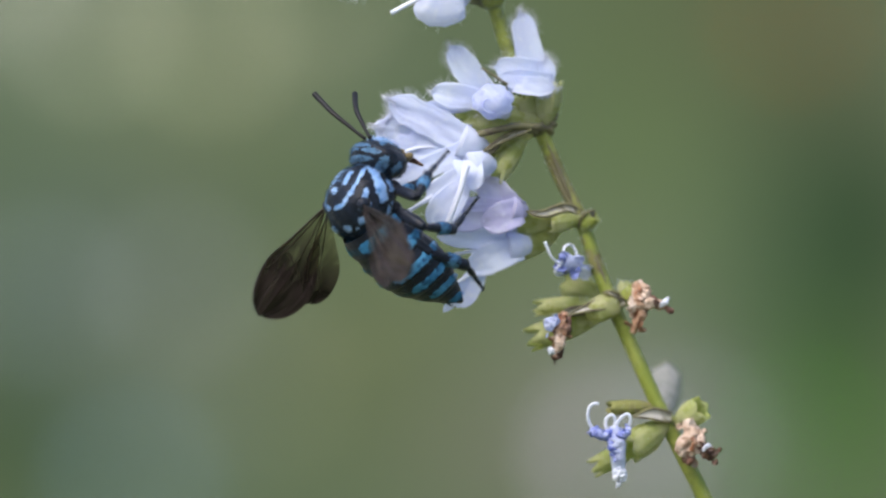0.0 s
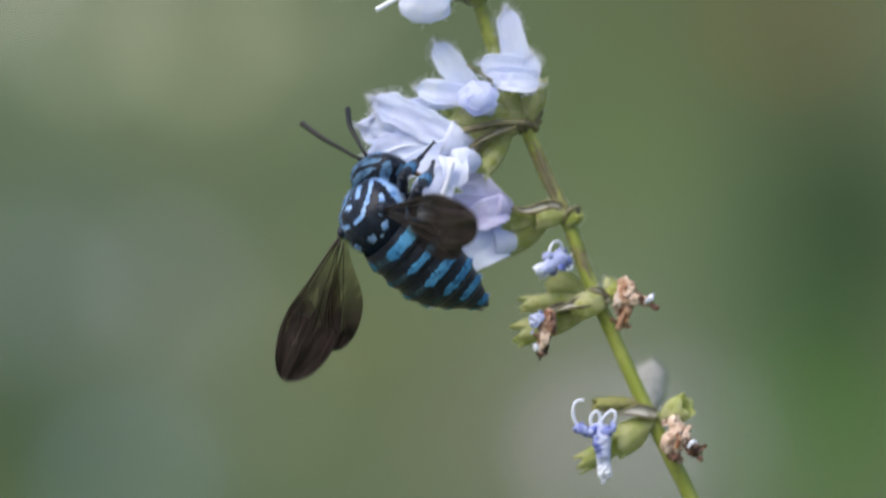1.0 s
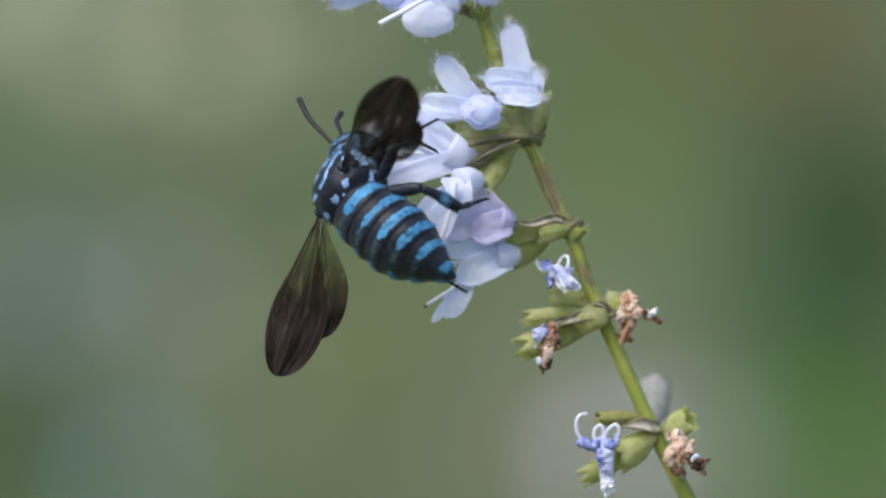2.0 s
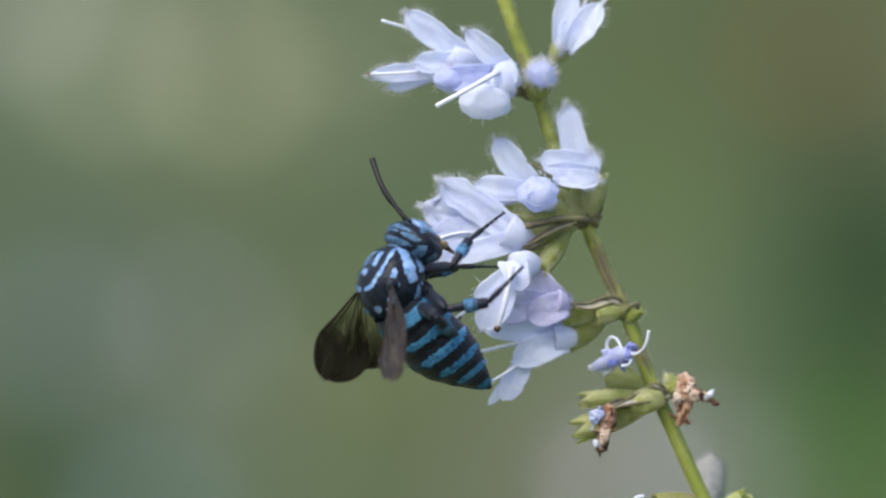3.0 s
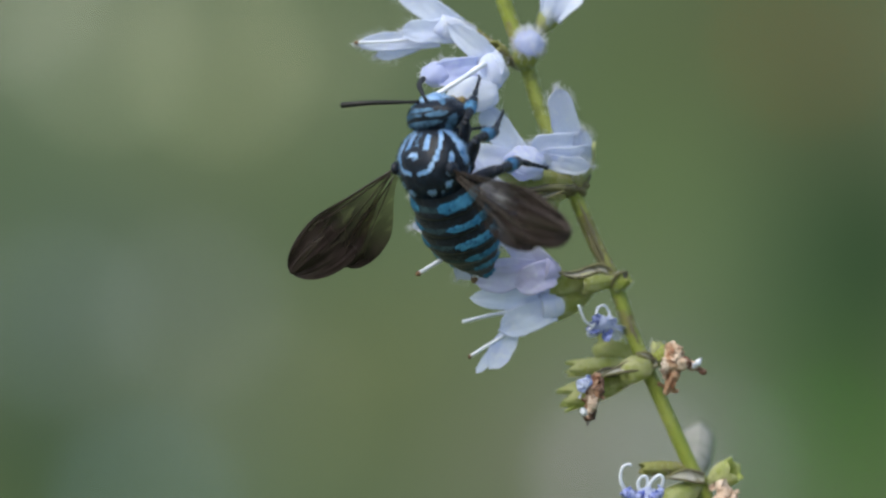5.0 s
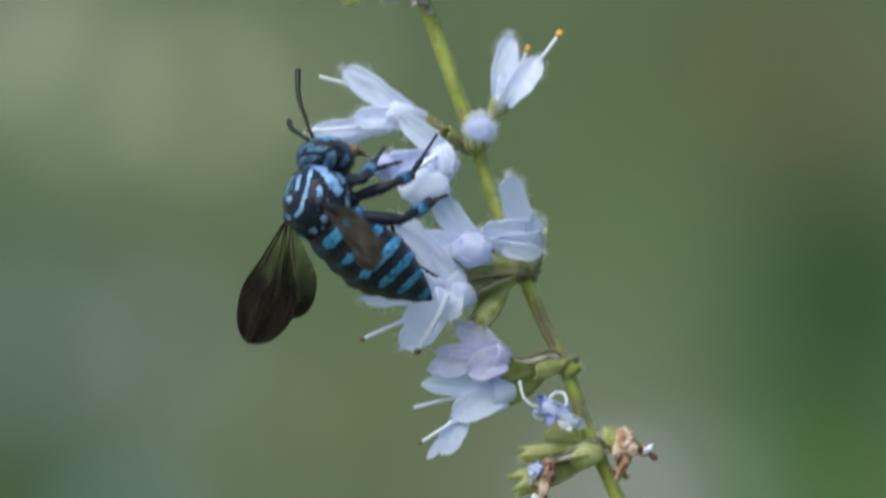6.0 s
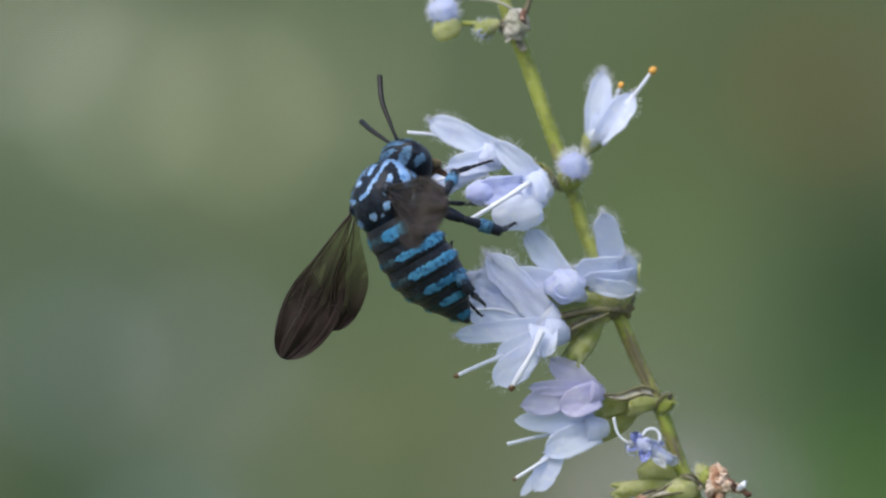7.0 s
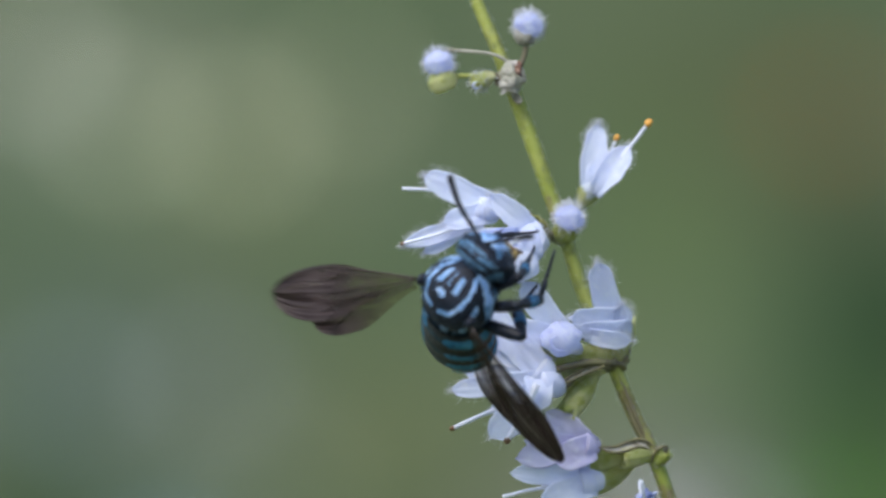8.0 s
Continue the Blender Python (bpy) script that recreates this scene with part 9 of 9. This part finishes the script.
    walk(upper_flower, [
        (0, pose(-0.026068, -0.003800, 0.611212, 0.0, -0.0, 0.0)),
        (2.6, pose(-0.026068, -0.003800, 0.611212, 0.0, -0.0, 0.0)),
        (5.2, pose(-0.026068, -0.003800, 0.611212, 0.0, -0.0, 0.0)),
        (5.6, pose(-0.026068, -0.003800, 0.611212, 0.0, -0.5, 0.0)),
        (6, pose(-0.026068, -0.003800, 0.611212, 0.0, -1.0, 0.0)),
        (6.4, pose(-0.026068, -0.003800, 0.611212, 0.0, -10.0, 0.0)),
        (6.8, pose(-0.026068, -0.003800, 0.611212, 0.0, -11.0, 0.0)),
        (7.2, pose(-0.026068, -0.003800, 0.611212, 0.0, -12.0, 0.0)),
        (7.5, pose(-0.026068, -0.003800, 0.611212, 0.0, -30.0, 0.0)),
        (7.8, pose(-0.026068, -0.003800, 0.611212, 0.0, -20.0, 0.0)),
        (8, pose(-0.026068, -0.003800, 0.611212, 0.0, -13.0, 0.0))])
    walk(front_flower, [
        (0, pose(-0.023135, -0.005000, 0.609073, 0.0, -0.0, 0.0)),
        (2.2, pose(-0.023135, -0.005000, 0.609073, 0.0, -0.0, 0.0)),
        (4.4, pose(-0.023135, -0.005000, 0.609073, 0.0, -0.0, 0.0)),
        (4.8, pose(-0.023135, -0.005000, 0.608297, 0.0, -2.0, 0.0)),
        (5.2, pose(-0.023135, -0.005000, 0.607521, 0.0, -4.0, 0.0)),
        (5.5, pose(-0.023135, -0.005000, 0.607504, 0.0, -4.0, 0.0)),
        (5.8, pose(-0.023135, -0.005000, 0.607486, 0.0, -4.0, 0.0)),
        (6.1, pose(-0.023135, -0.005000, 0.607417, 0.0, -4.0, 0.0)),
        (6.5, pose(-0.023135, -0.005000, 0.607969, 0.0, -3.0, 0.0)),
        (7.25, pose(-0.023135, -0.005000, 0.608004, 0.0, -3.0, 0.0)),
        (8, pose(-0.023135, -0.005000, 0.608038, 0.0, -3.0, 0.0))])
    walk(fan_flower, [
        (0, pose(-0.023377, -0.005800, 0.600379, 0, -19, 0)),
        (0.3, pose(-0.023377, -0.005800, 0.600379, 0, -20, 0)),
        (0.6, pose(-0.023377, -0.005800, 0.600379, 0, -21, 0)),
        (0.9, pose(-0.023377, -0.005800, 0.600379, 0, -20.5, 0)),
        (1.2, pose(-0.023377, -0.005800, 0.600379, 0, -20, 0)),
        (1.75, pose(-0.023377, -0.005800, 0.600379, 0, -16.5, 0)),
        (2.3, pose(-0.023377, -0.005800, 0.600379, 0, -13, 0)),
        (2.8, pose(-0.023377, -0.005800, 0.600379, 0, -12, 0)),
        (4.2, pose(-0.023377, -0.005800, 0.600379, 0, -12, 0)),
        (4.75, pose(-0.023377, -0.005800, 0.600379, 0, -9, 0)),
        (5.3, pose(-0.023377, -0.005800, 0.600379, 0, -6, 0)),
        (5.65, pose(-0.023377, -0.005800, 0.600379, 0, -3, 0)),
        (6, pose(-0.023377, -0.005800, 0.600379, 0, 0, 0)),
        (7, pose(-0.023377, -0.005800, 0.600379, 0, 0, 0)),
        (8, pose(-0.023377, -0.005800, 0.600379, 0, -1, 0))])
    walk(side_flower, [
        (0, pose(-0.019582, -0.004400, 0.603312, 0, 0, 0)),
        (2.3, pose(-0.019582, -0.004400, 0.603312, 0, 0, 0)),
        (3.6, pose(-0.019582, -0.004400, 0.603312, 0, 0, 0)),
        (3.8, pose(-0.019513, -0.004400, 0.603208, 14, 0, 0)),
        (4, pose(-0.019444, -0.004400, 0.603036, 26, 0, 0)),
        (4.2, pose(-0.019410, -0.004400, 0.603105, 27, 0, 0)),
        (5.3, pose(-0.019375, -0.004400, 0.603243, 26, 0, 0)),
        (6, pose(-0.019341, -0.004400, 0.603243, 27, 0, 0)),
        (7, pose(-0.019341, -0.004400, 0.603243, 28, 0, 0)),
        (8, pose(-0.019375, -0.004400, 0.603243, 25, 0, 0))])
    walk(lip_flower, [
        (0, pose(-0.022929, -0.006200, 0.599206, 0, -10, 0)),
        (1.2, pose(-0.022929, -0.006200, 0.599206, 0, -10, 0)),
        (2.3, pose(-0.022929, -0.006200, 0.598861, 0, -15, 0)),
        (4.2, pose(-0.022929, -0.006200, 0.598861, 0, -15, 0)),
        (4.75, pose(-0.022998, -0.006200, 0.599275, 0, -9, 0)),
        (5.3, pose(-0.023067, -0.006200, 0.599689, 0, -4, 0)),
        (6, pose(-0.023135, -0.006200, 0.600035, 0, 0, 0)),
        (7, pose(-0.023135, -0.006200, 0.600035, 0, 0, 0)),
        (8, pose(-0.023135, -0.006200, 0.600035, 0, 0, 0))])
    walk(rolled_bud, [
        (0, pose(-0.022929, -0.007000, 0.603243, 0, 0, 0)),
        (2.3, pose(-0.022929, -0.007000, 0.603243, 0, 0, 0)),
        (4.2, pose(-0.022929, -0.007000, 0.603243, 0, 0, 0)),
        (5.3, pose(-0.023101, -0.007000, 0.603208, 0, 0, 0)),
        (6, pose(-0.023239, -0.007000, 0.603174, 0, 0, 0)),
        (7, pose(-0.023239, -0.007000, 0.603174, 0, 0, 0)),
        (8, pose(-0.023205, -0.007000, 0.603174, 0, 0, 0))])


motions()
